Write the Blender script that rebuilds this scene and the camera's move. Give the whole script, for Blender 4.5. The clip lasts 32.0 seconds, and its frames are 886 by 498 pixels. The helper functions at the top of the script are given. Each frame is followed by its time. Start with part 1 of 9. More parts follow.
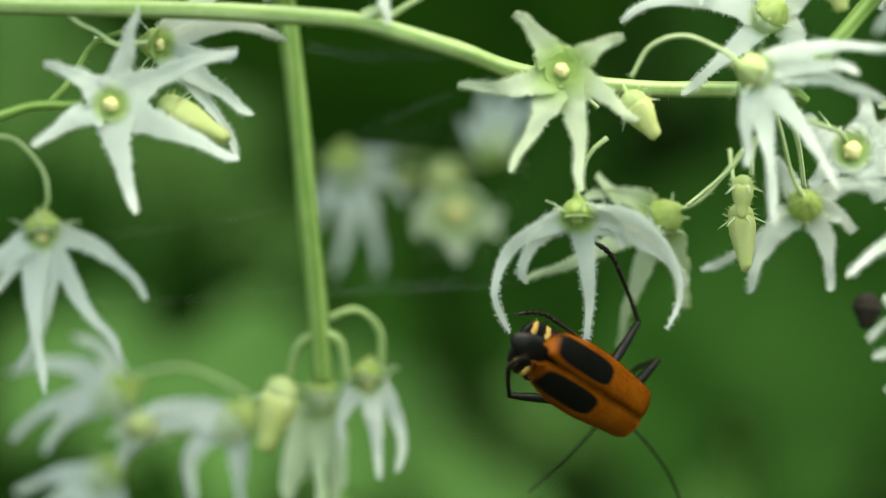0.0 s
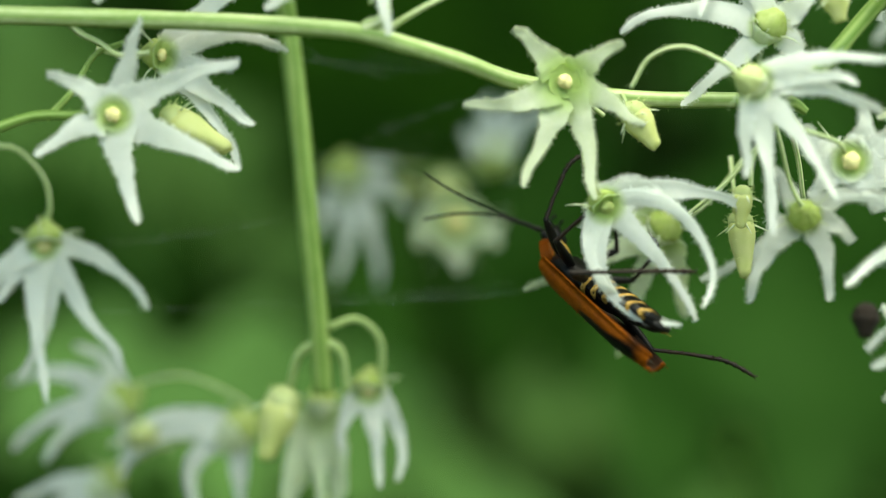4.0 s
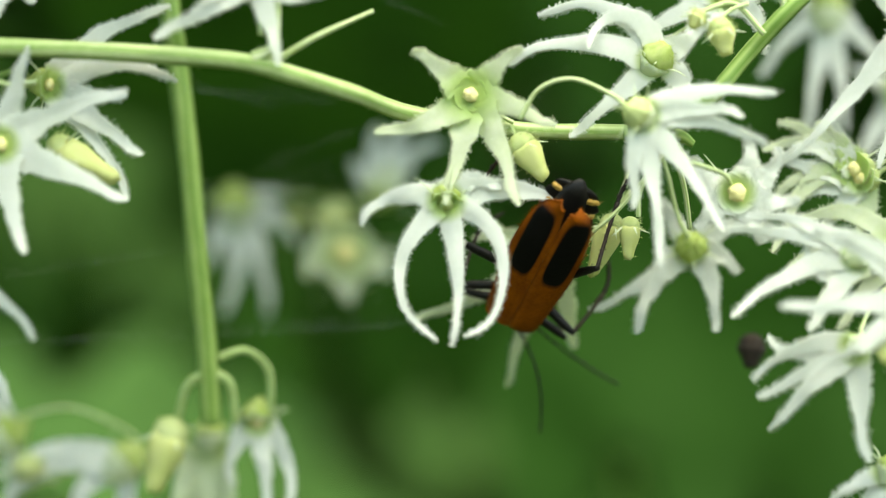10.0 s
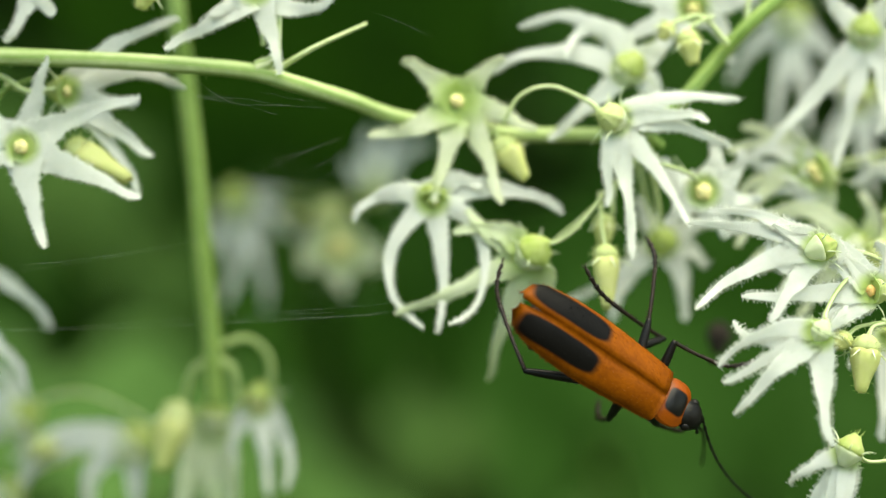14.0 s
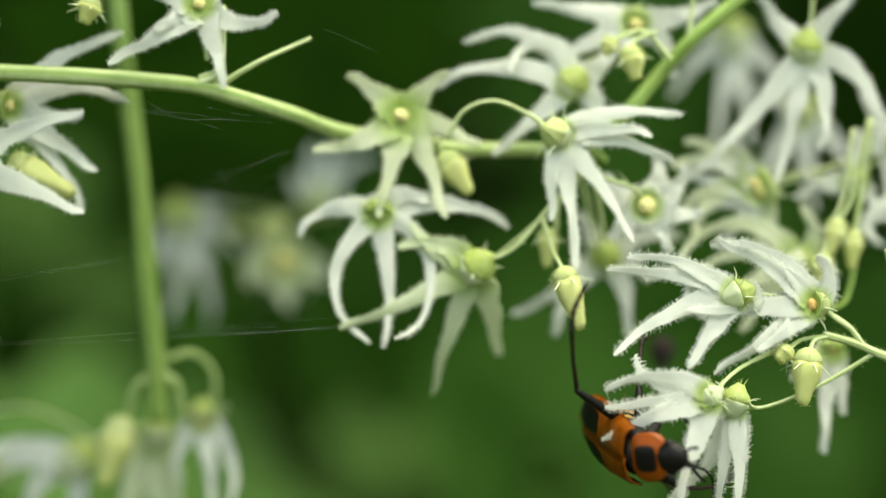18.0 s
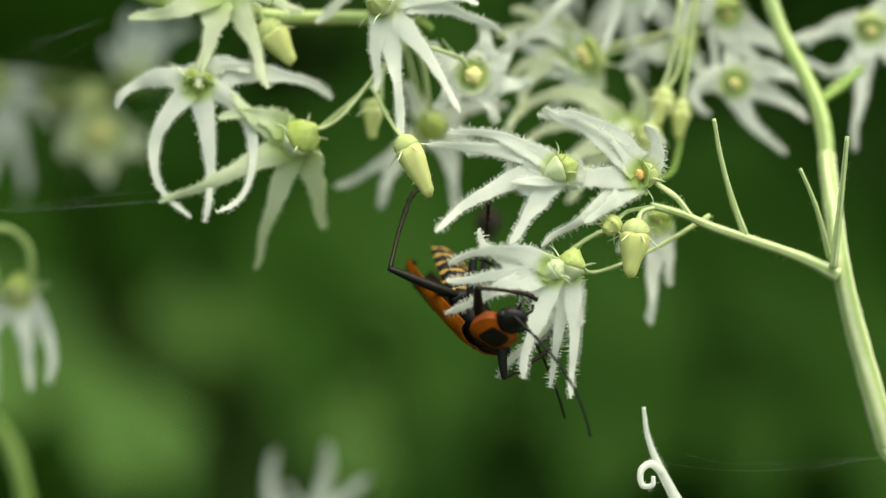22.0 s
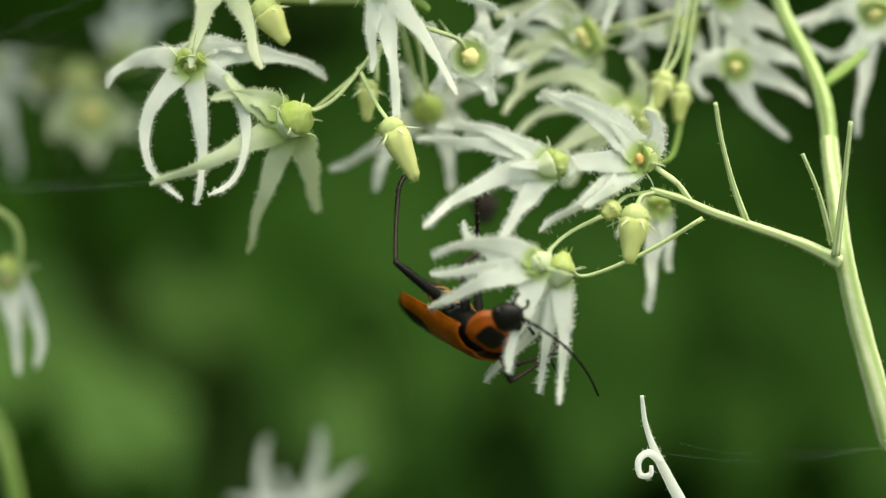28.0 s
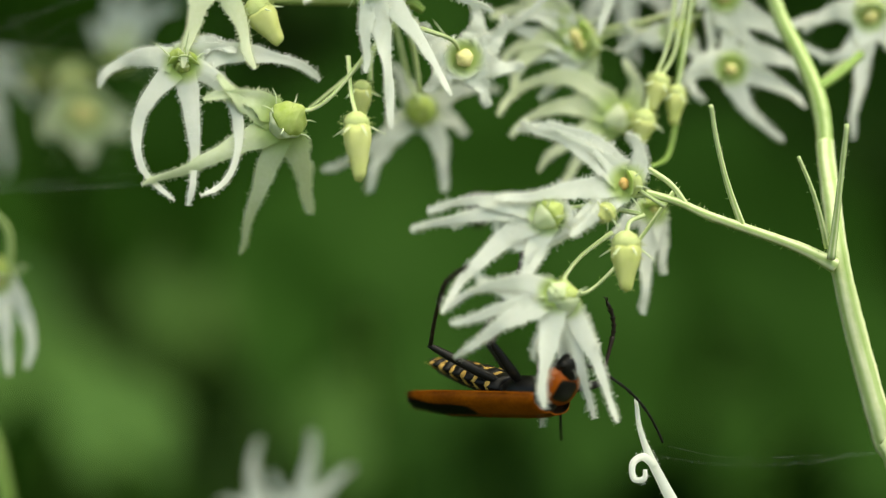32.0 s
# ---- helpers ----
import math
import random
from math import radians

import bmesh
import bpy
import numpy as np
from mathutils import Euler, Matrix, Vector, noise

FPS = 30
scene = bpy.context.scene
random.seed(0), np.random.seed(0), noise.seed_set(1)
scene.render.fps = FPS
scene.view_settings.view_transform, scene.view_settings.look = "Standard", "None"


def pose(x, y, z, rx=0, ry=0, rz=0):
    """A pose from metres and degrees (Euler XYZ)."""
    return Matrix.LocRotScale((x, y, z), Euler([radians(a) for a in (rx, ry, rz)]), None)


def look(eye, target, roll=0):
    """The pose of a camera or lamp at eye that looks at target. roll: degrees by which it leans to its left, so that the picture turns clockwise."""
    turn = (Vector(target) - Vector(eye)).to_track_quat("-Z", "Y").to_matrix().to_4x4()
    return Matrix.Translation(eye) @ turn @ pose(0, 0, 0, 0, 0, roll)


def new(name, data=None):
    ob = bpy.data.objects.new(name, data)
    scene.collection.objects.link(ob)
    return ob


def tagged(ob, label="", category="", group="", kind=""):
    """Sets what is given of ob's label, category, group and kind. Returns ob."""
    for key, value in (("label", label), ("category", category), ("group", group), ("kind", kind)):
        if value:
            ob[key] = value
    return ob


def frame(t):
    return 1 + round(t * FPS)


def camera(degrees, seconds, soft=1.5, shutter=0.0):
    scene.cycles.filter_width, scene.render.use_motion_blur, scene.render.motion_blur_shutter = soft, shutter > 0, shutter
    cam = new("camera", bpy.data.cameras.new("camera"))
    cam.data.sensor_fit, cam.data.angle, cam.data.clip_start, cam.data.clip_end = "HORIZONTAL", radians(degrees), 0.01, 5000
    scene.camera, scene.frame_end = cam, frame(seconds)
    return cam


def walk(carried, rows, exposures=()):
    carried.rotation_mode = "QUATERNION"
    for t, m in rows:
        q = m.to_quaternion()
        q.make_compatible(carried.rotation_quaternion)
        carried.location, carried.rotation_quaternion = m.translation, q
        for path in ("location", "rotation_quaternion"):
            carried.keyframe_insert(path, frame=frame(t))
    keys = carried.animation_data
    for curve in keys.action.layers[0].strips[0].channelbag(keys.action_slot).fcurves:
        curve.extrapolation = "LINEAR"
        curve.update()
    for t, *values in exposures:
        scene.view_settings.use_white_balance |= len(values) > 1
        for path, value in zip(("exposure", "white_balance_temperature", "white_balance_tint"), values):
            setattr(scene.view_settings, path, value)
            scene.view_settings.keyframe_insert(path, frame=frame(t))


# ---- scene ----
# Camera: a close-up lens that turns on its stand and draws back a little
def aim(turn, tilt, roll, back):
    """The camera back mm before the flowers, turned to the right and tilted up by degrees."""
    eye = Vector((0.0, -back * 0.001, 0.0))
    a, b = radians(turn), radians(tilt)
    return look(eye, eye + Vector((math.sin(a) * math.cos(b), math.cos(a) * math.cos(b), math.sin(b))), roll)


cam = camera(24, 32.0, soft=1.1)
cam.data.dof.use_dof = True
cam.data.dof.focus_distance = 0.1047
cam.data.dof.aperture_fstop = 15.5
walk(cam, [
    (0, aim(-3.220, -1.003, -0.113, 100.33)), (0.5, aim(-3.214, -0.964, -0.088, 100.41)), (1, aim(-3.243, -0.995, -0.067, 100.27)),
    (1.5, aim(-3.273, -1.028, -0.077, 100.48)), (2, aim(-3.268, -1.016, -0.098, 100.37)), (2.5, aim(-3.262, -0.985, -0.077, 100.39)),
    (3, aim(-3.274, -1.001, -0.093, 100.34)), (3.5, aim(-3.264, -0.909, -0.082, 100.54)), (5.5, aim(-3.002, -0.309, -0.003, 101.01)),
    (6, aim(-3.061, -0.305, 0.140, 100.90)), (6.5, aim(-3.002, -0.326, 0.164, 100.83)), (7, aim(-2.881, -0.161, 0.164, 100.65)),
    (7.5, aim(-2.403, 0.161, 0.209, 100.62)), (8, aim(-2.469, 0.273, 0.183, 100.59)), (8.5, aim(-1.806, 0.518, 0.120, 100.83)),
    (9, aim(-0.769, 0.375, 0.031, 100.72)), (9.5, aim(-0.152, 0.329, 0.164, 100.49)), (10, aim(-0.178, 0.113, -0.002, 100.84)),
    (10.5, aim(0.071, 0.367, 0.019, 100.71)), (11, aim(-0.185, 0.352, 0.050, 100.64)), (11.5, aim(-0.098, 0.276, 0.090, 105.71)),
    (12, aim(-0.067, 0.238, 0.002, 108.04)), (12.5, aim(-0.131, 0.185, 0.076, 109.08)), (13, aim(-0.131, 0.096, 0.024, 109.10)),
    (13.5, aim(-0.000, -0.000, -0.000, 108.48)), (14, aim(0.151, -0.043, -0.003, 109.09)), (14.5, aim(0.160, -0.039, 0.038, 109.14)),
    (16.5, aim(0.288, 0.035, -0.018, 109.34)), (17, aim(0.649, 0.297, 0.018, 109.38)), (17.5, aim(0.529, 0.423, 0.076, 109.39)),
    (18, aim(1.681, 0.349, -0.063, 109.31)), (18.5, aim(4.494, -0.908, -0.207, 109.54)), (19, aim(6.012, -2.807, -0.086, 108.44)),
    (19.5, aim(6.121, -2.691, -0.021, 108.68)), (20, aim(6.360, -2.819, -0.143, 108.28)), (20.5, aim(6.672, -3.193, -0.209, 107.55)),
    (21, aim(6.677, -3.336, -0.173, 107.07)), (21.5, aim(6.640, -3.322, -0.156, 107.11)), (22, aim(6.564, -3.202, -0.267, 107.10)),
    (22.5, aim(6.605, -3.203, -0.183, 106.98)), (23, aim(6.627, -3.181, -0.176, 106.06)), (23.5, aim(6.687, -3.258, -0.144, 106.03)),
    (24, aim(6.784, -3.241, -0.165, 105.87)), (24.5, aim(6.787, -3.354, -0.101, 105.95)), (25, aim(6.780, -3.409, -0.092, 105.70)),
    (25.5, aim(6.761, -3.461, 0.028, 106.19)), (27.5, aim(6.831, -3.684, 0.037, 105.46)), (28, aim(6.797, -3.684, 0.064, 105.24)),
    (28.5, aim(6.856, -3.734, 0.077, 105.21)), (29, aim(6.814, -3.721, 0.065, 105.20)), (29.5, aim(6.844, -3.706, 0.102, 105.29)),
    (30, aim(6.827, -3.688, 0.083, 105.49)), (30.5, aim(6.847, -3.652, 0.216, 104.30)), (31, aim(6.882, -3.685, 0.295, 104.75)),
    (31.5, aim(6.932, -3.665, 0.263, 104.54)), (32, aim(7.015, -3.652, 0.290, 104.61))],
     exposures=[(0, 1.15, 7500, -10), (8, 1.2, 7550, -8), (10, 1.33, 7650, -5), (14, 1.21, 7950, -4), (17, 1.12, 8080, -3.5), (18, 1.03, 8120, -3), (20, 0.92, 8200, -3), (32, 0.9, 8250, -3)])

# World, sun, exposure
SUN_ELEVATION, SUN_TURN = 68.0, 145.9
world = bpy.data.worlds.new("sky")
scene.world = world
world.use_nodes = True
wn = world.node_tree
sky = wn.nodes.new("ShaderNodeTexSky")
sky.sky_type, sky.sun_disc = "NISHITA", False
sky.sun_elevation, sky.sun_rotation = radians(SUN_ELEVATION), radians(SUN_TURN)
wn.links.new(sky.outputs[0], wn.nodes["Background"].inputs[0])
wn.nodes["Background"].inputs[1].default_value = 0.15
sun = new("sun", bpy.data.lights.new("sun", "SUN"))
sun.data.energy, sun.data.angle, sun.data.color = 3.1, radians(75), (1.0, 0.965, 0.89)
sun.matrix_world = look((0.42, -0.62, 1.85), (0.0, 0.0, 0.0))
scene.view_settings.exposure = 0.0


# Materials
def material(name, colour, rough=0.5, **more):
    """A principled material with grain at two scales; more: second, scale, bump, translucent, metal, gloss, mask."""
    m = bpy.data.materials.new(name)
    m.use_nodes = True
    n, l = m.node_tree.nodes, m.node_tree.links
    b, out = n["Principled BSDF"], n["Material Output"]
    b.inputs["Roughness"].default_value = rough
    b.inputs["Specular IOR Level"].default_value = more.get("gloss", 0.4)
    co = n.new("ShaderNodeTexCoord")
    info = n.new("ShaderNodeObjectInfo")
    shift = n.new("ShaderNodeVectorMath")
    shift.operation = "ADD"
    l.new(co.outputs["Object"], shift.inputs[0])
    l.new(info.outputs["Random"], shift.inputs[1])
    fine, broad = n.new("ShaderNodeTexNoise"), n.new("ShaderNodeTexNoise")
    s = more.get("scale", 3000.0)
    fine.inputs["Scale"].default_value, broad.inputs["Scale"].default_value = s, s * 0.13
    fine.inputs["Detail"].default_value = 3
    for t in (fine, broad):
        l.new(shift.outputs[0], t.inputs["Vector"])
    add = n.new("ShaderNodeMath")
    add.operation = "MULTIPLY_ADD"
    add.inputs[1].default_value = 0.45
    l.new(fine.outputs["Fac"], add.inputs[0])
    half = n.new("ShaderNodeMath")
    half.operation = "MULTIPLY"
    half.inputs[1].default_value = 0.55
    l.new(broad.outputs["Fac"], half.inputs[0])
    l.new(half.outputs[0], add.inputs[2])
    ramp = n.new("ShaderNodeValToRGB")
    ramp.color_ramp.elements[0].position, ramp.color_ramp.elements[1].position = 0.34, 0.66
    second = more.get("second", tuple(0.72 * c for c in colour))
    ramp.color_ramp.elements[0].color, ramp.color_ramp.elements[1].color = (*second, 1), (*colour, 1)
    l.new(add.outputs[0], ramp.inputs[0])
    tone = ramp.outputs[0]
    if "mask" in more:
        tone = more["mask"](n, l, co, tone)
    l.new(tone, b.inputs["Base Color"])
    if more.get("bump", 0):
        bump = n.new("ShaderNodeBump")
        bump.inputs["Strength"].default_value = more["bump"]
        bump.inputs["Distance"].default_value = more.get("relief", 0.00005)
        l.new(add.outputs[0], bump.inputs["Height"])
        l.new(bump.outputs[0], b.inputs["Normal"])
    if more.get("translucent", 0):
        t, mix = n.new("ShaderNodeBsdfTranslucent"), n.new("ShaderNodeMixShader")
        mix.inputs[0].default_value = more["translucent"]
        l.new(tone, t.inputs["Color"])
        l.new(b.outputs[0], mix.inputs[1])
        l.new(t.outputs[0], mix.inputs[2])
        l.new(mix.outputs[0], out.inputs["Surface"])
    return m


def patch(cx, cy, rx, ry, rz=None, cz=0.0):
    """A black oval on a wing case or shield: centre and half axes in metres."""
    def build(n, l, co, tone):
        sub, div = n.new("ShaderNodeVectorMath"), n.new("ShaderNodeVectorMath")
        ab = n.new("ShaderNodeVectorMath")
        ab.operation = "ABSOLUTE"
        sub.operation, div.operation = "SUBTRACT", "DIVIDE"
        l.new(co.outputs["Object"], ab.inputs[0])
        sep = n.new("ShaderNodeSeparateXYZ")
        l.new(co.outputs["Object"], sep.inputs[0])
        seq = n.new("ShaderNodeSeparateXYZ")
        l.new(ab.outputs[0], seq.inputs[0])
        com = n.new("ShaderNodeCombineXYZ")
        l.new(sep.outputs["X"], com.inputs["X"])
        l.new(seq.outputs["Y"], com.inputs["Y"])
        l.new(com.outputs[0], sub.inputs[0])
        sub.inputs[1].default_value = (cx, cy, 0)
        l.new(sub.outputs[0], div.inputs[0])
        div.inputs[1].default_value = (rx, ry, 1)
        power = n.new("ShaderNodeVectorMath")
        power.operation = "MULTIPLY"
        l.new(div.outputs[0], power.inputs[0])
        l.new(div.outputs[0], power.inputs[1])
        le = n.new("ShaderNodeVectorMath")
        le.operation = "LENGTH"
        l.new(power.outputs[0], le.inputs[0])
        r = n.new("ShaderNodeMapRange")
        r.inputs["From Min"].default_value, r.inputs["From Max"].default_value = 0.82, 1.12
        l.new(le.outputs["Value"], r.inputs["Value"])
        mix = n.new("ShaderNodeMix")
        mix.data_type = "RGBA"
        mix.inputs["A"].default_value = (0.004, 0.0035, 0.003, 1)
        l.new(r.outputs[0], mix.inputs["Factor"])
        l.new(tone, mix.inputs["B"])
        return mix.outputs["Result"]
    return build


def from_heart(near, a, b):
    """A mask that tints a petal with the tone near where it joins the cup, a to b metres from the flower's middle."""
    def build(n, l, co, tone):
        d = n.new("ShaderNodeVectorMath")
        d.operation = "LENGTH"
        l.new(co.outputs["Object"], d.inputs[0])
        r = n.new("ShaderNodeMapRange")
        r.interpolation_type = "SMOOTHSTEP"
        r.inputs["From Min"].default_value, r.inputs["From Max"].default_value = a, b
        l.new(d.outputs["Value"], r.inputs["Value"])
        mix = n.new("ShaderNodeMix")
        mix.data_type = "RGBA"
        mix.inputs["A"].default_value = (*near, 1)
        l.new(r.outputs[0], mix.inputs["Factor"])
        l.new(tone, mix.inputs["B"])
        return mix.outputs["Result"]
    return build


def striped(n, l, co, tone):
    """Pale and green streaks that run along a stalk."""
    at = n.new("ShaderNodeAttribute")
    at.attribute_name = "stripe"
    mul, add = n.new("ShaderNodeMix"), n.new("ShaderNodeMix")
    mul.data_type = add.data_type = "RGBA"
    mul.blend_type = "MULTIPLY"
    mul.inputs["Factor"].default_value = 1.0
    add.inputs["A"].default_value, add.inputs["B"].default_value = (0.52, 0.66, 0.38, 1), (1.22, 1.14, 1.35, 1)
    l.new(at.outputs["Fac"], add.inputs["Factor"])
    l.new(tone, mul.inputs["A"])
    l.new(add.outputs["Result"], mul.inputs["B"])
    return mul.outputs["Result"]


PETAL = material("white_petal", (0.925, 0.935, 0.90), 0.6, second=(0.86, 0.885, 0.83), scale=4200, bump=0.5, gloss=0.2, translucent=0.58,
                 mask=from_heart((0.58, 0.71, 0.26), 0.0005, 0.0012))
BASE = material("petal_base", (0.88, 0.91, 0.74), 0.6, second=(0.78, 0.85, 0.58), scale=4200, bump=0.5, gloss=0.2, translucent=0.55)
PETAL_GREEN = material("greenish_petal", (0.82, 0.87, 0.70), 0.6, second=(0.73, 0.80, 0.57), scale=4200, bump=0.5, gloss=0.2, translucent=0.58,
                       mask=from_heart((0.50, 0.64, 0.20), 0.0005, 0.0022))
PETAL_CREAM = material("cream_petal", (0.86, 0.89, 0.74), 0.6, second=(0.78, 0.83, 0.62), scale=4200, bump=0.5, gloss=0.2, translucent=0.58,
                       mask=from_heart((0.56, 0.70, 0.25), 0.0005, 0.0022))
CUP = material("green_cup", (0.60, 0.67, 0.28), 0.7, second=(0.42, 0.54, 0.12), scale=2600, bump=0.9, relief=0.00008, translucent=0.4)
CUP_PALE = material("pale_cup", (0.578, 0.629, 0.306), 0.6, second=(0.476, 0.561, 0.204), scale=2200, bump=0.6, translucent=0.2)
ANTHER = material("yellow_anther", (0.80, 0.72, 0.36), 0.7, second=(0.66, 0.60, 0.22), scale=5000, bump=0.8)
ANTHER_ORANGE = material("orange_anther", (0.80, 0.52, 0.22), 0.7, second=(0.66, 0.40, 0.12), scale=5000, bump=0.8)
SEPAL = material("pale_sepal", (0.82, 0.87, 0.66), 0.5, second=(0.72, 0.80, 0.52), scale=2500, translucent=0.3)
BUD = material("yellow_bud", (0.646, 0.663, 0.289), 0.6, second=(0.561, 0.612, 0.204), scale=1800, bump=0.6, translucent=0.2)
STEM = material("green_stem", (0.3011, 0.4251, 0.1151), 0.55, second=(0.2125, 0.3365, 0.07085), scale=1400, bump=0.5, translucent=0.12, mask=striped)
STEM_MID = material("fresh_stem", (0.50, 0.60, 0.27), 0.6, second=(0.37, 0.49, 0.17), scale=2600, bump=0.9, relief=0.00009, translucent=0.12, mask=striped)
WITHERED = material("withered_brown", (0.03, 0.02, 0.014), 0.9, second=(0.016, 0.011, 0.008), scale=2000, bump=0.9)
STEM_PALE = material("pale_stem", (0.66, 0.72, 0.42), 0.6, second=(0.52, 0.62, 0.28), scale=2600, bump=0.9, relief=0.00009, translucent=0.15, mask=striped)
THREAD = material("spider_silk", (0.75, 0.78, 0.75), 0.3, scale=2000, translucent=0.4)
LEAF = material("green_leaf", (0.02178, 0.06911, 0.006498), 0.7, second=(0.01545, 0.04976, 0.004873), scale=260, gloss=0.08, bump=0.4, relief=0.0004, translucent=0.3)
# Leaf copy with the background haze put into its raised base colour
LEAF_HAZED = material("hazed_leaf", (0.04982, 0.1037, 0.02308), 0.7, second=(0.03587, 0.07977, 0.01641), scale=260, gloss=0.05, bump=0.4, relief=0.0004, translucent=0.15)
# Lighter leaf copy: the bank's lit patches are put into this colour
LEAF_LIT = material("lit_toned_leaf", (0.101, 0.2083, 0.05216), 0.7, second=(0.07292, 0.157, 0.03696), scale=260, gloss=0.08, bump=0.4, relief=0.0004, translucent=0.4)
SOIL = material("soil", (0.05, 0.06, 0.025), 0.9, second=(0.02, 0.03, 0.012), scale=40, bump=0.8, relief=0.01)
ORANGE = material("orange_wing_case", (0.235, 0.062, 0.003), 0.44, second=(0.135, 0.032, 0.0018), scale=5200, bump=0.7, relief=0.00004, gloss=0.07,
                  mask=patch(-0.0041, 0.00090, 0.0024, 0.00062))
SHIELD = material("orange_shield", (0.3059, 0.06601, 0.00322), 0.34, second=(0.2254, 0.04508, 0.002415), scale=7000, bump=0.2, gloss=0.25,
                  mask=patch(0.00085, 0.0, 0.0006, 0.00068))
BLACK = material("black_shell", (0.008, 0.0065, 0.0055), 0.4, second=(0.004, 0.0035, 0.003), scale=8000, bump=0.5, relief=0.00003, gloss=0.22)
SHIN = material("brown_black_shin", (0.026, 0.013, 0.007), 0.45, second=(0.006, 0.0045, 0.0035), scale=2500, bump=0.5, relief=0.00003, gloss=0.25)
LINING = material("dark_wing_lining", (0.035, 0.016, 0.008), 0.55, second=(0.016, 0.009, 0.006), scale=5000, bump=0.3, relief=0.00002, gloss=0.2)
YELLOW = material("yellow_band", (0.56, 0.35, 0.085), 0.5, second=(0.42, 0.24, 0.05), scale=7000, bump=0.3)
MEMBRANE = material("smoky_wing", (0.05, 0.035, 0.02), 0.3, second=(0.03, 0.02, 0.012), scale=3000, translucent=0.2)


# Builders: all sizes in millimetres, x to the right, y away, z up
MM = 0.001
dice = random.Random(7)


def link(name, verts, faces, mat, parent=None, label="", smooth=True, sides=0):
    me = bpy.data.meshes.new(name)
    me.from_pydata([tuple(c * MM for c in v) for v in verts], [], faces)
    me.materials.append(mat)
    if smooth:
        me.polygons.foreach_set("use_smooth", [True] * len(me.polygons))
    if sides:
        seed = dice.uniform(0, 50)
        tone = me.attributes.new("stripe", "FLOAT", "POINT")
        tone.data.foreach_set("value", [0.5 + 0.5 * math.cos(2 * math.pi * (i % sides) / sides * 5 + seed + 2 * noise.noise((i // sides * 0.07, seed, 0))) for i in range(len(verts))])
    me.update()
    ob = new(name, me)
    if parent is not None:
        ob.parent = parent
    if label:
        ob["label"] = label
    return ob


def spline(points, steps):
    """Catmull-Rom through a few guide points."""
    p = [Vector(q) for q in points]
    p = [2 * p[0] - p[1]] + p + [2 * p[-1] - p[-2]]
    out = []
    for i in range(1, len(p) - 2):
        for k in range(steps):
            t = k / steps
            out.append(0.5 * (2 * p[i] + (p[i + 1] - p[i - 1]) * t + (2 * p[i - 1] - 5 * p[i] + 4 * p[i + 1] - p[i + 2]) * t * t
                              + (3 * p[i] - p[i - 1] - 3 * p[i + 1] + p[i + 2]) * t ** 3))
    out.append(p[-2])
    return out


def hair(verts, faces, root, way, length, thick=0.012):
    """A short hair with a faint knob at its tip."""
    a = way.orthogonal().normalized() * thick
    b = way.cross(a).normalized() * thick
    i = len(verts)
    bend = Vector((dice.uniform(-1, 1), dice.uniform(-1, 1), dice.uniform(-1, 1))) * length * 0.18
    tip = root + way * length + bend
    verts += [root + a, root - 0.5 * a + 0.87 * b, root - 0.5 * a - 0.87 * b, tip + 0.85 * a, tip - 0.42 * a + 0.74 * b, tip - 0.42 * a - 0.74 * b]
    faces += [(i, i + 1, i + 4, i + 3), (i + 1, i + 2, i + 5, i + 4), (i + 2, i, i + 3, i + 5), (i + 3, i + 4, i + 5)]


def tube(points, radii, sides=10, ridge=0.0, steps=8, hairs=0.0, hair_length=0.3, wobble=0.0):
    """A swept stalk; radii run evenly from start to end; ridge: depth of its furrows; hairs: count per millimetre."""
    path = spline(points, steps)
    verts, faces = [], []
    side = None
    for i, p in enumerate(path):
        t = (path[min(i + 1, len(path) - 1)] - path[max(i - 1, 0)]).normalized()
        side = t.orthogonal().normalized() if side is None else (side - t * side.dot(t)).normalized()
        other = t.cross(side)
        f = i / (len(path) - 1) * (len(radii) - 1)
        k = min(int(f), len(radii) - 2) if len(radii) > 1 else 0
        r = radii[0] if len(radii) == 1 else radii[k] * (1 - f + k) + radii[k + 1] * (f - k)
        r *= 1 + wobble * (noise.noise(p * 0.9) + 0.5 * noise.noise(p * 2.7))
        for s in range(sides):
            a = 2 * math.pi * s / sides
            rr = r * (1 - ridge * (s % 2))
            verts.append(p + (side * math.cos(a) + other * math.sin(a)) * rr)
    rings = len(path)
    for i in range(rings - 1):
        for s in range(sides):
            faces.append((i * sides + s, i * sides + (s + 1) % sides, (i + 1) * sides + (s + 1) % sides, (i + 1) * sides + s))
    faces.append(tuple(range(sides))[::-1])
    faces.append(tuple((rings - 1) * sides + s for s in range(sides)))
    for i in range(rings - 1):
        count = (path[i + 1] - path[i]).length * hairs
        for _ in range(int(count) + (dice.random() < count % 1)):
            s = dice.randrange(sides)
            root = Vector(verts[i * sides + s]).lerp(Vector(verts[(i + 1) * sides + s]), dice.random())
            way = (root - path[i]).normalized()
            hair(verts, faces, root, way, hair_length * dice.uniform(0.5, 1.2))
    return verts, faces


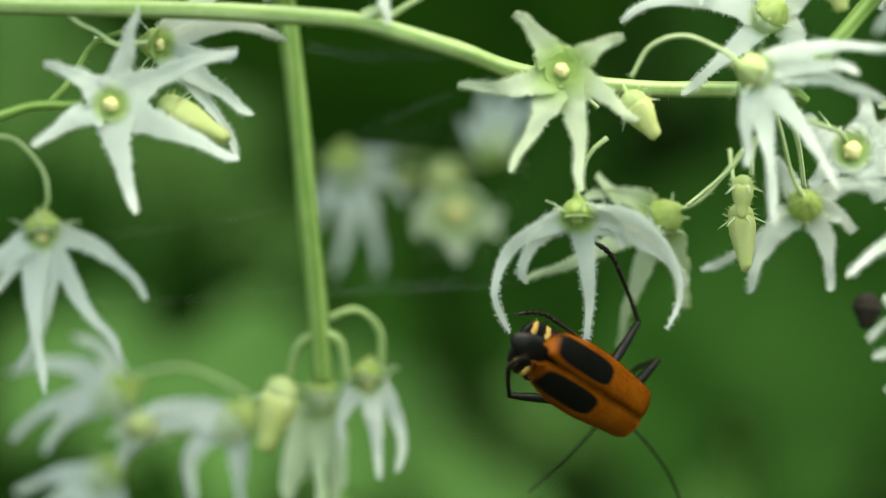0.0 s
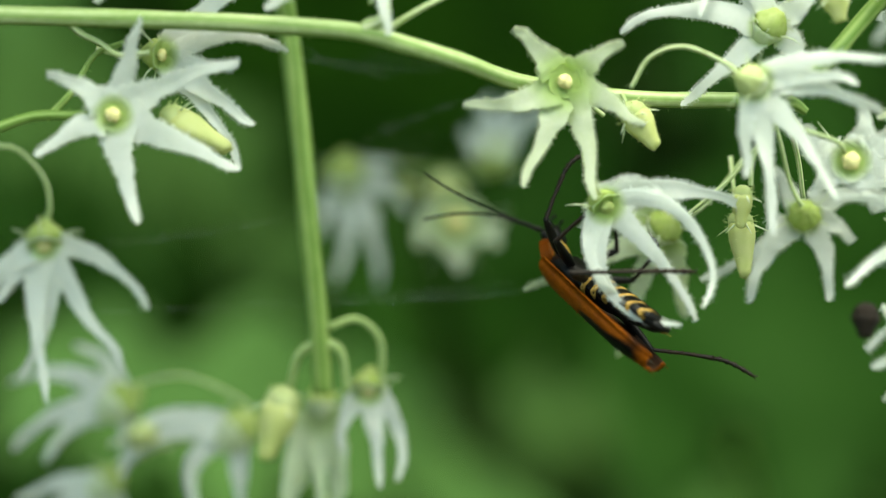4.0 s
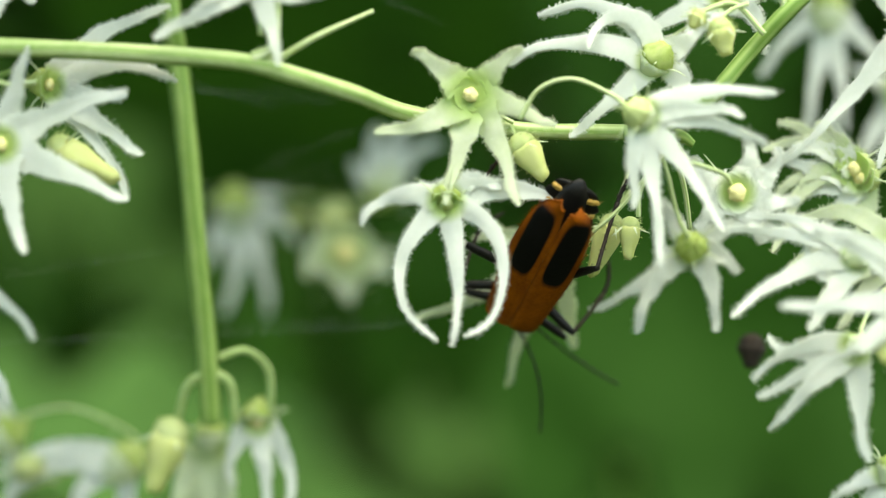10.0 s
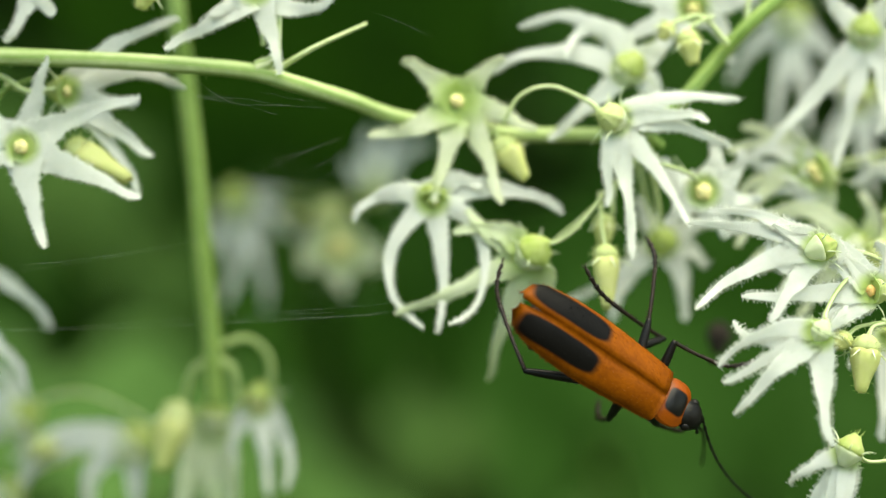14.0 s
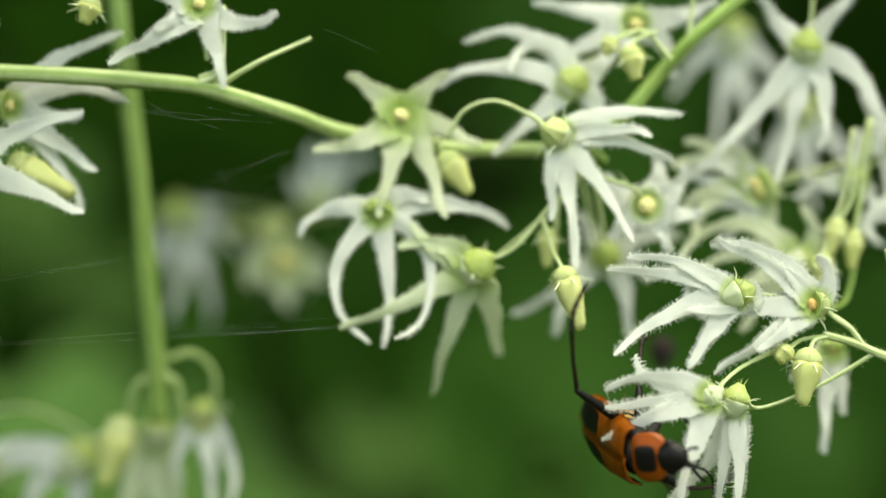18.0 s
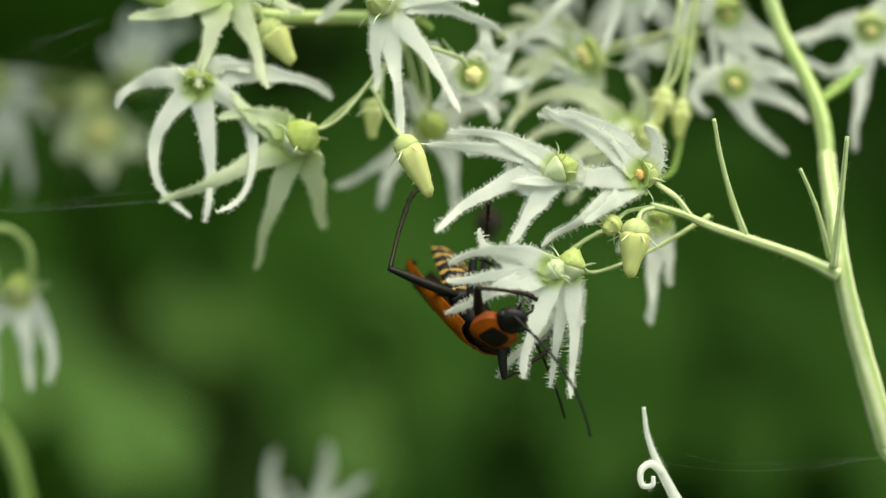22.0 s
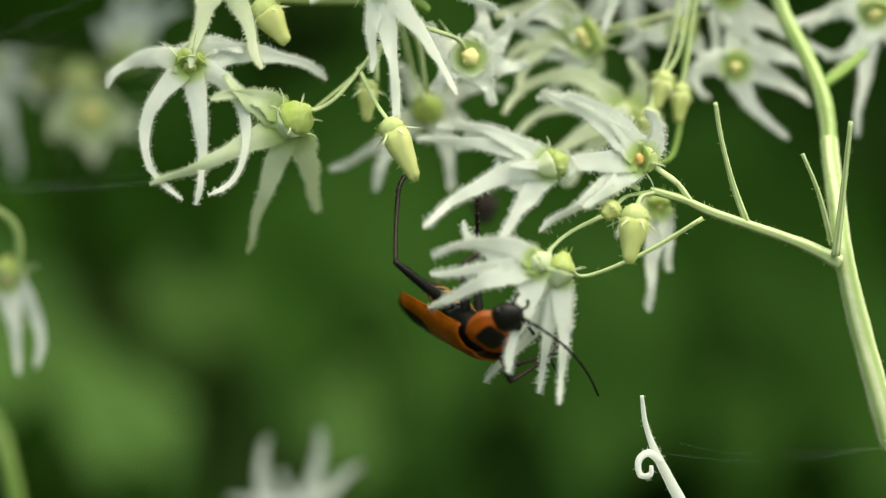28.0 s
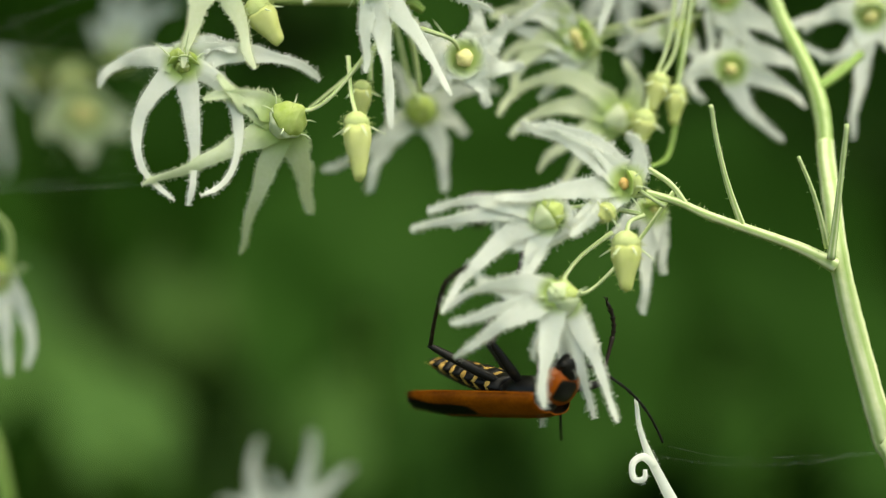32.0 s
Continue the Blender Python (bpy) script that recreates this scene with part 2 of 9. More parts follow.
def lathe(profile, axis, origin, sides=14, rib=0.0, ribs=6, lumps=0.0):
    """A turned body: profile rows of (along, radius) about an axis."""
    w = Vector(axis).normalized()
    u = w.orthogonal().normalized()
    v = w.cross(u)
    verts, faces = [], []
    for a, r in profile:
        for s in range(sides):
            t = 2 * math.pi * s / sides
            rr = max(r, 0.004) * (1 + rib * math.cos(ribs * t))
            p = Vector(origin) + w * a + (u * math.cos(t) + v * math.sin(t)) * rr
            if lumps:
                p += (p - Vector(origin)) * lumps * noise.noise(p * 3.1)
            verts.append(p)
    for i in range(len(profile) - 1):
        for s in range(sides):
            faces.append((i * sides + s, i * sides + (s + 1) % sides, (i + 1) * sides + (s + 1) % sides, (i + 1) * sides + s))
    faces.append(tuple(range(sides))[::-1])
    faces.append(tuple((len(profile) - 1) * sides + s for s in range(sides)))
    return verts, faces


WIDTH = (1.08, 1.08, 1.05, 1.0, 0.93, 0.85, 0.76, 0.67, 0.58, 0.5, 0.44, 0.39, 0.36, 0.34, 0.3, 0.09)


def width_at(s):
    f = s * (len(WIDTH) - 1)
    i = min(int(f), len(WIDTH) - 2)
    return WIDTH[i] * (1 - f + i) + WIDTH[i + 1] * (f - i)


def petal_mesh(angle, length, bend, toward, width, start, lean, hairs, flare=0.0, late=1.0, bristle=1.0):
    """A petal that leaves the cup at an angle (degrees from the right, in the upright plane before the viewer), curves by bend degrees,
    comes toward the viewer by toward mm at its tip, and lies turned by lean degrees about its length; late: over 1, the curl gathers at the tip; flare: how far its foot widens to meet the next petal; bristle: length of its fringe."""
    n, m = 24, 7
    a0, turn = radians(angle), radians(bend)
    verts, faces = [], []
    p = Vector((math.cos(a0) * start, 0, math.sin(a0) * start))
    step = (length - start) / n
    seed = dice.uniform(0, 90)
    fold = dice.uniform(-0.2, 0.22)
    rows = []
    for i in range(n + 1):
        s = i / n
        a = a0 + turn * s ** late + 0.34 * s * noise.noise((seed, s * 4.2, 1.0))
        along = Vector((math.cos(a), 0, math.sin(a)))
        ahead = a0 + turn * (s + 0.5 / n) ** late
        wander = 0.055 * length * s * noise.noise((seed, s * 3.1, 6.0))
        y = -toward * (0.35 * s + 0.65 * s * s) + 0.06 * length * s * noise.noise((seed, s * 3.4, 4.0))
        r = radians(lean) + 1.3 * s * noise.noise((seed, s * 2.6, 8.0)) + (s - 0.5) * 0.4
        flat = Vector((-math.sin(a), 0, math.cos(a)))
        c = p + Vector((0, y, 0)) + flat * wander
        across = flat * math.cos(r) + Vector((0, 1, 0)) * math.sin(r)
        up = across.cross(along).normalized()
        if up.y > 0:
            up = -up
        w = 0.46 * width * (width_at(s) + 0.45 * flare * math.exp(-(s / 0.14) ** 2)) * (1 + 0.2 * noise.noise((seed, s * 7, 2.0)))
        rows.append((c, across, up, w))
        p = p + Vector((math.cos(ahead), 0, math.sin(ahead))) * step
    edge = []
    for i, (c, across, up, w) in enumerate(rows):
        s = i / n
        ring, back = [], []
        for k in range(m):
            f = 2 * k / (m - 1) - 1
            rag = 1 + (0.16 * noise.noise((seed + 7 * (k > 3), s * 19, 3.0)) + 0.07 * noise.noise((seed + 7 * (k > 3), s * 47, 5.0)) if abs(f) == 1 else 0)
            lift = fold * w * (abs(f) ** 1.3 - 0.3) + 0.035 * (k % 2) + 0.22 * w * f * noise.noise((seed, s * 5.5, 9.0)) + 0.16 * w * abs(f) * noise.noise((seed + f, s * 11, 2.0))
            q = c + across * w * f * rag + up * lift
            ring.append(q)
            back.append(q - up * (0.05 if abs(f) < 1 else 0.012))
        edge.append((ring[0], ring[-1]))
        verts += ring + back
    d = 2 * m
    for i in range(n):
        for s in range(m - 1):
            a, c = i * d + s, i * d + m + s
            faces.append((a, a + 1, a + 1 + d, a + d))
            faces.append((c, c + d, c + 1 + d, c + 1))
    for i in range(1, n):
        c, across, up, w = rows[i]
        for side, sign in ((0, -1), (1, 1)):
            for _ in range(hairs):
                root = edge[i][side].lerp(edge[i + 1][side], dice.random())
                way = (across * sign + up * dice.uniform(-0.6, 0.8) + Vector((dice.uniform(-0.5, 0.5), 0, dice.uniform(-0.5, 0.5)))).normalized()
                hair(verts, faces, root, way, bristle * dice.uniform(0.05, 0.19) * (1.5 if dice.random() < 0.12 else 1), 0.0105)
        for _ in range(hairs):
            root = c + across * dice.uniform(-0.8, 0.8) * w
            hair(verts, faces, root, (up * dice.choice((-1, 1)) + across * dice.uniform(-0.6, 0.6)).normalized(), dice.uniform(0.06, 0.17), 0.009)
    return verts, faces


def place(thing, at):
    thing.location = [c * MM for c in at]
    return thing


def flower(label, at, face, size, petals, stalk=(), tone=PETAL, cup=CUP, hairs=8, teeth=6, group="vine flowers", thin=0.11, heart=ANTHER, bristle=1.0):
    """A six-petalled star flower. face: the way it opens; size: radius of its cup; petals: rows of angle, length, bend, toward, width, lean;
    stalk: guide points of its stalk, from the flower's middle."""
    thing = new("flower")
    tagged(thing, label, "flower", group)
    f = Vector(face).normalized()
    back = -f
    v, q = lathe([(0.08 * size, 0.2 * size), (0.05 * size, 0.45 * size), (0.04 * size, 0.62 * size), (0.06 * size, 0.78 * size), (0.12 * size, 0.88 * size), (0.28 * size, 0.92 * size),
                  (0.48 * size, 0.86 * size), (0.7 * size, 0.72 * size), (0.9 * size, 0.55 * size), (1.08 * size, 0.36 * size), (1.24 * size, 0.22 * size)], back, (0, 0, 0), 36, 0.04, 9, 0.12)
    for _ in range(9 * hairs):
        p = Vector(v[dice.randrange(96, len(v))])
        hair(v, q, p, (p - back * 0.6 * size).normalized(), dice.uniform(0.06, 0.22), 0.011)
    link("receptacle", v, q, cup, thing, "ribbed yellow-green flower cup")
    if f.y < -0.3:
        v, q = lathe([(-0.02 * size, 0.3 * size), (0.06 * size, 0.34 * size), (0.13 * size, 0.38 * size), (0.22 * size, 0.4 * size), (0.31 * size, 0.36 * size),
                      (0.39 * size, 0.27 * size), (0.44 * size, 0.14 * size), (0.45 * size, 0.02 * size)], f, (0, 0, 0), 24, 0.03, 5, 0.08)
        v = [p + (p - f * 0.2 * size) * 0.16 * noise.noise(p * (5.2 / size) + Vector(at)) for p in v]
        for _ in range(8 * hairs):
            p = Vector(v[dice.randrange(48, len(v))])
            hair(v, q, p, (p.normalized() + f * 0.5).normalized(), dice.uniform(0.03, 0.07) * size, 0.012)
        link("anther_column", v, q, heart, thing, "pale yellow knobbly anthers")
    if f.y < -0.3:
        rings = [(-0.01, 0.55), (0.02, 0.74), (0.06, 0.88), (0.1, 0.93), (0.05, 0.93), (-0.03, 0.8)]
    else:
        rings = [(-0.1, 0.78), (-0.04, 0.88), (0.06, 0.9), (0.24, 0.82), (0.5, 0.66), (0.8, 0.48), (1.0, 0.3), (1.06, 0.1)]
    v, q = lathe([(a * size, r * size) for a, r in rings], f, (0, 0, 0), 30, 0.05, 6, 0.08)
    link("corolla_base", v, q, tone if f.y < -0.3 else BASE, thing, "pale ring where the petals join")
    for row in petals:
        angle, length, bend, toward, width, lean, *late = row
        v, q = petal_mesh(angle, length, bend, toward, width, size * (0.2 + 0.45 * abs(f.y)), lean, hairs, max(0.0, -f.y), *(late or [1.0]), bristle)
        link("petal", v, q, tone, thing)
    u = f.orthogonal().normalized()
    w = f.cross(u)
    for k in range(teeth):
        a = 2 * math.pi * (k + 0.3 + dice.uniform(-0.2, 0.2)) / teeth
        out = u * math.cos(a) + w * math.sin(a)
        root = out * 0.85 * size + back * 0.2 * size
        tip = root + (out + back * dice.uniform(0.0, 0.7)).normalized() * dice.uniform(0.6, 1.5) * size
        v, q = tube([root, root.lerp(tip, 0.5) + back * 0.12 * size, tip], [0.05, 0.035, 0.012], 5, 0, 3)
        link("sepal", v, q, SEPAL, thing)
    if stalk:
        pts = [back * 1.05 * size] + [Vector(p) for p in stalk]
        v, q = tube(pts, [thin * 1.35, thin, thin, thin * 1.2], 8, 0.08, 8, 4, 0.2)
        link("stalk", v, q, STEM_PALE, thing, "thin pale green flower stalk", sides=8)
    return place(thing, at)


def bud(label, at, tip, size, stalk=(), tone=BUD, teeth=5, shell=CUP_PALE):
    """A closed bud: a bulbous cup and a tapering tube that ends at tip (mm from its base); size: radius."""
    thing = new("flower_bud")
    tagged(thing, label, "bud", "vine buds")
    w = Vector(tip)
    n = w.length
    v, q = lathe([(-0.3 * size, 0.3 * size), (-0.1 * size, 0.62 * size), (0.2 * size, 0.82 * size), (0.5 * size, 0.88 * size), (0.8 * size, 0.82 * size), (0.85 * size, 0.6 * size)], w, (0, 0, 0), 20, 0.02, 5, 0.05)
    if teeth:
        for _ in range(90):
            p = Vector(v[dice.randrange(20, 100)])
            out = p - w.normalized() * p.dot(w.normalized())
            hair(v, q, p, (out.normalized() + w.normalized() * dice.uniform(-0.5, 0.4)).normalized(), dice.uniform(0.1, 0.34), 0.011)
    link("calyx", v, q, shell, thing)
    v, q = lathe([(0.6 * size, 0.86 * size), (0.28 * n, 0.93 * size), (0.42 * n, 0.9 * size), (0.56 * n, 0.76 * size), (0.7 * n, 0.6 * size), (0.82 * n, 0.5 * size), (0.92 * n, 0.45 * size),
                  (0.98 * n, 0.33 * size), (1.01 * n, 0.12 * size)], w, (0, 0, 0), 20, 0.05, 5, 0.05)
    for _ in range(60):
        i = dice.randrange(180)
        p = Vector(v[i])
        axis = w.normalized() * p.dot(w.normalized())
        hair(v, q, p, (p - axis).normalized(), dice.uniform(0.08, 0.2))
    link("petal_tube", v, q, tone, thing, "closed pale yellow petals")
    f = w.normalized()
    u = f.orthogonal().normalized()
    x = f.cross(u)
    for k in range(teeth):
        a = 2 * math.pi * (k + dice.uniform(-0.2, 0.2)) / teeth
        out = u * math.cos(a) + x * math.sin(a)
        root = out * 0.8 * size + f * 0.7 * size
        end = root + (out + f * dice.uniform(0.2, 1.0)).normalized() * size * dice.uniform(0.8, 1.4)
        v, q = tube([root, root.lerp(end, 0.5), end], [0.06, 0.04, 0.012], 5, 0, 2)
        link("sepal", v, q, SEPAL, thing)
    if stalk:
        v, q = tube([-f * 0.1 * size] + [Vector(p) for p in stalk], [0.13, 0.11, 0.11, 0.14], 8, 0.08, 8, 2.5, 0.2)
        link("stalk", v, q, STEM_PALE, thing, sides=8)
    return place(thing, at)


def stem(label, parts, at=(0, 0, 0), tone=STEM):
    """A branching stem: parts are rows of name, guide points, radii, hair count, material."""
    thing = new("flowering_vine")
    tagged(thing, label, "stem", "vine stems")
    for name, pts, radii, hairs, mat in parts:
        v, q = tube(pts, radii, 20, 0.13, 12, hairs * 2.5, 0.16, 0.06)
        link(name, v, q, mat, thing, sides=20)
    return place(thing, at)


def leaf(label, at, turn, size, mat):
    """A five-lobed vine leaf with a folded midrib; turn: degrees about x, y and z; size: mm across."""
    thing = new("vine_leaf")
    tagged(thing, label, "leaf", "vine leaves")
    verts, faces = [], []
    rings, n = 7, 60
    verts.append((0, 0, 0))
    for r in range(1, rings + 1):
        for k in range(n):
            a = 2 * math.pi * k / n
            lobe = 0.78 + 0.18 * abs(math.cos(2.5 * (a - math.pi / 2))) ** 1.5 + 0.02 * math.cos(31 * a)
            if math.cos(a + math.pi / 2) > 0.92:
                lobe *= 0.45
            d = 0.5 * size * lobe * r / rings
            x, z = d * math.cos(a), d * math.sin(a) + 0.18 * size * r / rings
            y = 0.06 * size * noise.noise((x / size * 3, z / size * 3, size)) + 0.10 * abs(x) - 0.12 * d * d / size
            verts.append((x, y, z))
    for k in range(n):
        faces.append((0, 1 + k, 1 + (k + 1) % n))
    for r in range(rings - 1):
        for k in range(n):
            a, b = 1 + r * n + k, 1 + r * n + (k + 1) % n
            faces.append((a, b, b + n, a + n))
    link("blade", verts, faces, mat, thing)
    v, q = tube([(0, 0, 0), (0, 0.15 * size, -0.02 * size), (0, 0.5 * size, -0.12 * size)], [0.9, 0.8, 1.0], 8, 0.05, 6)
    link("leaf_stalk", v, q, STEM, thing)
    thing.rotation_euler = [radians(a) for a in turn]
    return place(thing, at)


# The beetle: x to its head, y to its left, z to its back
def shell_half(sign):
    """One wing case, from its base at x = 2.4 to its tip at x = -6.8."""
    n, m = 26, 9
    verts, faces = [], []
    for layer in (0, 1):
        for i in range(n + 1):
            s = i / n
            x = 2.4 - 9.2 * s
            half = 1.5 + 0.32 * math.sin(math.pi * min(1, s * 1.1) ** 1.4)
            if s < 0.1:
                half *= 0.95 + 0.05 * math.sqrt(s / 0.1)
            if s > 0.83:
                half *= math.sqrt(max(0.0, 1 - ((s - 0.83) / 0.172) ** 2.4)) * 0.92 + 0.08
            top = 0.98 - 0.30 * max(0, s - 0.75) / 0.25 - 0.16 * max(0, 0.1 - s) / 0.1
            for j in range(m + 1):
                t = j / m
                y = 0.004 + 0.16 * max(0.0, s - 0.86) / 0.14 + (half - 0.15 * max(0.0, s - 0.86)) * math.sin(t * math.pi / 2) ** 0.92
                z = top * (math.cos(t * math.pi / 2) ** 0.75 * 0.95) - 0.10 - 0.08 * math.exp(-((t - 0.02) / 0.05) ** 2)
                z += 0.02 * noise.noise((x * 1.7, y * 2.2, 3.0)) + 0.04 * math.sin(t * 9) * (1 - t) * 0.5
                verts.append((x, sign * (y - 0.05 * layer * t), z - 0.09 * layer))
    w = (n + 1) * (m + 1)
    for i in range(n):
        for j in range(m):
            a = i * (m + 1) + j
            f = (a, a + 1, a + m + 2, a + m + 1)
            faces.append(f if sign < 0 else f[::-1])
            g = tuple(w + k for k in f)
            faces.append(g[::-1] if sign < 0 else g)
    rim = [i * (m + 1) + m for i in range(n + 1)] + [n * (m + 1) + j for j in range(m - 1, -1, -1)] + [i * (m + 1) for i in range(n - 1, -1, -1)] + list(range(1, m))
    for a, b in zip(rim, rim[1:] + rim[:1]):
        faces.append((a, b, b + w, a + w))
    return verts, faces


def beetle_parts():
    thing = tagged(new("soldier_beetle"), "orange and black soldier beetle clinging to the white flowers", "beetle")
    for sign in (-1, 1):
        v, q = shell_half(sign)
        v = [Vector(p) for p in v]
        for _ in range(420):
            i = dice.randrange(0, 27 * 10)
            if dice.random() < 0.4:
                i = i // 10 * 10 + 9
            p = v[i] + Vector((dice.uniform(-0.15, 0.15), 0, 0))
            hair(v, q, p, Vector((-0.8, sign * (0.2 + 0.5 * (i % 10) / 9), 0.5 - 0.4 * (i % 10) / 9)).normalized(), dice.uniform(0.08, 0.17), 0.008)
        case = link("wing_case", v, q, ORANGE, thing, "orange wing case with a long black patch")
        case.data.materials.append(LINING)
        for k in range(1, 2 * 26 * 9, 2):
            case.data.polygons[k].material_index = 1
    v, q = lathe([(-0.4, 0.3), (-0.2, 0.95), (0.6, 1.22), (1.6, 1.18), (2.4, 0.85), (2.7, 0.3)], (1, 0, 0), (0, 0, -0.35), 20, 0.02, 7, 0.04)
    link("thorax", [(p[0], p[1], -0.3 + (p[2] + 0.3) * 0.75) for p in v], q, BLACK, thing, "glossy black underside of the chest")
    v, q = lathe([(2.5, 0.4), (2.1, 0.8), (0, 0.95), (-1.5, 1.08), (-3.6, 0.95), (-5.2, 0.7), (-6.0, 0.2)], (1, 0, 0), (0, 0, 0), 18)
    belly = link("abdomen", [(p[0], p[1] * 1.05, p[2] * 0.55 + 0.10 * p[0]) for p in v], q, BLACK, thing, "black abdomen ringed with yellow")
    belly.location = (0, 0, -0.36 * MM)
    girth = (1.2, 1.26, 1.28, 1.24, 1.16, 1.04, 0.88, 0.6)
    flat = (0.72, 0.72, 0.7, 0.66, 0.6, 0.54, 0.46)
    broad = (1.0, 1.02, 1.06, 1.14, 1.24, 1.36, 1.42)
    for k in range(7):
        x0, r0, r1, z = -0.1 - 0.84 * k, girth[k], girth[k + 1], -0.11 * k
        rings = [(0, r0 * 0.86), (-0.08, r0 * 0.97), (-0.3, r0 * 1.02), (-0.62, r1 * 1.02), (-0.78, r1 * 1.0), (-0.83, r1 * 0.86)]
        if k == 6:
            rings = [(0, r0 * 0.86), (-0.08, r0 * 0.94), (-0.22, r0 * 0.84), (-0.36, r0 * 0.6), (-0.44, r0 * 0.3), (-0.46, 0.05)]
        v, q = lathe(rings, (1, 0, 0), (x0, 0, z), 28, 0.02, 9, 0.04)
        v = [Vector((p[0] - 0.1 * abs(p[1]), p[1] * broad[k], z + (p[2] - z) * flat[k] * (1 if p[2] < z else 0.45))) for p in v]
        for _ in range(40):
            p = v[dice.randrange(28, len(v))]
            hair(v, q, p, Vector((-0.8, p.y * 0.4, (p.z - z) * 0.6)).normalized(), dice.uniform(0.08, 0.16), 0.008)
        link("abdomen_segment", v, q, BLACK, belly, "black abdomen ring")
        if k == 6:
            continue
        v, q = lathe([(-0.55, r1 * 0.99), (-0.6, r1 * 1.04), (-0.7, r1 * 1.06), (-0.78, r1 * 1.04), (-0.84, r1 * 0.94)], (1, 0, 0), (x0, 0, z), 32, 0.03, 7, 0.05)
        v = [Vector((p[0] - 0.1 * abs(p[1]) + 0.05 * noise.noise((p[1] * 2.0, p[2] * 2.0, k)), p[1] * broad[k], z + (p[2] - z) * flat[k] * (1 if p[2] < z else 0.45))) for p in v]
        for _ in range(30):
            p = v[dice.randrange(32, len(v))]
            hair(v, q, p, Vector((-0.8, p.y * 0.4, (p.z - z) * 0.6)).normalized(), dice.uniform(0.06, 0.14), 0.008)
        link("yellow_band", v, q, YELLOW, belly, "yellow band across the belly")
    for sign in (-1, 1):
        v, q = tube([(1.5, sign * 0.5, 0.45), (-2, sign * 0.7, 0.3), (-6.2, sign * 0.6, 0.12)], [0.4, 0.7, 0.62, 0.2], 10, 0.05, 6)
        link("hind_wing", [(p[0], p[1], 0.2 + (p[2] - 0.2) * 0.16) for p in v], q, MEMBRANE, thing, "folded smoky wing under its case")
    n, m = 14, 28
    verts, faces = [(0.85, 0, 0.62)], []
    for i in range(1, n + 1):
        for j in range(m):
            a, t = 2 * math.pi * j / m, i / n
            c, s = math.cos(a), math.sin(a)
            x = 0.85 + 0.98 * t * math.copysign(abs(c) ** 0.75, c)
            y = 1.24 * t * math.copysign(abs(s) ** 0.75, s)
            z = 0.1 + 0.52 * (1 - t ** 2.6) + 0.10 * t ** 8
            verts.append((x, y, z))
    for j in range(m):
        faces.append((0, 1 + j, 1 + (j + 1) % m))
    for i in range(n - 1):
        for j in range(m):
            a, b = 1 + i * m + j, 1 + i * m + (j + 1) % m
            faces.append((a, b, b + m, a + m)[::-1])
    base = len(verts)
    verts += [(0.85 + (v[0] - 0.85) * 0.9, v[1] * 0.9, -0.3) for v in verts[1 + (n - 1) * m:1 + n * m]]
    for j in range(m):
        a, b = 1 + (n - 1) * m + j, 1 + (n - 1) * m + (j + 1) % m
        faces.append((a, a - 0, base + j, base + (j + 1) % m)[:1] + (base + j, base + (j + 1) % m, b))
    faces.append(tuple(range(base, base + m)))
    shield = link("pronotum", verts, faces, SHIELD, thing, "orange shield with a round black spot")
    shield.location = (2.3 * MM, 0, 0)
    v, q = lathe([(-0.2, 0.5), (0.1, 0.72), (0.5, 0.8), (0.85, 0.7), (1.15, 0.46), (1.3, 0.2)], (1, 0, -0.12), (1.55, 0, 0.05), 18, 0, 6, 0.05)
    link("head", [(p[0], p[1], 0.05 + (p[2] - 0.05) * 0.72) for p in v], q, BLACK, shield, "small black head")
    for sign in (-1, 1):
        v, q = lathe([(-0.2, 0.1), (-0.14, 0.2), (0, 0.26), (0.14, 0.2), (0.2, 0.1)], (0.2, sign, 0.3), (2.05, sign * 0.68, 0.12), 12)
        link("eye", v, q, BLACK, shield, "round black eye")
        v, q = tube([(2.7, sign * 0.22, -0.1), (3.05, sign * 0.38, -0.2), (3.2, sign * 0.3, -0.5)], [0.09, 0.07, 0.1], 7)
        link("palp", v, q, BLACK, shield)
    v, q = lathe([(-0.75, 0.25), (-0.55, 0.62), (0, 0.8), (0.55, 0.62), (0.8, 0.3)], (1, 0, 0), (0.9, 0, -0.3), 20, 0.04, 5, 0.06)
    link("throat", [(p[0], p[1], -0.3 + (p[2] + 0.3) * 0.5) for p in v], q, YELLOW, shield, "yellow underside of the shield")
    feelers = {}
    for side, sign in (("left", 1), ("right", -1)):
        pts = [(7.0 * k / 11, sign * (0.9 * math.sin(k / 11 * 2.4)), 0.5 * math.sin(k / 11 * 3.0)) for k in range(12)]
        radii = []
        for k in range(11):
            radii += [0.055, 0.095 - 0.003 * k]
        v, q = tube(pts, radii + [0.05], 8, 0, 4, 6, 0.1)
        f = link("antenna", v, q, BLACK, shield, "long thin black antenna")
        f.location = (2.55 * MM, sign * 0.38 * MM, 0.25 * MM)
        feelers[side] = f
    legs, shins = {}, {}
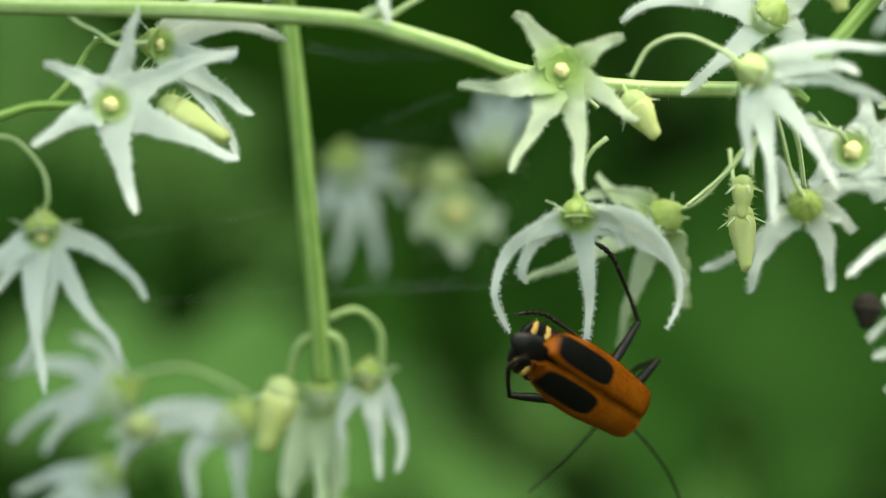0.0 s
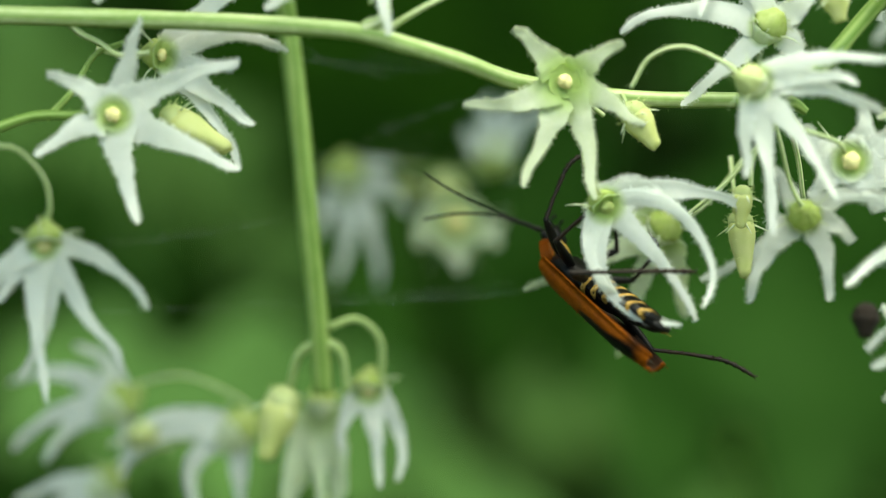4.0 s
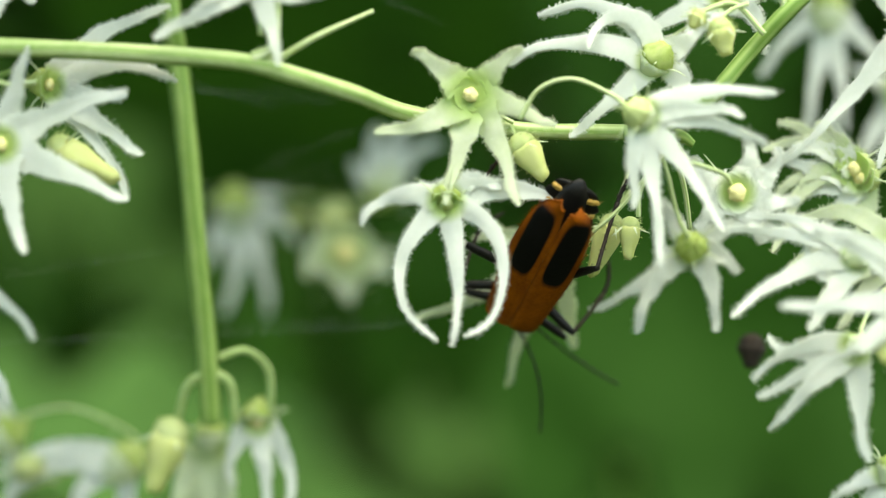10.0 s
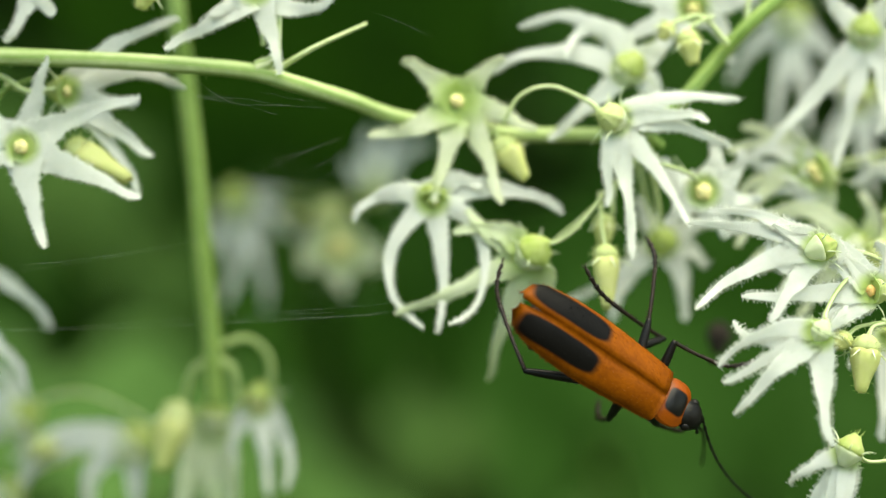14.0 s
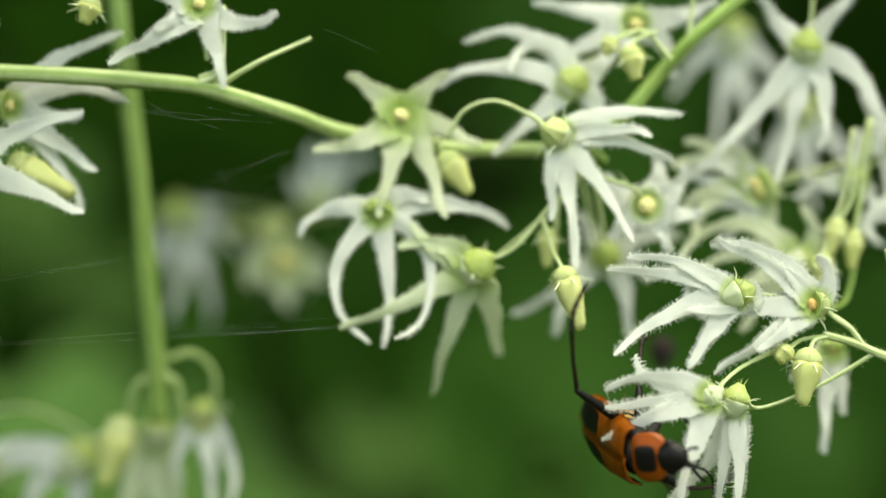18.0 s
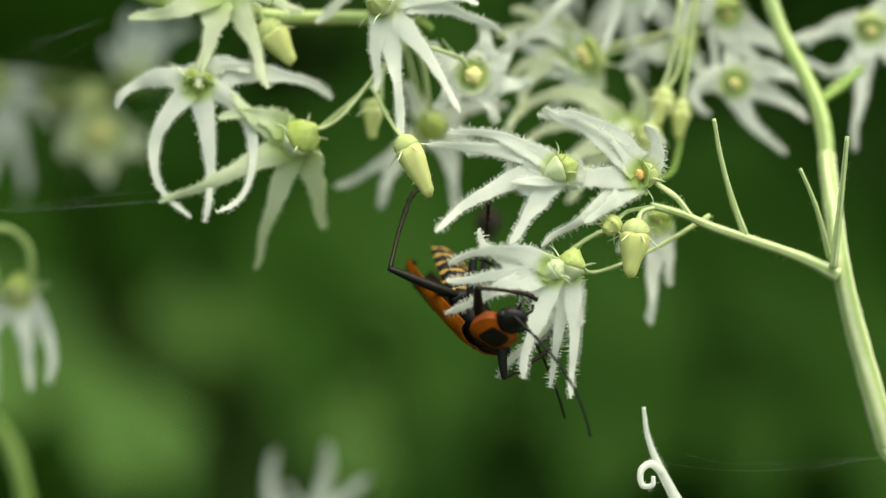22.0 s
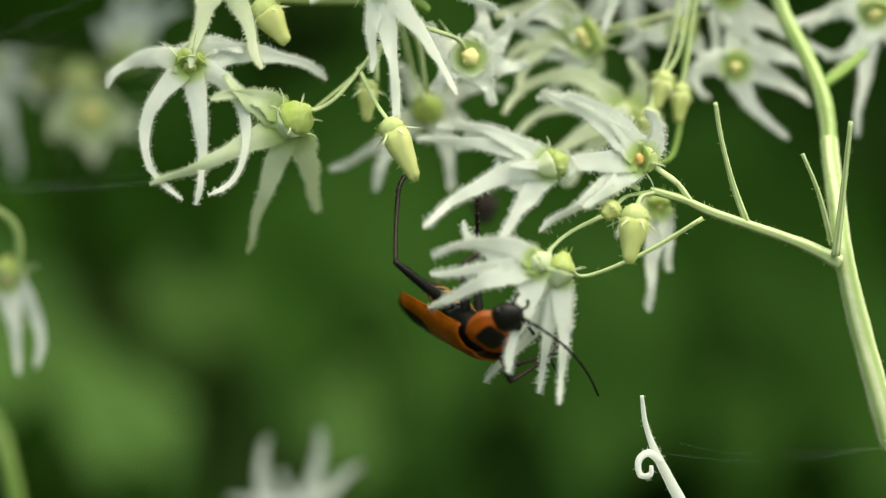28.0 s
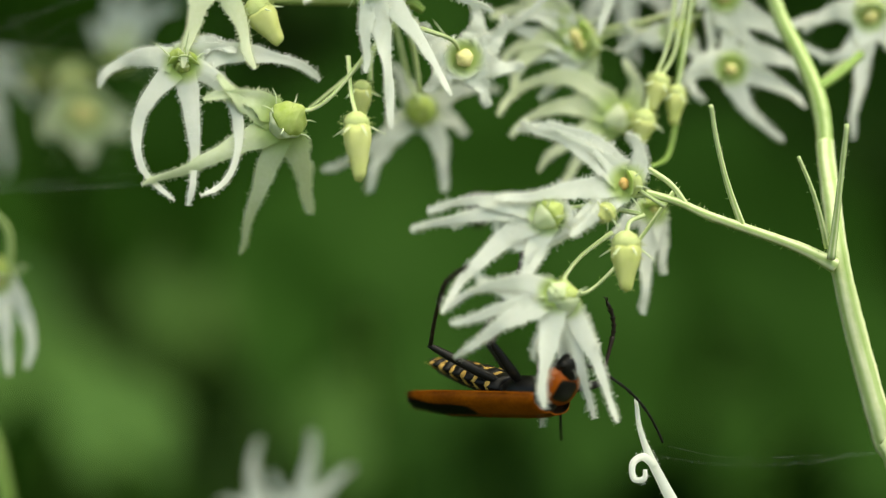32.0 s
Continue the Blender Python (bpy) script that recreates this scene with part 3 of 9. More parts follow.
    for pair, x, a, b, c in (("front", 2.2, 2.3, 2.5, 1.6), ("mid", 0.9, 2.6, 2.8, 1.8), ("hind", -0.4, 4.0, 3.8, 2.2)):
        for side, sign in (("left", 1), ("right", -1)):
            v, q = tube([(-0.1, 0, 0), (a * 0.3, 0, 0.03), (a * 0.7, 0, 0.03), (a + 0.08, 0, 0)], [0.15, 0.25, 0.26, 0.23, 0.2, 0.13], 12, 0, 6, 22, 0.12)
            leg = link("leg", v, q, BLACK, thing, "black hairy leg")
            leg.location = (x * MM, sign * 0.75 * MM, -0.75 * MM)
            v, q = tube([(-0.05, 0, 0), (b * 0.5, 0, 0.05), (b, 0, 0)], [0.11, 0.1, 0.09, 0.1, 0.13], 10, 0, 8, 22, 0.14)
            shin = link("shin", v, q, SHIN, leg)
            shin.location = (a * MM, 0, 0)
            for k in range(5):
                p = Vector((b + c * k / 5, 0, -0.06 * k * k * 0.6))
                e = Vector((b + c * (k + 1) / 5 * 0.98, 0, -0.06 * (k + 1) ** 2 * 0.6))
                w, f = tube([p, p.lerp(e, 0.6), e], [0.08, 0.11, 0.16 if k < 4 else 0.06], 7, 0, 3, 14, 0.1)
                shift = len(v)
                v, q = v + w, q + [tuple(i + shift for i in face) for face in f]
            for s in (-1, 1):
                w, f = tube([e, e + Vector((0.14, s * 0.1, -0.05)), e + Vector((0.2, s * 0.16, -0.2))], [0.05, 0.035, 0.01], 5, 0, 3)
                shift = len(v)
                v, q = v + w, q + [tuple(i + shift for i in face) for face in f]
            old = shin.data
            shin.data = bpy.data.meshes.new("shin")
            shin.data.from_pydata([tuple(c2 * MM for c2 in p) for p in v], [], q)
            shin.data.materials.append(SHIN)
            shin.data.polygons.foreach_set("use_smooth", [True] * len(shin.data.polygons))
            bpy.data.meshes.remove(old)
            legs[pair, side], shins[pair, side] = leg, shin
    return thing, belly, shield, feelers, legs, shins


beetle, belly, shield, feelers, legs, shins = beetle_parts()


# Ground and the green behind
def ground_sheet():
    n = 40
    verts, faces = [], []
    for i in range(n + 1):
        for j in range(n + 1):
            u, v = (i / n - 0.5) * 2, (j / n - 0.5) * 2
            x, y = math.copysign(abs(u) ** 4, u) * 400000, math.copysign(abs(v) ** 4, v) * 400000
            verts.append((x, y, -950 + 25 * noise.noise((x / 300, y / 300, 0))))
    for i in range(n):
        for j in range(n):
            a = i * (n + 1) + j
            faces.append((a, a + n + 1, a + n + 2, a + 1))
    ob = link("ground", verts, faces, SOIL)
    tagged(ob, "dark damp soil under the vines", "ground", kind="structure")


def foliage_mass(name, label, mat, count, box, size, seed):
    """Many small leaves at random in a box of mm: x0, x1, y0, y1, z0, z1."""
    rnd = random.Random(seed)
    verts, faces = [], []
    for _ in range(count):
        x, y = rnd.gauss(0.5, 0.3), rnd.random()
        x = box[0] + (box[1] - box[0]) * x
        y = box[2] + (box[3] - box[2]) * (y + 0.25 * noise.noise((x / 300, seed, 0.0)))
        crest = box[5] + (box[5] - box[4]) * (0.16 * noise.noise((x / 350, y / 350, seed)) - 0.3 * max(0.0, abs(x) / box[1] - 0.7))
        c = Vector((x, y, rnd.uniform(box[4], crest)))
        e = Euler((rnd.uniform(-0.9, 0.5), rnd.uniform(-0.6, 0.6), rnd.uniform(0, 6.28))).to_matrix()
        s = size * rnd.uniform(0.6, 1.3)
        i = len(verts)
        for x, y, z in ((0, 0, -0.5), (0.34, 0.08, -0.2), (0.3, 0.1, 0.15), (0, 0, 0.6), (-0.3, 0.1, 0.15), (-0.34, 0.08, -0.2), (0, -0.05, 0)):
            verts.append(c + e @ Vector((x, y, z)) * s)
        faces += [(i + a, i + b, i + 6) for a, b in ((0, 1), (1, 2), (2, 3), (3, 4), (4, 5), (5, 0))]
    ob = link(name, verts, faces, mat)
    tagged(ob, label, "foliage", kind="stuff")


def thread(points):
    v, q = tube(points, [0.0017], 4, 0, 14, 0.0, 0.1, 0.5)
    ob = link("spider_thread", v, q, THREAD)
    tagged(ob, "fine silvery spider thread between the stalks", "thread", "spider threads")


ground_sheet()
foliage_mass("far_foliage", "deep green woods far behind", LEAF_HAZED, 7000, (-3500, 3500, 1500, 2600, -950, 2200), 260, 9)
foliage_mass("hedge_foliage", "dense dark green leaves of the bank behind", LEAF_HAZED, 16000, (-1500, 1500, 520, 1100, -950, 900), 90, 3)
foliage_mass("bush_foliage", "mid green leaves of the bank behind", LEAF, 3400, (-1200, 1200, 420, 700, -950, 500), 80, 5)


# Main branch and its flowers
stem("ridged light green flowering branch of the vine", [
    ("main_axis", [(-220.29, 116.4, -17.25), (-63.91, 22.4, 10.46), (-36.35, 3.2, 10.67), (-28.37, -0.4, 10.15), (-21.14, -0.4, 9.92), (-15.01, -0.7, 9.6), (-10.08, -0.7, 9.21), (-7.35, -0.7, 8.5), (-4.68, 0.46, 7.77), (-1.84, 3.19, 6.92), (3.39, 4.4, 6.23), (9.09, 5, 6.13)], [0.98, 0.73, 0.54, 0.49, 0.47, 0.46, 0.46, 0.46, 0.44, 0.44, 0.42, 0.41], 1.2, STEM_MID),
    ("spike", [(-8.12, -0.7, 9.4), (-6.24, -1, 10.45), (-3.72, 0.29, 11.75)], [0.19, 0.14, 0.1], 1.0, STEM_PALE),
    ("node", [(-9.26, -0.7, 9.32), (-8.55, -1, 9.72), (-8.26, -1.3, 10.55), (-8.19, -1.3, 13.26)], [0.48, 0.33, 0.19, 0.17], 1.0, STEM_PALE),
    ("side_branch", [(-24.14, -0.4, 10.08), (-23.36, -0.4, 9.26), (-22.52, 0.2, 8.82), (-21.54, 0.2, 8.21), (-20.01, 0.2, 8.32)], [0.17, 0.14, 0.14], 1.0, STEM_PALE),
    ("side_branch", [(-27.52, -0.4, 4.58), (-25.57, -0.4, 5.19), (-23.63, -0.4, 5.25), (-22.45, -0.7, 5.39)], [0.29, 0.25, 0.21], 1.0, STEM),
    ("side_branch", [(-25.02, -0.4, 5.06), (-24.05, 0.2, 6.19), (-23.49, 0.8, 7.34), (-22.79, 0.8, 8.31), (-21.39, 0.8, 8.87)], [0.19, 0.16, 0.14], 1.0, STEM)])
stem("thick green hanging stalk behind the branch", [
    ("main_axis", [(-26.59, 44, 76.05), (-18.07, 21.96, 31.02), (-15.37, 12.2, 15.05), (-14.75, 12.2, 10.13), (-14.11, 12.2, 4.91), (-13.64, 12.2, -0.62), (-13.22, 12.74, -5.24), (-13.07, 13.5, -9.33)], [0.72, 0.62, 0.6, 0.6, 0.6, 0.6, 0.56, 0.56], 1.0, STEM),
    ("side_branch", [(-13.24, 12.87, -6.5), (-14.36, 13.12, -7.29), (-14.92, 13.75, -9.05)], [0.3, 0.2], 1.0, STEM_MID),
    ("side_branch", [(-13.09, 12.87, -6.5), (-12.02, 13.12, -7.11), (-11.73, 13.75, -9.35)], [0.3, 0.2], 1.0, STEM_MID),
    ("side_branch", [(-12.62, 12.87, -5.71), (-11.11, 13.25, -5.33), (-9.94, 14, -6.55), (-9.93, 14.61, -9.1)], [0.2, 0.2, 0.2], 1.0, STEM_MID)])
flower("hairy white star flower, wide open", (-21.59, -0.8, 5.22), (0, -1, 0), 0.94,
       [(74, 4.9, -4, 1.17, 1.21, 0), (134, 3.77, 32, 0.58, 1.21, 0), (-164, 4.22, 32, 0.78, 1.21, 0), (-82, 5.48, 16, 0.97, 1.43, 0), (-23, 6.77, 0, 0.29, 1.51, 0), (34, 6.81, -28, 0.58, 1.29, 0)], stalk=[(-1.22, 1.75, -0.11), (-3.62, 2.34, 0.07)])
flower("hairy white star flower, turned sideways", (-19.72, 1.2, 8.28), (0.85, -0.3, -0.1), 0.81,
       [(26, 6.71, -52, 0.49, 1.23, 0), (-38, 5.95, 4, 0.78, 1.36, 0), (-43, 6.94, -24, 0, 1.15, 0), (48, 7.28, -32, 0, 1.23, 0), (-21, 4.14, 28, 0.59, 1.19, 0)], stalk=[(-1.58, 0.59, -0.18), (-3.29, 0.59, 0.39)])
bud("plump yellow closed bud beside an open flower", (-19.31, 0.6, 5.29), (3.16, 0, -1.71), 0.86)
flower("hairy white star flower, hanging", (-27.96, 11, -1.12), (0.1, -0.35, -1), 1.10,
       [(-103, 8.66, 36, 1.5, 1.34, 0), (-60, 8.28, 8, 1, 1.26, 0), (-4, 7.10, -60, 0.5, 1.17, 0), (-135, 4.02, 16, 0.5, 1.26, 0), (-73, 7.75, -60, 0, 1.17, 0), (-154, 5.73, 44, 0.6, 1.30, 0)], stalk=[(0.3, 0, 1.99), (-0.01, 0, 3.52), (-1.25, -0.6, 5.03), (-2.62, -1.2, 5.31)])
flower("hairy white star flower, above the branch", (-9.41, -1.5, 13.36), (0, -1, 0), 0.79,
       [(-137, 5.63, -20, 0.78, 1.27, 0), (-69, 4.66, -12, 0.58, 1.13, 0), (-142, 2.66, -12, 0.58, 1.16, 0), (-41, 4.53, 76, 0.58, 1.16, 0), (93, 3.21, 8, 0.58, 1.16, 0), (165, 4.46, -28, 0.58, 1.16, 0)], stalk=[(0.24, 0.29, -1.05), (0.37, 0.41, -2.93)])
fl_star = flower("cream-green star flower in front of the branch", (1.04, 2, 7.81), (0, -1, 0), 0.92,
       [(138, 3.63, 12, 0.8, 1.32, 0), (47, 3.41, -12, 0.8, 1.24, 0), (-14, 4.48, -16, 0.6, 1.32, 0), (-58, 6.04, -20, 1, 1.32, 0), (-99, 5.63, -12, 1, 1.32, 0), (-141, 5.24, -40, 0.6, 1.32, 0)], stalk=[(0.92, 1.8, -0.57), (2.19, 1.8, -1.28)], tone=PETAL_CREAM)
fl_ring = flower("hairy white star flower, its lower petals curled to a ring", (0.5, 1.7, 2.53), (0, -0.62, -0.78), 0.86,
       [(156, 4.88, 88, 0.6, 1.16, 0), (-142, 8.38, 120, 1.2, 0.88, 0, 1.3), (-77, 7.14, -24, 1.4, 0.98, 0), (-16, 8.74, -140, 2, 0.88, 0), (22, 7.40, -60, -1, 1.31, 0), (58, 3.26, -104, 0, 1.27, 0)], stalk=[(0.06, 1.5, 1.16), (0.62, 1.8, 2.58), (1.47, 2.1, 3.3)], cup=CUP, heart=CUP)
bud("pale yellow-green bud below the branch", (3.38, 2.3, 5.66), (1.33, -0.18, -2.01), 0.82, stalk=[(-0.33, 0.3, 0.66)])
flower("hairy white star flower, nodding sideways from an arched stalk", (9.22, -0.5, 6.68), (0.75, 0.6, -0.3), 0.85,
       [(28, 6.7, -44, 0.4, 1.1, 0), (0, 6.3, -30, 0.6, 1.1, 0), (-48, 6.9, -16, 0.8, 1.1, 0), (-79, 7.4, -10, 0.8, 1.2, 0), (12, 4.9, -30, 1, 1.1, 0), (-100, 4.6, 12, 0.2, 1.0, 0)], stalk=[(-1.33, 0.89, 1.01), (-3.23, 0.89, 1.78), (-4.86, 1.18, 1.31), (-5.79, 1.48, -0.18)], cup=CUP_PALE)
bud("yellow bud hanging above the branch", (-14.99, -1, 13.56), (-0.38, -0.18, -1.19), 0.69, stalk=[(0.1, 0.59, 1.1), (0.3, 0.59, 2.87)])
flower("hairy white star flower, above the branch, cut by the view", (-20.96, -0.4, 14.37), (-0.2, -0.7, -0.6), 0.85,
       [(-100, 4.08, -28, 0.49, 1.14, 0), (-81, 2.52, 36, 0, 1.34, 0), (-179, 3.29, 40, 0, 1.14, 0), (23, 3.43, -8, 0.58, 1.18, 0)])
stem("thin pale stalks below the branch end", [
    ("side_branch", [(11.27, 3.2, 5.43), (9.89, 3.2, 3.92), (8.37, 3.2, 2.11), (6.24, 3.2, 0.3)], [0.14, 0.11, 0.1, 0.1], 2, STEM_PALE),
    ("side_branch", [(10.96, 3.2, 5.27), (9.59, 3.2, 3.31), (9.43, 3.2, 1.8)], [0.2, 0.14, 0.13], 2, STEM_PALE),
    ("side_branch", [(11.27, 3.2, 5.43), (12.15, 4.4, 4.57), (14.07, 6.2, 3.4)], [0.2, 0.14, 0.13], 1, STEM_PALE),
    ("side_branch", [(11.11, 3.2, 5.43), (11.84, 4.4, 3.35), (12.21, 5, 1.21)], [0.2, 0.14, 0.13], 1, STEM_PALE),
    ("node", [(8.69, 3.2, 5.96), (9.9, 3.2, 5.9), (11.42, 3.2, 5.85), (12.18, 3.2, 5.43)], [0.4, 0.42, 0.2], 1, STEM)])
bud("small hairy green bud", (9.03, 3.2, 1.65), (-0.14, -0.18, -1.96), 0.57)
bud_long = bud("long pale green bud on a thin stalk", (8.65, -2, -0.05), (0.06, -0.3, -3.13), 0.74, stalk=[(-0.05, 2, 1.18), (0.02, 4, 3.01)])
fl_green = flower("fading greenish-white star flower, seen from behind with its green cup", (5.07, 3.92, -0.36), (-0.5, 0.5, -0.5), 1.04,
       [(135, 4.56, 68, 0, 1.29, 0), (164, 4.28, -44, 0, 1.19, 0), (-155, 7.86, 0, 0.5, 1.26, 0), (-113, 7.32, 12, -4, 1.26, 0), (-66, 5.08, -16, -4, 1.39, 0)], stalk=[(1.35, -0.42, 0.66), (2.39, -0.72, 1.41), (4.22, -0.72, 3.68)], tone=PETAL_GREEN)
flower("hairy white star flower, seen from behind, softly out of reach", (12.69, 9, 0.26), (0, 0.9, -0.3), 0.92,
       [(-145, 5.5, 52, 0.52, 1.32, 0), (-138, 6.38, -24, 0.52, 1.23, 0), (-54, 4.71, -48, 0.52, 1.15, 0), (36, 4.73, -48, 0, 1.15, 0), (-6, 3.01, -56, 0, 1.14, 0), (120, 3.03, 4, 0, 1.14, 0)], stalk=[(-0.7, -0.62, 1.6), (-1.4, -1.24, 4.12), (-2.09, -1.87, 5.99)])
flower("white flower with a fringed green middle", (14.16, 2, 2.98), (0, -1, 0), 1.12,
       [(24, 3.28, 60, 0, 1.24, 0), (-19, 3.24, 32, 0, 1.24, 0), (-57, 2.84, -16, 0, 1.16, 0), (-142, 2.67, 8, 0, 1.16, 0), (163, 3.00, -60, 0, 1.16, 0), (59, 3.12, 56, 0, 1.16, 0)], stalk=[(-0.73, -1, 0.86), (-2.48, -2, 1.41)], cup=CUP)
flower("hairy white star flower, high on the upper shoot", (10.27, 3.5, 9.58), (-0.4, 0.4, -0.6), 0.93,
       [(153, 7.71, 60, 0.52, 1.25, 0), (-136, 5.76, -4, 0.52, 1.18, 0), (86, 5.95, 184, 1.04, 1.18, 0), (108, 7.32, 108, 0, 1.18, 0), (-17, 4.13, -136, 0, 1.29, 0), (34, 3.4, 4, 0, 1.39, 0)], stalk=[(0.81, 2.09, 1.26), (2.43, 2.61, 2.25), (4.06, 3.13, 2.94)])
flower("hairy white star flower, among the upper shoot's buds", (13.96, 5, 13.11), (0, -0.8, -0.4), 0.95,
       [(-160, 5.95, 20, 0.51, 1.19, 0), (-137, 4.61, 32, 0.51, 1.19, 0), (-26, 3.93, -72, 0, 1.11, 0), (162, 5.87, 16, 0.62, 1.23, 0), (5, 4.68, 24, 0.62, 1.23, 0)])
bud("short yellow bud on the upper shoot", (13.16, 1, 11.29), (0.37, -0.15, -1.66), 0.71, stalk=[(0.66, 0.5, 0.65), (1.54, 1, 1.01)])
bud("small round yellow bud", (12.26, 1, 11.74), (-0.46, -0.15, -0.76), 0.50, stalk=[(1.11, 0.5, 0.5)])
stem("green shoot that rises behind the branch", [
    ("main_axis", [(9.06, 2, 5.79), (10.74, 2.25, 6.35), (12.88, 2.5, 7.66), (14.92, 3, 9.98), (16.82, 2.5, 12.05), (19.02, 3, 13.93), (21.55, 3.5, 15.82)], [0.4, 0.42, 0.42], 1, STEM),
    ("side_branch", [(16.52, 2.5, 11.75), (16.67, 2.5, 13.26), (16.97, 2.5, 15.08)], [0.15, 0.13], 1, STEM_PALE),
    ("side_branch", [(15.54, 2, 10.79), (14.03, 2, 12.3), (12.17, 1.5, 11.79)], [0.15, 0.13], 1, STEM_PALE)])

# Flowers of the shoot on the right
flower("hairy white star flower, drooping, seen from behind", (23.18, 4, 11.6), (-0.1, 0.4, -0.9), 0.88,
       [(-128, 9.68, -8, 0, 1.18, 0), (-98, 7.53, -8, 0, 1.10, 0), (-56, 5.81, -60, 0.5, 1.18, 0), (-9, 8.15, -100, 0, 1.26, 0), (56, 4.08, -16, 0.6, 1.22, 0), (139, 4.14, -12, 0.6, 1.22, 0)], stalk=[(0.31, 0, 1.53), (0.46, 0, 3.68)])
flower("cream flower with yellow middle, turned sideways", (20.95, 6.6, 4.31), (-0.7, -0.6, 0), 0.96,
       [(136, 5.35, 72, 0, 1.21, 0), (170, 5.17, 72, 0, 1.21, 0), (133, 4.83, 36, 0, 1.21, 0), (179, 5.64, 100, 0.41, 1.29, 0), (-60, 4.81, -96, 0, 1.21, 0), (116, 3.26, 36, 0, 1.13, 0)], stalk=[(1.33, 0.21, 0.39), (3.63, 0.41, 0.87), (6.87, 0.41, 1.84)], tone=PETAL_CREAM, cup=CUP_PALE)
flower("hairy white star flower, spread wide on the back shoot", (29.32, 6.2, 2.66), (-0.1, -0.9, -0.3), 0.84,
       [(-74, 5.2, 48, 0, 1.03, 0), (-11, 4.76, -36, 0.31, 1.2, 0), (33, 5.28, -100, 0.21, 1.21, 0), (169, 4.05, 100, 0, 1.12, 0), (149, 4.45, 196, 0.21, 1.03, 0), (93, 3.1, 32, 0, 1.21, 0)], stalk=[(0.78, 0.62, 1.1), (0.5, 0.82, 2.65), (-0.15, 0.82, 5.42)], cup=CUP_PALE, hairs=5)
flower("hairy white star flower, high on the back shoot", (29, 6.6, 6.58), (0.2, -0.5, -0.8), 0.9,
       [(-35, 6.77, 12, 0, 1.03, 0), (-49, 5.97, 84, 0, 1.21, 0), (-76, 4.74, 64, 0.31, 1.13, 0), (-121, 3.41, 48, 0, 1.12, 0), (171, 4.09, 92, 0, 1.21, 0), (134, 3.7, -16, 0, 1.13, 0)], hairs=5)
flower("narrow white flower, half hidden in the back shoot", (26.45, 6.8, 4.6), (-0.6, 0.2, -0.4), 0.74,
       [(-180, 3.65, 40, 0, 1.03, 0), (-148, 3.38, -88, 0, 0.94, 0), (64, 2.92, 52, 0, 1.12, 0), (-33, 2.78, -64, 0, 1.03, 0)], hairs=5)
bud("yellow-green bud in the back shoot", (24.89, 3.6, 2.14), (-0.56, -0.12, -1.8), 0.62, stalk=[(0.71, 0.2, 1.2), (1.2, 0.4, 3.31), (1.79, 0.4, 5.7)])
bud("pale green bud in the back shoot", (25.77, 3.8, 1.55), (-0.16, -0.12, -1.95), 0.57, stalk=[(0.3, 0, 1.2), (0.63, 0.2, 3.31), (1.07, 0.2, 6.3)])
flower("cream flower with long bowed petals, turned away", (23.22, 6.2, -0.11), (-0.8, -0.2, -0.1), 0.9,
       [(119, 8.4, 124, 0.51, 1.2, 0), (153, 6.68, 76, 0.51, 1.2, 0), (-167, 5.48, 40, 0.41, 1.2, 0), (-140, 5.05, 20, 0, 1.13, 0), (37, 3.78, 112, 0, 1.13, 0)], stalk=[(1.49, 0.41, 0.46), (2.79, 0.62, 1.7)], tone=PETAL_CREAM)
flower("hairy white star flower, yellowish middle, turned sideways", (21.25, 6.6, 3.86), (-0.7, -0.6, 0), 0.9,
       [(172, 4.85, -16, 0, 1.21, 0), (127, 5.63, 96, 0.31, 1.21, 0), (-168, 4.36, 8, 0, 1.21, 0), (-122, 3.83, -16, 0, 1.13, 0), (122, 3.56, -12, 0, 1.13, 0)], stalk=[(1.63, 0.41, 0.64), (4.78, 0.41, 1.12), (6.67, 0.41, 1.75)], cup=CUP_PALE)
flower("hairy white star flower, at the top of the stout stem", (37.07, 6.2, 5.63), (0, -0.6, -0.6), 1.01,
       [(-106, 4.06, -72, 0, 1.2, 0), (-100, 6.88, 4, 0.31, 1.13, 0), (167, 4.07, 64, 0, 1.2, 0), (-47, 4.43, -20, 0.62, 1.24, 0), (58, 3.83, -8, 0.62, 1.24, 0)], stalk=[(-0.32, 0.41, -1.53), (-2.8, -0.41, -3.73)], cup=CUP_PALE)
bud("pale yellow bud behind the flowers", (23.96, 3.2, 0.19), (-0.32, -0.12, -1.64), 0.72, stalk=[(0.38, 0.4, 1.35), (1.37, 0.8, 3.75), (1.81, 0.8, 7.05)])
flower("hairy white star flower, hanging behind the side shoot", (24.37, 2.8, -4.72), (0, -0.4, -0.9), 0.62,
       [(-96, 5.71, 0, 0.3, 1.17, 0), (-72, 3.65, -20, 0, 0.99, 0), (-154, 2.91, 24, 0, 1.17, 0)])
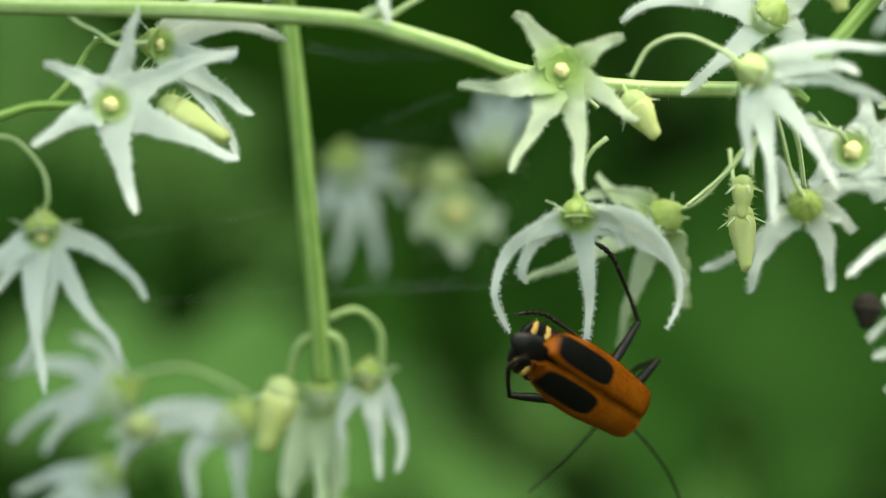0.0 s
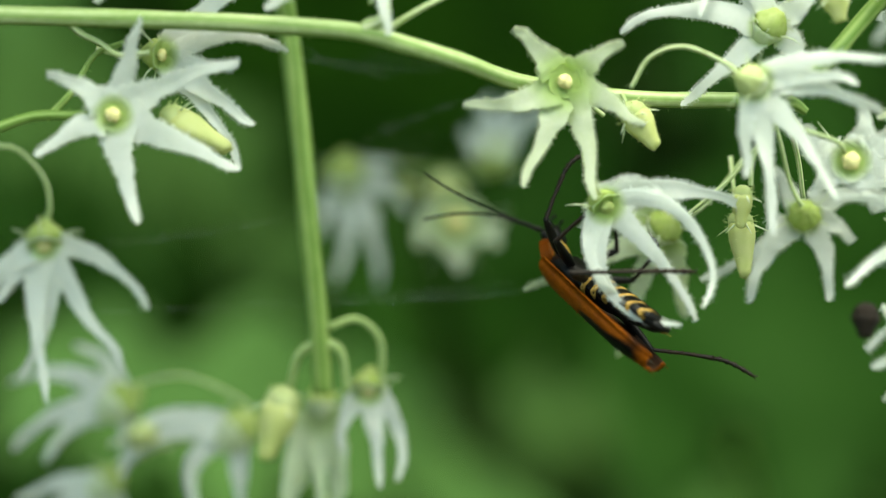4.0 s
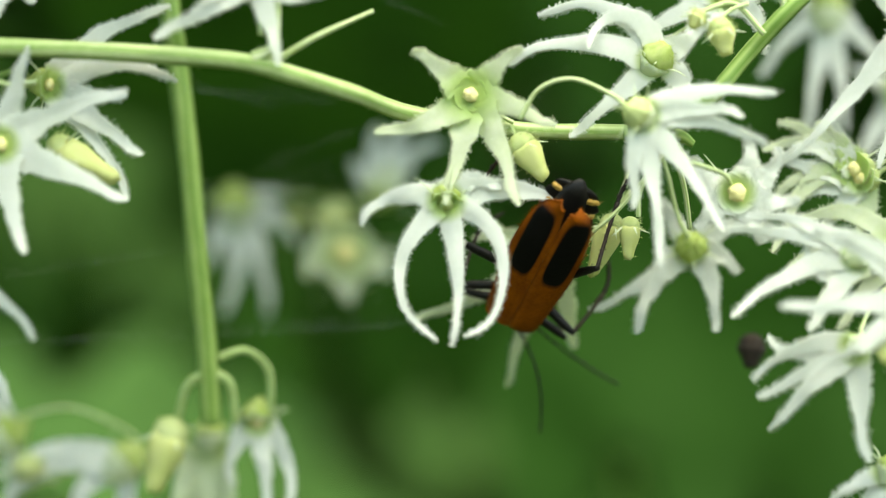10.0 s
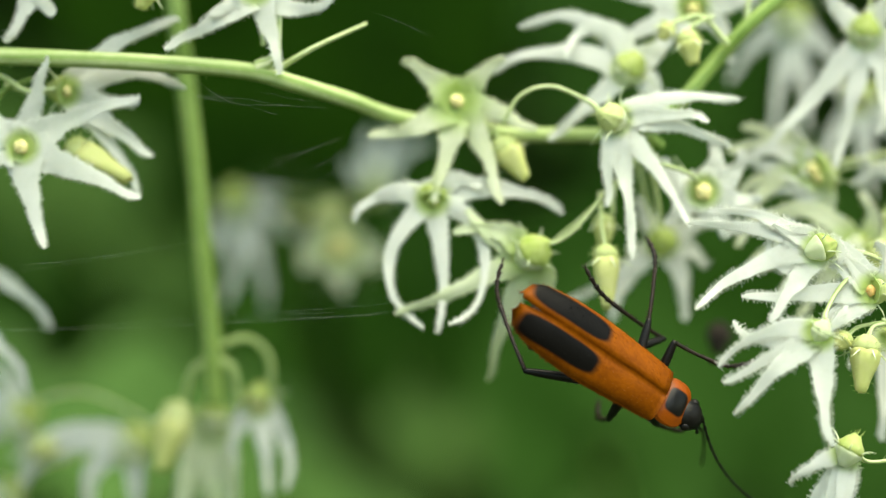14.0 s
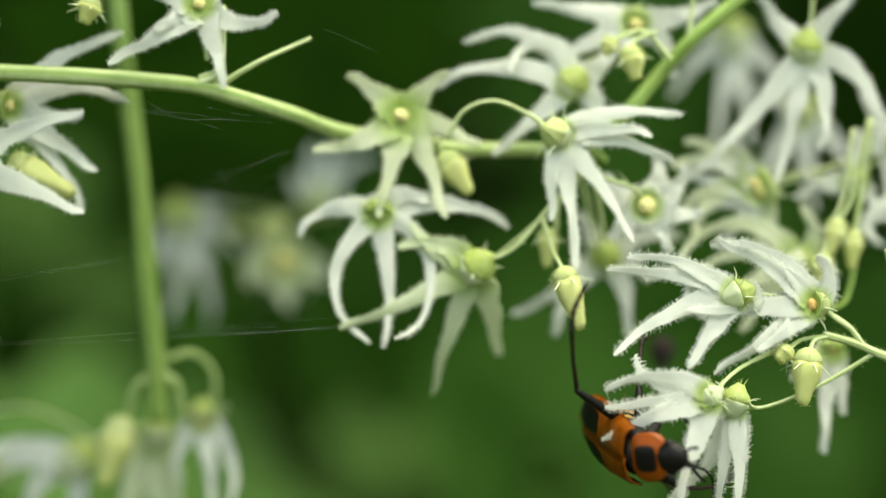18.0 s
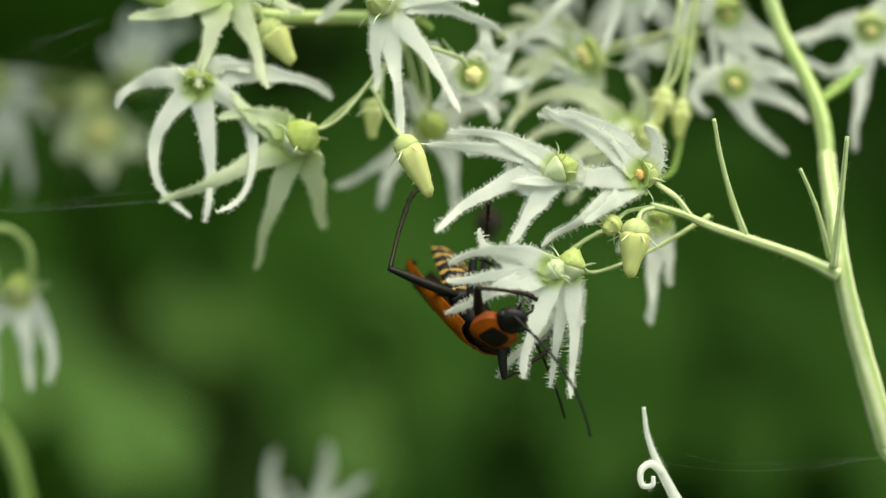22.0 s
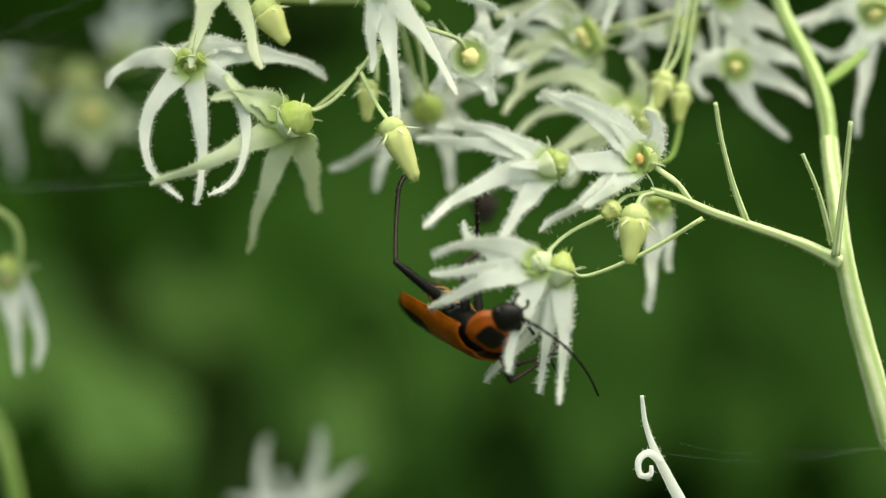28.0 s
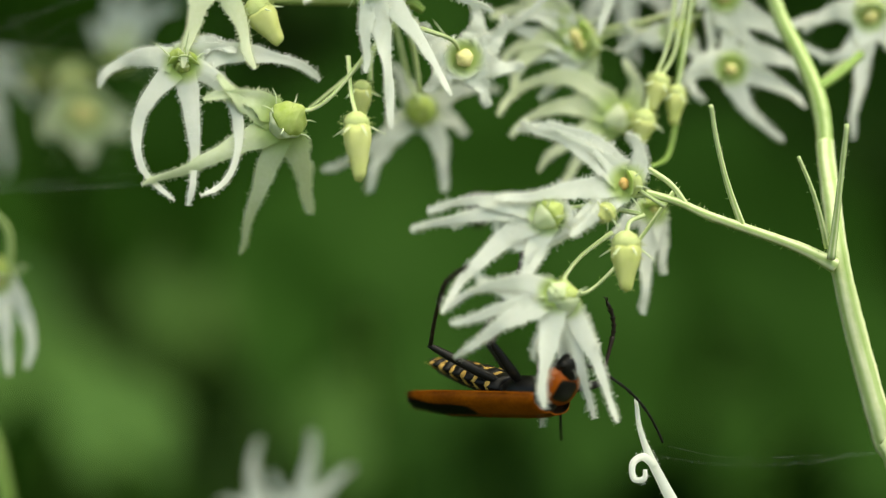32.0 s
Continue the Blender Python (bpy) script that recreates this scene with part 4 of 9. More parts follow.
stem("stout pale green stem with bristly side shoot", [
    ("upper_stem", [(30.17, 5, 9.76), (30.93, 4.5, 7.02), (31.56, 4, 5.04), (32.31, 3, 3.2), (32.87, 2, 1.25), (33.1, 1.5, -0.39), (33.12, 1.2, -1.78)], [0.42, 0.42, 0.43, 0.44, 0.46, 0.48, 0.45], 2, STEM_MID),
    ("main_axis", [(33.02, 1, -1.27), (32.91, 0, -2.88), (32.86, -1, -4.6), (32.94, -2, -7.16), (33.96, -2, -11.23), (35.44, -2, -16.23), (38, -1, -22.99), (54.51, 16, -70.88), (104.02, 56, -484.26), (285.9, 86, -5022.39)], [0.46, 0.48, 0.5, 0.52, 0.58, 0.64, 0.7, 0.9, 1.2, 1.6], 2, STEM_PALE),
    ("side_branch", [(32.58, -2.5, -7.47), (30.65, -2.5, -6.53), (27.99, -2.5, -5.6), (25.87, -3, -4.91), (24.21, -3, -4.19), (22.62, -3, -3.76)], [0.4, 0.27, 0.24, 0.21, 0.2], 4, STEM_PALE),
    ("spike", [(27.75, -2.5, -5.51), (26.81, -3, -3.35), (26.08, -3.5, -1.08), (25.65, -4, 0.6)], [0.2, 0.13, 0.11], 2, STEM_PALE),
    ("spike", [(32.18, -2.5, -6.54), (31.13, -3.5, -3.91), (30.14, -4, -1.92)], [0.18, 0.13, 0.09], 2, STEM_PALE),
    ("spike", [(32.21, -3, -7.08), (32.26, -4, -3.62), (32.27, -5, -0.31)], [0.22, 0.15, 0.12], 2, STEM_PALE),
    ("side_branch", [(32.86, 2, 1.54), (34.34, 3, 2.31), (35.9, 4, 3.4)], [0.3, 0.24], 1, STEM),
    ("side_branch", [(24.02, 2, -2.61), (25.38, 4, -2.06), (26.18, 5.5, 0.05), (26.49, 6, 3.11), (27.3, 6.5, 6.8)], [0.12, 0.14, 0.16], 1, STEM),
    ("side_branch", [(24.7, -3, -4.34), (23.91, -3, -3.34), (22.75, -3, -2.55)], [0.16, 0.14], 3, STEM_PALE)])
fl_one = flower("hairy white star flower, bristly, seen from its side", (17.35, -4, -2.46), (-0.8, -0.1, -0.3), 0.77,
       [(140, 5.15, 60, 0.2, 1.02, 0), (142, 6.14, 40, 0.5, 0.99, 0), (155, 6.94, 32, 0.8, 1.06, 0), (-174, 7.25, 40, 1, 1.21, 0), (-125, 4.53, 0, 0.6, 1.29, 0), (38, 2.40, -220, 0, 0.76, 0), (-104, 5.02, -220, 0, 0.76, 0)], stalk=[(1.02, 0.5, 0.04), (2.68, 1, -0.31), (4.7, 1, -1.3)], bristle=1.25)
fl_side = flower("hairy white star flower, with an orange-yellow middle", (22.07, -3.5, -2.2), (-0.9, -0.4, 0), 0.75,
       [(113, 6.73, 80, 0.6, 1.14, 0), (136, 6.28, 24, 0.8, 1.07, 0), (-176, 6.85, -4, 1.2, 1.14, 0), (-146, 6.36, 0, 1, 1.22, 0), (-136, 3.94, -16, 1, 1.14, 0), (36, 3.06, 120, 0.5, 1.07, 0)], stalk=[(0.79, 0.3, -0.43), (1.99, 0.5, -1.29)], cup=CUP_PALE, heart=ANTHER_ORANGE, bristle=1.25)
fl_two = flower("hairy white star flower, bristly, bending over the beetle", (16.71, -6.7, -7.27), (-0.7, 0.2, -0.5), 0.55,
       [(142, 5.69, 72, 0, 1.04, 0), (-174, 5.41, 0, 0, 1.04, 0), (-163, 5.92, 8, 0.5, 1.25, 0), (-170, 4.64, -80, -1, 0.96, 0), (-112, 5.57, 8, 0.8, 1.33, 0), (-175, 2.53, -60, -1, 0.96, 0)], stalk=[(0.84, 1.7, 0.56), (2.01, 2.7, 1.33), (3.9, 3.7, 2.11)], cup=BASE, bristle=1.25)
fl_three = flower("hairy white star flower, pulled down on a long stalk", (17.8, -6, -7.66), (-0.3, 0, -0.9), 0.76,
       [(-85, 6.54, -12, 0.6, 0.96, 0), (-101, 6.19, 4, -0.5, 0.89, 0), (-107, 6.78, -28, -2.5, 0.96, 0), (-157, 3.41, 32, 0, 0.89, 0), (-71, 3.04, -16, 0, 0.64, 0)], stalk=[(1.49, 2, -0.44), (4.84, 3, 0.64), (7.86, 3, 2.38)], bristle=1.25)
bud_right = bud("plump cream bud under the side shoot", (21.69, -4, -4.65), (-0.41, -0.3, -2.61), 0.82, stalk=[(0.39, 0.5, 0.62), (1.22, 1, 0.8)])
bud("small green bud under the side shoot", (20.74, -3.5, -4.5), (-0.63, -0.3, -0.54), 0.58, stalk=[(0.73, 0.5, 0.46), (1.88, 0.5, 0.65)])
bud("dark withered bud behind the flowers", (16.39, 12, -4.61), (-0.14, -0.3, -1.59), 0.83, tone=WITHERED, shell=WITHERED, teeth=0)
stem("green stalk rising in the shade", [
    ("main_axis", [(-14.17, 26.2, -17.05), (-12.32, 25, -19.27), (-11.26, 24.4, -22.8), (-10.38, 25.6, -30.32)], [0.48, 0.53, 0.53], 0, STEM)])

# Low flowers and curls, farther off
flower("hairy white star flower, rising from below", (6.18, 26.6, -26.24), (0, -0.5, 0.9), 1.13,
       [(142, 6.73, -80, 0.54, 1.44, 0), (94, 3.84, 24, 0, 1.19, 0), (61, 6.63, 32, 0.54, 1.44, 0), (48, 5.86, -12, 0, 1.35, 0), (131, 4.96, 60, 0, 1.35, 0)])
stem("pale dried curl of a tendril", [
    ("main_axis", [(22.26, -3, -14.08), (22.48, -3, -15.57), (23.01, -3, -17.02), (23.75, -3, -18.47), (24.49, -3, -19.93), (25.39, -3, -22.55)], [0.1, 0.15, 0.26, 0.32, 0.28], 5, PETAL),
    ("curl", [(23.16, -3.4, -17.38), (22.53, -3.6, -16.91), (21.97, -3.8, -17.21), (21.99, -4, -17.92), (22.46, -4.2, -17.89), (22.52, -4.2, -17.44)], [0.22, 0.18, 0.15, 0.1], 4, PETAL)])
flower("white flower in soft shade, facing away", (-26.25, 21.6, -10.77), (-0.6, -0.2, -0.4), 1.31,
       [(134, 7.2, 76, 0, 1.62, 0), (177, 7.19, 56, 0, 1.62, 0), (-165, 5.84, 52, 0, 1.62, 0), (87, 4.88, 88, 0, 1.47, 0), (-56, 3.95, -72, 0, 1.47, 0)], hairs=2)
flower("white flower drooping under the hanging stalk", (-18.97, 20.4, -12.27), (-0.6, -0.2, -0.5), 1.3,
       [(162, 8.21, 84, 0, 1.78, 0), (-165, 6.26, 104, 0, 1.61, 0), (152, 8.12, 72, 0, 1.45, 0), (-84, 5.3, -8, 0, 1.45, 0)], stalk=[(0.16, 0, 1.99), (-3.18, 0, 3.29), (-6.64, 0.56, 2.56)], hairs=2)
flower("fading cream star flower hanging from the stalk's end", (-13.69, 18.41, -10.47), (0.05, -0.15, -1), 0.98,
       [(-128, 6.2, 40, 1.2, 1.5, 0), (-112, 7.4, 14, 0.6, 1.5, 20), (-92, 6.4, 6, 1.6, 1.6, 0), (-76, 7.0, -14, 0.4, 1.5, -20), (-60, 5.6, -34, 0.8, 1.4, 0), (-100, 5.2, -10, -1.0, 1.5, 0)], tone=PETAL_GREEN, hairs=2, cup=CUP)
flower("white flower in soft shade, low on the hanging stalk", (-27.53, 24.03, -15.86), (-0.6, -0.2, -0.5), 1.15,
       [(172, 5.6, 40, 0.3, 1.5, 0), (-160, 6.2, 30, 0.2, 1.5, 0), (-132, 5.2, 20, 0.4, 1.4, 0), (-96, 5.0, -6, 0.2, 1.4, 0), (-60, 4.6, -20, 0, 1.4, 0)], stalk=[(1.6, 0, 1.4), (4.2, -0.6, 2.6), (7.0, -2.0, 3.2)], hairs=2)
flower("hairy white star flower, hanging on a curled stalk", (-10.66, 14.9, -9.29), (0, -0.3, -0.9), 1.02,
       [(-39, 5.7, -72, 0.47, 1.29, 0), (-81, 5.52, -4, 0.47, 1.29, 0), (-142, 4.39, 68, 0, 1.29, 0)], hairs=2)
bud("yellow bud hanging in soft shade", (-15.19, 13.7, -9.38), (-1.13, -0.17, -3.75), 1.13)
bud("small round green bud in shade", (-24.48, 20.4, -11.98), (-0.14, -0.17, -1.3), 1.07)
flower("hairy white star flower, soft in the shade behind", (-14.08, 36, 2.9), (0, 0.2, -0.9), 1.46,
       [(-84, 7.07, -24, 0, 1.82, 0), (-54, 7.6, -40, 0, 1.82, 0), (4, 5.13, -72, 0, 1.82, 0), (-129, 4.47, 28, 0, 1.64, 0), (37, 3.57, -48, 0.65, 1.41, 0)], stalk=[(1.86, 0, 1), (4.83, 0, 0.82)], hairs=2)
flower("round pale green flower facing forward in shade", (-6.7, 33.6, 0.02), (0, -1, 0), 1.97,
       [(-178, 3.49, 116, 0.22, 2.14, 0), (-87, 3.29, 8, 0.22, 2.32, 0), (-14, 3.35, -56, 0.22, 2.14, 0), (-163, 2.62, -68, 0.22, 1.96, 0), (-23, 3.44, 88, 0.22, 1.96, 0), (75, 1.47, 16, 0.22, 1.79, 0)], tone=PETAL_CREAM, hairs=0)
bud("green bud in the shade behind", (-7.51, 34.8, 2.95), (0.2, -0.19, -2.2), 1.45)
bud("little green bud in the shade behind", (-9.99, 36, 2.6), (0.09, -0.19, -0.93), 0.8)
flower("hairy white star flower, tilted up in the shade", (-4.17, 33.6, 4.39), (0.3, -0.2, 0.8), 1.31,
       [(88, 4.59, -48, 0, 1.96, 0), (60, 4.73, -52, 0, 1.96, 0), (164, 2.8, -52, 0, 1.79, 0), (119, 4.14, -52, 0, 1.79, 0)], stalk=[(-0.54, 0, -1.45), (-2.42, 1.29, -1.06)], hairs=2)
stem("thin green stalk in the shade", [
    ("main_axis", [(-16.08, 37.2, 3.37), (-12.33, 37.2, 3.75), (-8.57, 37.2, 3.57), (-4.8, 36, 3.18)], [0.27, 0.24], 0, STEM)])
flower("hairy white star flower, hanging far back in the shoot", (22.35, 22.4, 14.22), (0, -0.2, -0.9), 1.21,
       [(-97, 7.72, -12, 0, 1.4, 0), (-77, 7.23, -8, 0, 1.31, 0), (-155, 5.67, 40, 0, 1.31, 0), (-33, 5.09, -24, 0, 1.31, 0), (158, 3.85, 0, 0, 1.23, 0)], hairs=2)
flower("hairy white star flower, far back and half hidden", (26.88, 23.6, 9.3), (-0.2, -0.3, -0.8), 1.22,
       [(-128, 5.83, 16, 0, 1.41, 0), (-83, 6.17, 0, 0, 1.32, 0), (-32, 5.43, -32, 0, 1.32, 0), (138, 3.42, 20, 0, 1.32, 0)], hairs=2)

# Leaves behind, set for the camera's view; their tones stand in for light
leaf("vine leaf coloured as if lit, blurred behind", (-74.2, 215, -31.3), (-35, 15, 0), 33, LEAF_LIT)
leaf("pale green vine leaf, blurred behind", (-112, 285, 36), (-4, 1, 2), 45, LEAF_LIT)
leaf("vine leaf coloured as if lit, blurred behind", (-40.5, 209, -37), (-35, 2, 30), 43, LEAF_LIT)
leaf("vine leaf coloured as if lit, blurred behind", (-35.8, 247, -39.7), (-35, -3, -1), 33, LEAF_LIT)
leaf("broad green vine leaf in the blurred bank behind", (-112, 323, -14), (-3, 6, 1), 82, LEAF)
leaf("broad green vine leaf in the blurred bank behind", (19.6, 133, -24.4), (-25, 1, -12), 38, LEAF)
leaf("broad green vine leaf in the blurred bank behind", (-13.5, 230, -49), (-30, 4, 58), 26, LEAF_LIT)
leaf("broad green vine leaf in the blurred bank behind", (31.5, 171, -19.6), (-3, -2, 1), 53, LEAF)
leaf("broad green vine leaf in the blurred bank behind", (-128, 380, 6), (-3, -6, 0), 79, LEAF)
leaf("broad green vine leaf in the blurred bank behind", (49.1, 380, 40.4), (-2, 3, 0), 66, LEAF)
leaf("vine leaf coloured as if lit, blurred behind", (-8.2, 170, -43.8), (-35, 0, 15), 18, LEAF_LIT)
leaf("vine leaf coloured as if lit, blurred behind", (34.7, 266, -60.9), (-35, 1, -1), 30, LEAF_LIT)
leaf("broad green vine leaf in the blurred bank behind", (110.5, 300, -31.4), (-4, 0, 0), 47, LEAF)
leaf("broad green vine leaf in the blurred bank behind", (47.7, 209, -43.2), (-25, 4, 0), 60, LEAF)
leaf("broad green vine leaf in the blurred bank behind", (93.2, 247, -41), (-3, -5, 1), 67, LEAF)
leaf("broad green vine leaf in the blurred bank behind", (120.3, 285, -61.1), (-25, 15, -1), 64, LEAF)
# Leaves added and tipped face down to make the bank's dark patches
leaf("added leaf turned down to darken the bank behind", (-26, 235, 12), (52, 6, 4), 54, LEAF)
leaf("added leaf turned down to darken the bank behind", (-10, 250, 30), (50, -8, -6), 58, LEAF)
leaf("added leaf turned down to darken the bank behind", (-44, 262, 30), (54, 4, 8), 58, LEAF)
leaf("added leaf turned down to darken the bank behind", (-3, 150, -15.7), (15, 0, 0), 21, LEAF)
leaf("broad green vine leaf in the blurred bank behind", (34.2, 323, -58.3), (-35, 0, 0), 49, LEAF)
leaf("mid-green vine leaf in the blurred bank behind", (-90.3, 265, 14.8), (-14, 5, 12), 32, LEAF_HAZED)
leaf("mid-green vine leaf in the blurred bank behind", (-70.7, 291, 5.1), (-16, -4, -8), 36, LEAF_HAZED)
leaf("mid-green vine leaf in the blurred bank behind", (-56.5, 297, -10.1), (-18, 8, -14), 24, LEAF_HAZED)
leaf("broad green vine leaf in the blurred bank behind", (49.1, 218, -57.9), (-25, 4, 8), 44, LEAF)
leaf("mid-green vine leaf in the blurred bank behind", (2.9, 244, -36.4), (-22, -6, 20), 26, LEAF_HAZED)
# Out-of-view leaves, added only to keep light off the rear flowers
for row, y, z in ((0, 20, 25), (1, 40, 27), (2, 60, 31)):
    for k in range(5) if row else (0, 3, 4):
        leaf("unseen leaf added above to shade the rear flowers", (-37 + 11.5 * k + 4 * (row % 2), y + 3 * (k % 2), z + 2 * (k % 3)), (80, 11 - 7 * ((k + row) % 4), 30 * k + 50 * row), 34 + 2 * (k % 3), LEAF)
# Three more added out of view, to dim the left end of the branch
for x, y, z, turn in ((-37, 0, 29, 20), (-27, 3, 28, 75), (-19, -1, 30, 140)):
    leaf("unseen leaf added above to shade the branch", (x, y, z), (80, 6, turn), 26, LEAF)

# Spider threads
thread([(-23.41, -2.6, -1.54), (-17.64, -2.6, -0.66), (-13.32, -2.6, 0.06)])
thread([(-23.28, -3.2, -4.39), (-15.54, -3.2, -3.81), (-5.51, -3.2, -3.09), (-2.08, -3.2, -2.81)])
thread([(-10.92, -3.2, -3.86), (-5.39, -3.2, -3.56), (-1.20, -3.2, -3.09)])
thread([(-12.33, -3.8, 8.46), (-10.33, -3.8, 7.32), (-7.76, -3.8, 7.18), (-5.48, -3.8, 7.04)])
thread([(-10.33, -3.8, 3.33), (-7.76, -3.8, 4.33), (-4.91, -3.8, 5.61)])
thread([(24.04, -2.3, -16.57), (27.29, -2.3, -17.21), (32.63, -2.3, -17.16), (35.62, -2.3, -17.06)])
thread([(-9.40, -3.8, 2.15), (-7.01, -3.8, 2.96), (-4.60, -3.8, 4.19)])
thread([(-12.36, -3.2, 7.69), (-9.88, -3.2, 7.55), (-7.75, -3.2, 7.21)])
thread([(-3.31, -3.2, 12.00), (-1.88, -3.2, 11.43), (-0.16, -3.2, 10.67)])
thread([(-12.23, -3.2, 7.65), (-9.97, -3.2, 7.26), (-8.11, -3.2, 6.73)])
thread([(3.70, -4.4, 6.74), (4.55, -4.4, 7.73), (5.49, -4.4, 8.58)])
thread([(-8.36, -3.2, 4.59), (-7.58, -3.2, 3.52), (-7.20, -3.2, 1.90)])
thread([(-9.53, -3.2, -3.52), (-7.65, -3.2, -3.39), (-5.24, -3.2, -3.31)])
thread([(30.24, -2.3, -17.26), (31.43, -2.3, -17.63), (33.82, -2.3, -17.04)])
thread([(-22.51, -5.61, -1.04), (-17.46, -5.67, -0.56), (-11.57, -5.74, 0.42)])
thread([(-21.84, -6.10, -4.08), (-15.14, -6.18, -3.97), (-9.00, -6.25, -3.63), (-2.85, -6.32, -3.29)])
thread([(-8.74, -6.11, 7.69), (-6.78, -6.13, 7.28), (-4.54, -6.16, 7.05), (-2.86, -6.17, 6.66)])
thread([(-8.04, -6.10, 4.34), (-5.66, -6.13, 5.04), (-3.70, -6.16, 5.74), (-2.44, -6.18, 6.16)])
thread([(-1.19, -5.78, 4.50), (-0.20, -5.80, 5.48), (0.78, -5.82, 6.88), (1.62, -5.83, 7.59)])
thread([(9.73, -6.29, 1.40), (10.85, -6.30, 0.29), (11.83, -6.30, -0.83)])
thread([(-10.75, -2.73, -3.71), (-6.33, -3.23, -3.56), (-1.64, -3.76, -3.30)])
thread([(-8.19, -2.65, 3.00), (-5.14, -2.91, 4.65), (-2.09, -3.18, 6.02)])
thread([(-2.94, -3.56, 2.96), (-0.72, -3.72, 4.61), (1.22, -3.88, 5.71)])
thread([(22.31, -6.03, -16.45), (25.87, -6.48, -16.86), (29.44, -6.90, -16.77), (33.84, -7.39, -16.16)])


def petals(thing):
    return [c for c in thing.children if c.name.startswith("petal")]


def motions():
    walk(fl_ring, [
        (0, pose(0.00084, 0.00170, -0.00025, 28, 0, 0)), (1, pose(0.00074, 0.00170, -0.00023, 28, 0, 0)), (2, pose(0.00114, 0.00170, -0.00047, 28, -4, 0)),
        (2.6, pose(0.00203, 0.00170, -0.00058, 24, -18, 0)), (3, pose(0.00157, 0.00170, 0.00011, 10, -38, 0)), (3.5, pose(0.00264, 0.00170, 0.00028, 5, -48, 0)),
        (4.5, pose(0.00150, 0.00170, 0.00171, 5, -15, 0)), (5.5, pose(0.00085, 0.00170, 0.00275, 0, 0, 0)), (6, pose(0.00057, 0.00170, 0.00250, 0, 0, 0)),
        (7, pose(0.00050, 0.00170, 0.00253, 0, 0, 0)), (8, pose(0.00027, 0.00170, 0.00252, 0, 0, 0)), (9, pose(-0.00004, 0.00170, 0.00253, 0, 0, 0)),
        (11, pose(-0.00022, 0.00170, 0.00252, 0, 0, 0)), (12, pose(-0.00031, 0.00170, 0.00254, 0, 0, 0)), (18, pose(-0.00020, 0.00170, 0.00252, 0, 0, 0)),
        (19, pose(-0.00020, 0.00170, 0.00252, 0, 0, 0)), (32, pose(-0.00020, 0.00170, 0.00252, 0, 0, 0))])
    # Slides along the line of sight to fit the camera's focus and overlaps
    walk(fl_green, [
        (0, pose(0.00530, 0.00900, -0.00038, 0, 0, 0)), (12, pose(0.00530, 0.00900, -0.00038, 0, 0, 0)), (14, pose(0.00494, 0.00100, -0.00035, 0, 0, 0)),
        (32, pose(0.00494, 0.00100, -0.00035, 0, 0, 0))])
    walk(fl_star, [
        (0, pose(0.00008, 0.00200, 0.00694, 0, 14, 0)), (2, pose(0.00004, 0.00200, 0.00687, 0, 14, 0)), (3.5, pose(0.00005, 0.00200, 0.00680, 0, 12, 0)),
        (5.5, pose(0.00124, 0.00200, 0.00772, 0, 0, 0)), (6.5, pose(0.00104, 0.00200, 0.00781, 0, 0, 0)), (32, pose(0.00104, 0.00200, 0.00781, 0, 0, 0))])
    # The bud's depth steps are set for overlap in the camera's view
    walk(bud_long, [
        (0, pose(0.00902, 0.00500, 0.00021, 0, -4, 0)), (3.5, pose(0.00902, 0.00500, 0.00028, 0, -4, 0)), (5.5, pose(0.00920, 0.00500, 0.00103, 0, 6, 0)),
        (9, pose(0.00849, 0.00500, 0.00187, 0, 25, 0)), (11, pose(0.00828, 0.00500, 0.00154, 0, 20, 0)), (12, pose(0.00798, 0.00450, 0.00126, 0, 15, 0)),
        (13, pose(0.00756, 0.00350, 0.00037, 0, 20, 0)), (14, pose(0.00881, 0.00000, -0.00005, 0, 0, 0)), (16.5, pose(0.00887, -0.00200, -0.00107, 0, -4, 0)),
        (17, pose(0.00949, -0.00200, -0.00043, 0, -4, 0)), (18.4, pose(0.00932, -0.00200, -0.00048, 0, -22, 0)), (20, pose(0.01064, -0.00200, -0.00045, 0, -30, 0)),
        (23, pose(0.00989, -0.00200, -0.00033, 0, -22, 0)), (25, pose(0.00995, -0.00200, -0.00052, 0, -22, 0)), (29, pose(0.00953, -0.00200, -0.00034, 0, -24, 0)),
        (30.2, pose(0.00954, -0.00200, -0.00031, 0, -24, 0)), (30.5, pose(0.00823, -0.00200, 0.00014, 0, 4, 0)), (32, pose(0.00828, -0.00200, -0.00003, 0, -2, 0))])
    # Depth jumps of the next three flowers keep them in the camera's focus
    walk(fl_one, [
        (0, pose(0.02002, 0.00100, -0.00008, 0, 0, 0)), (11, pose(0.02002, 0.00100, -0.00008, 0, 0, 0)), (12, pose(0.01903, -0.00400, -0.00008, 0, 0, 0)), (14, pose(0.01926, -0.00400, -0.00005, 0, 0, 0)),
        (14.5, pose(0.01929, -0.00400, -0.00009, 0, 0, 0)), (17, pose(0.01840, -0.00400, -0.00085, 0, 0, 0)), (20, pose(0.01771, -0.00400, -0.00283, 0, 0, 0)),
        (22, pose(0.01775, -0.00400, -0.00187, 0, 0, 0)), (29, pose(0.01735, -0.00400, -0.00246, 0, 0, 0)), (30.2, pose(0.01735, -0.00400, -0.00246, 0, 0, 0)),
        (30.5, pose(0.01761, -0.00400, -0.00326, 0, -8, 0)), (31, pose(0.01748, -0.00400, -0.00472, 0, -14, 0)), (32, pose(0.01750, -0.00400, -0.00485, 0, -16, 0))])
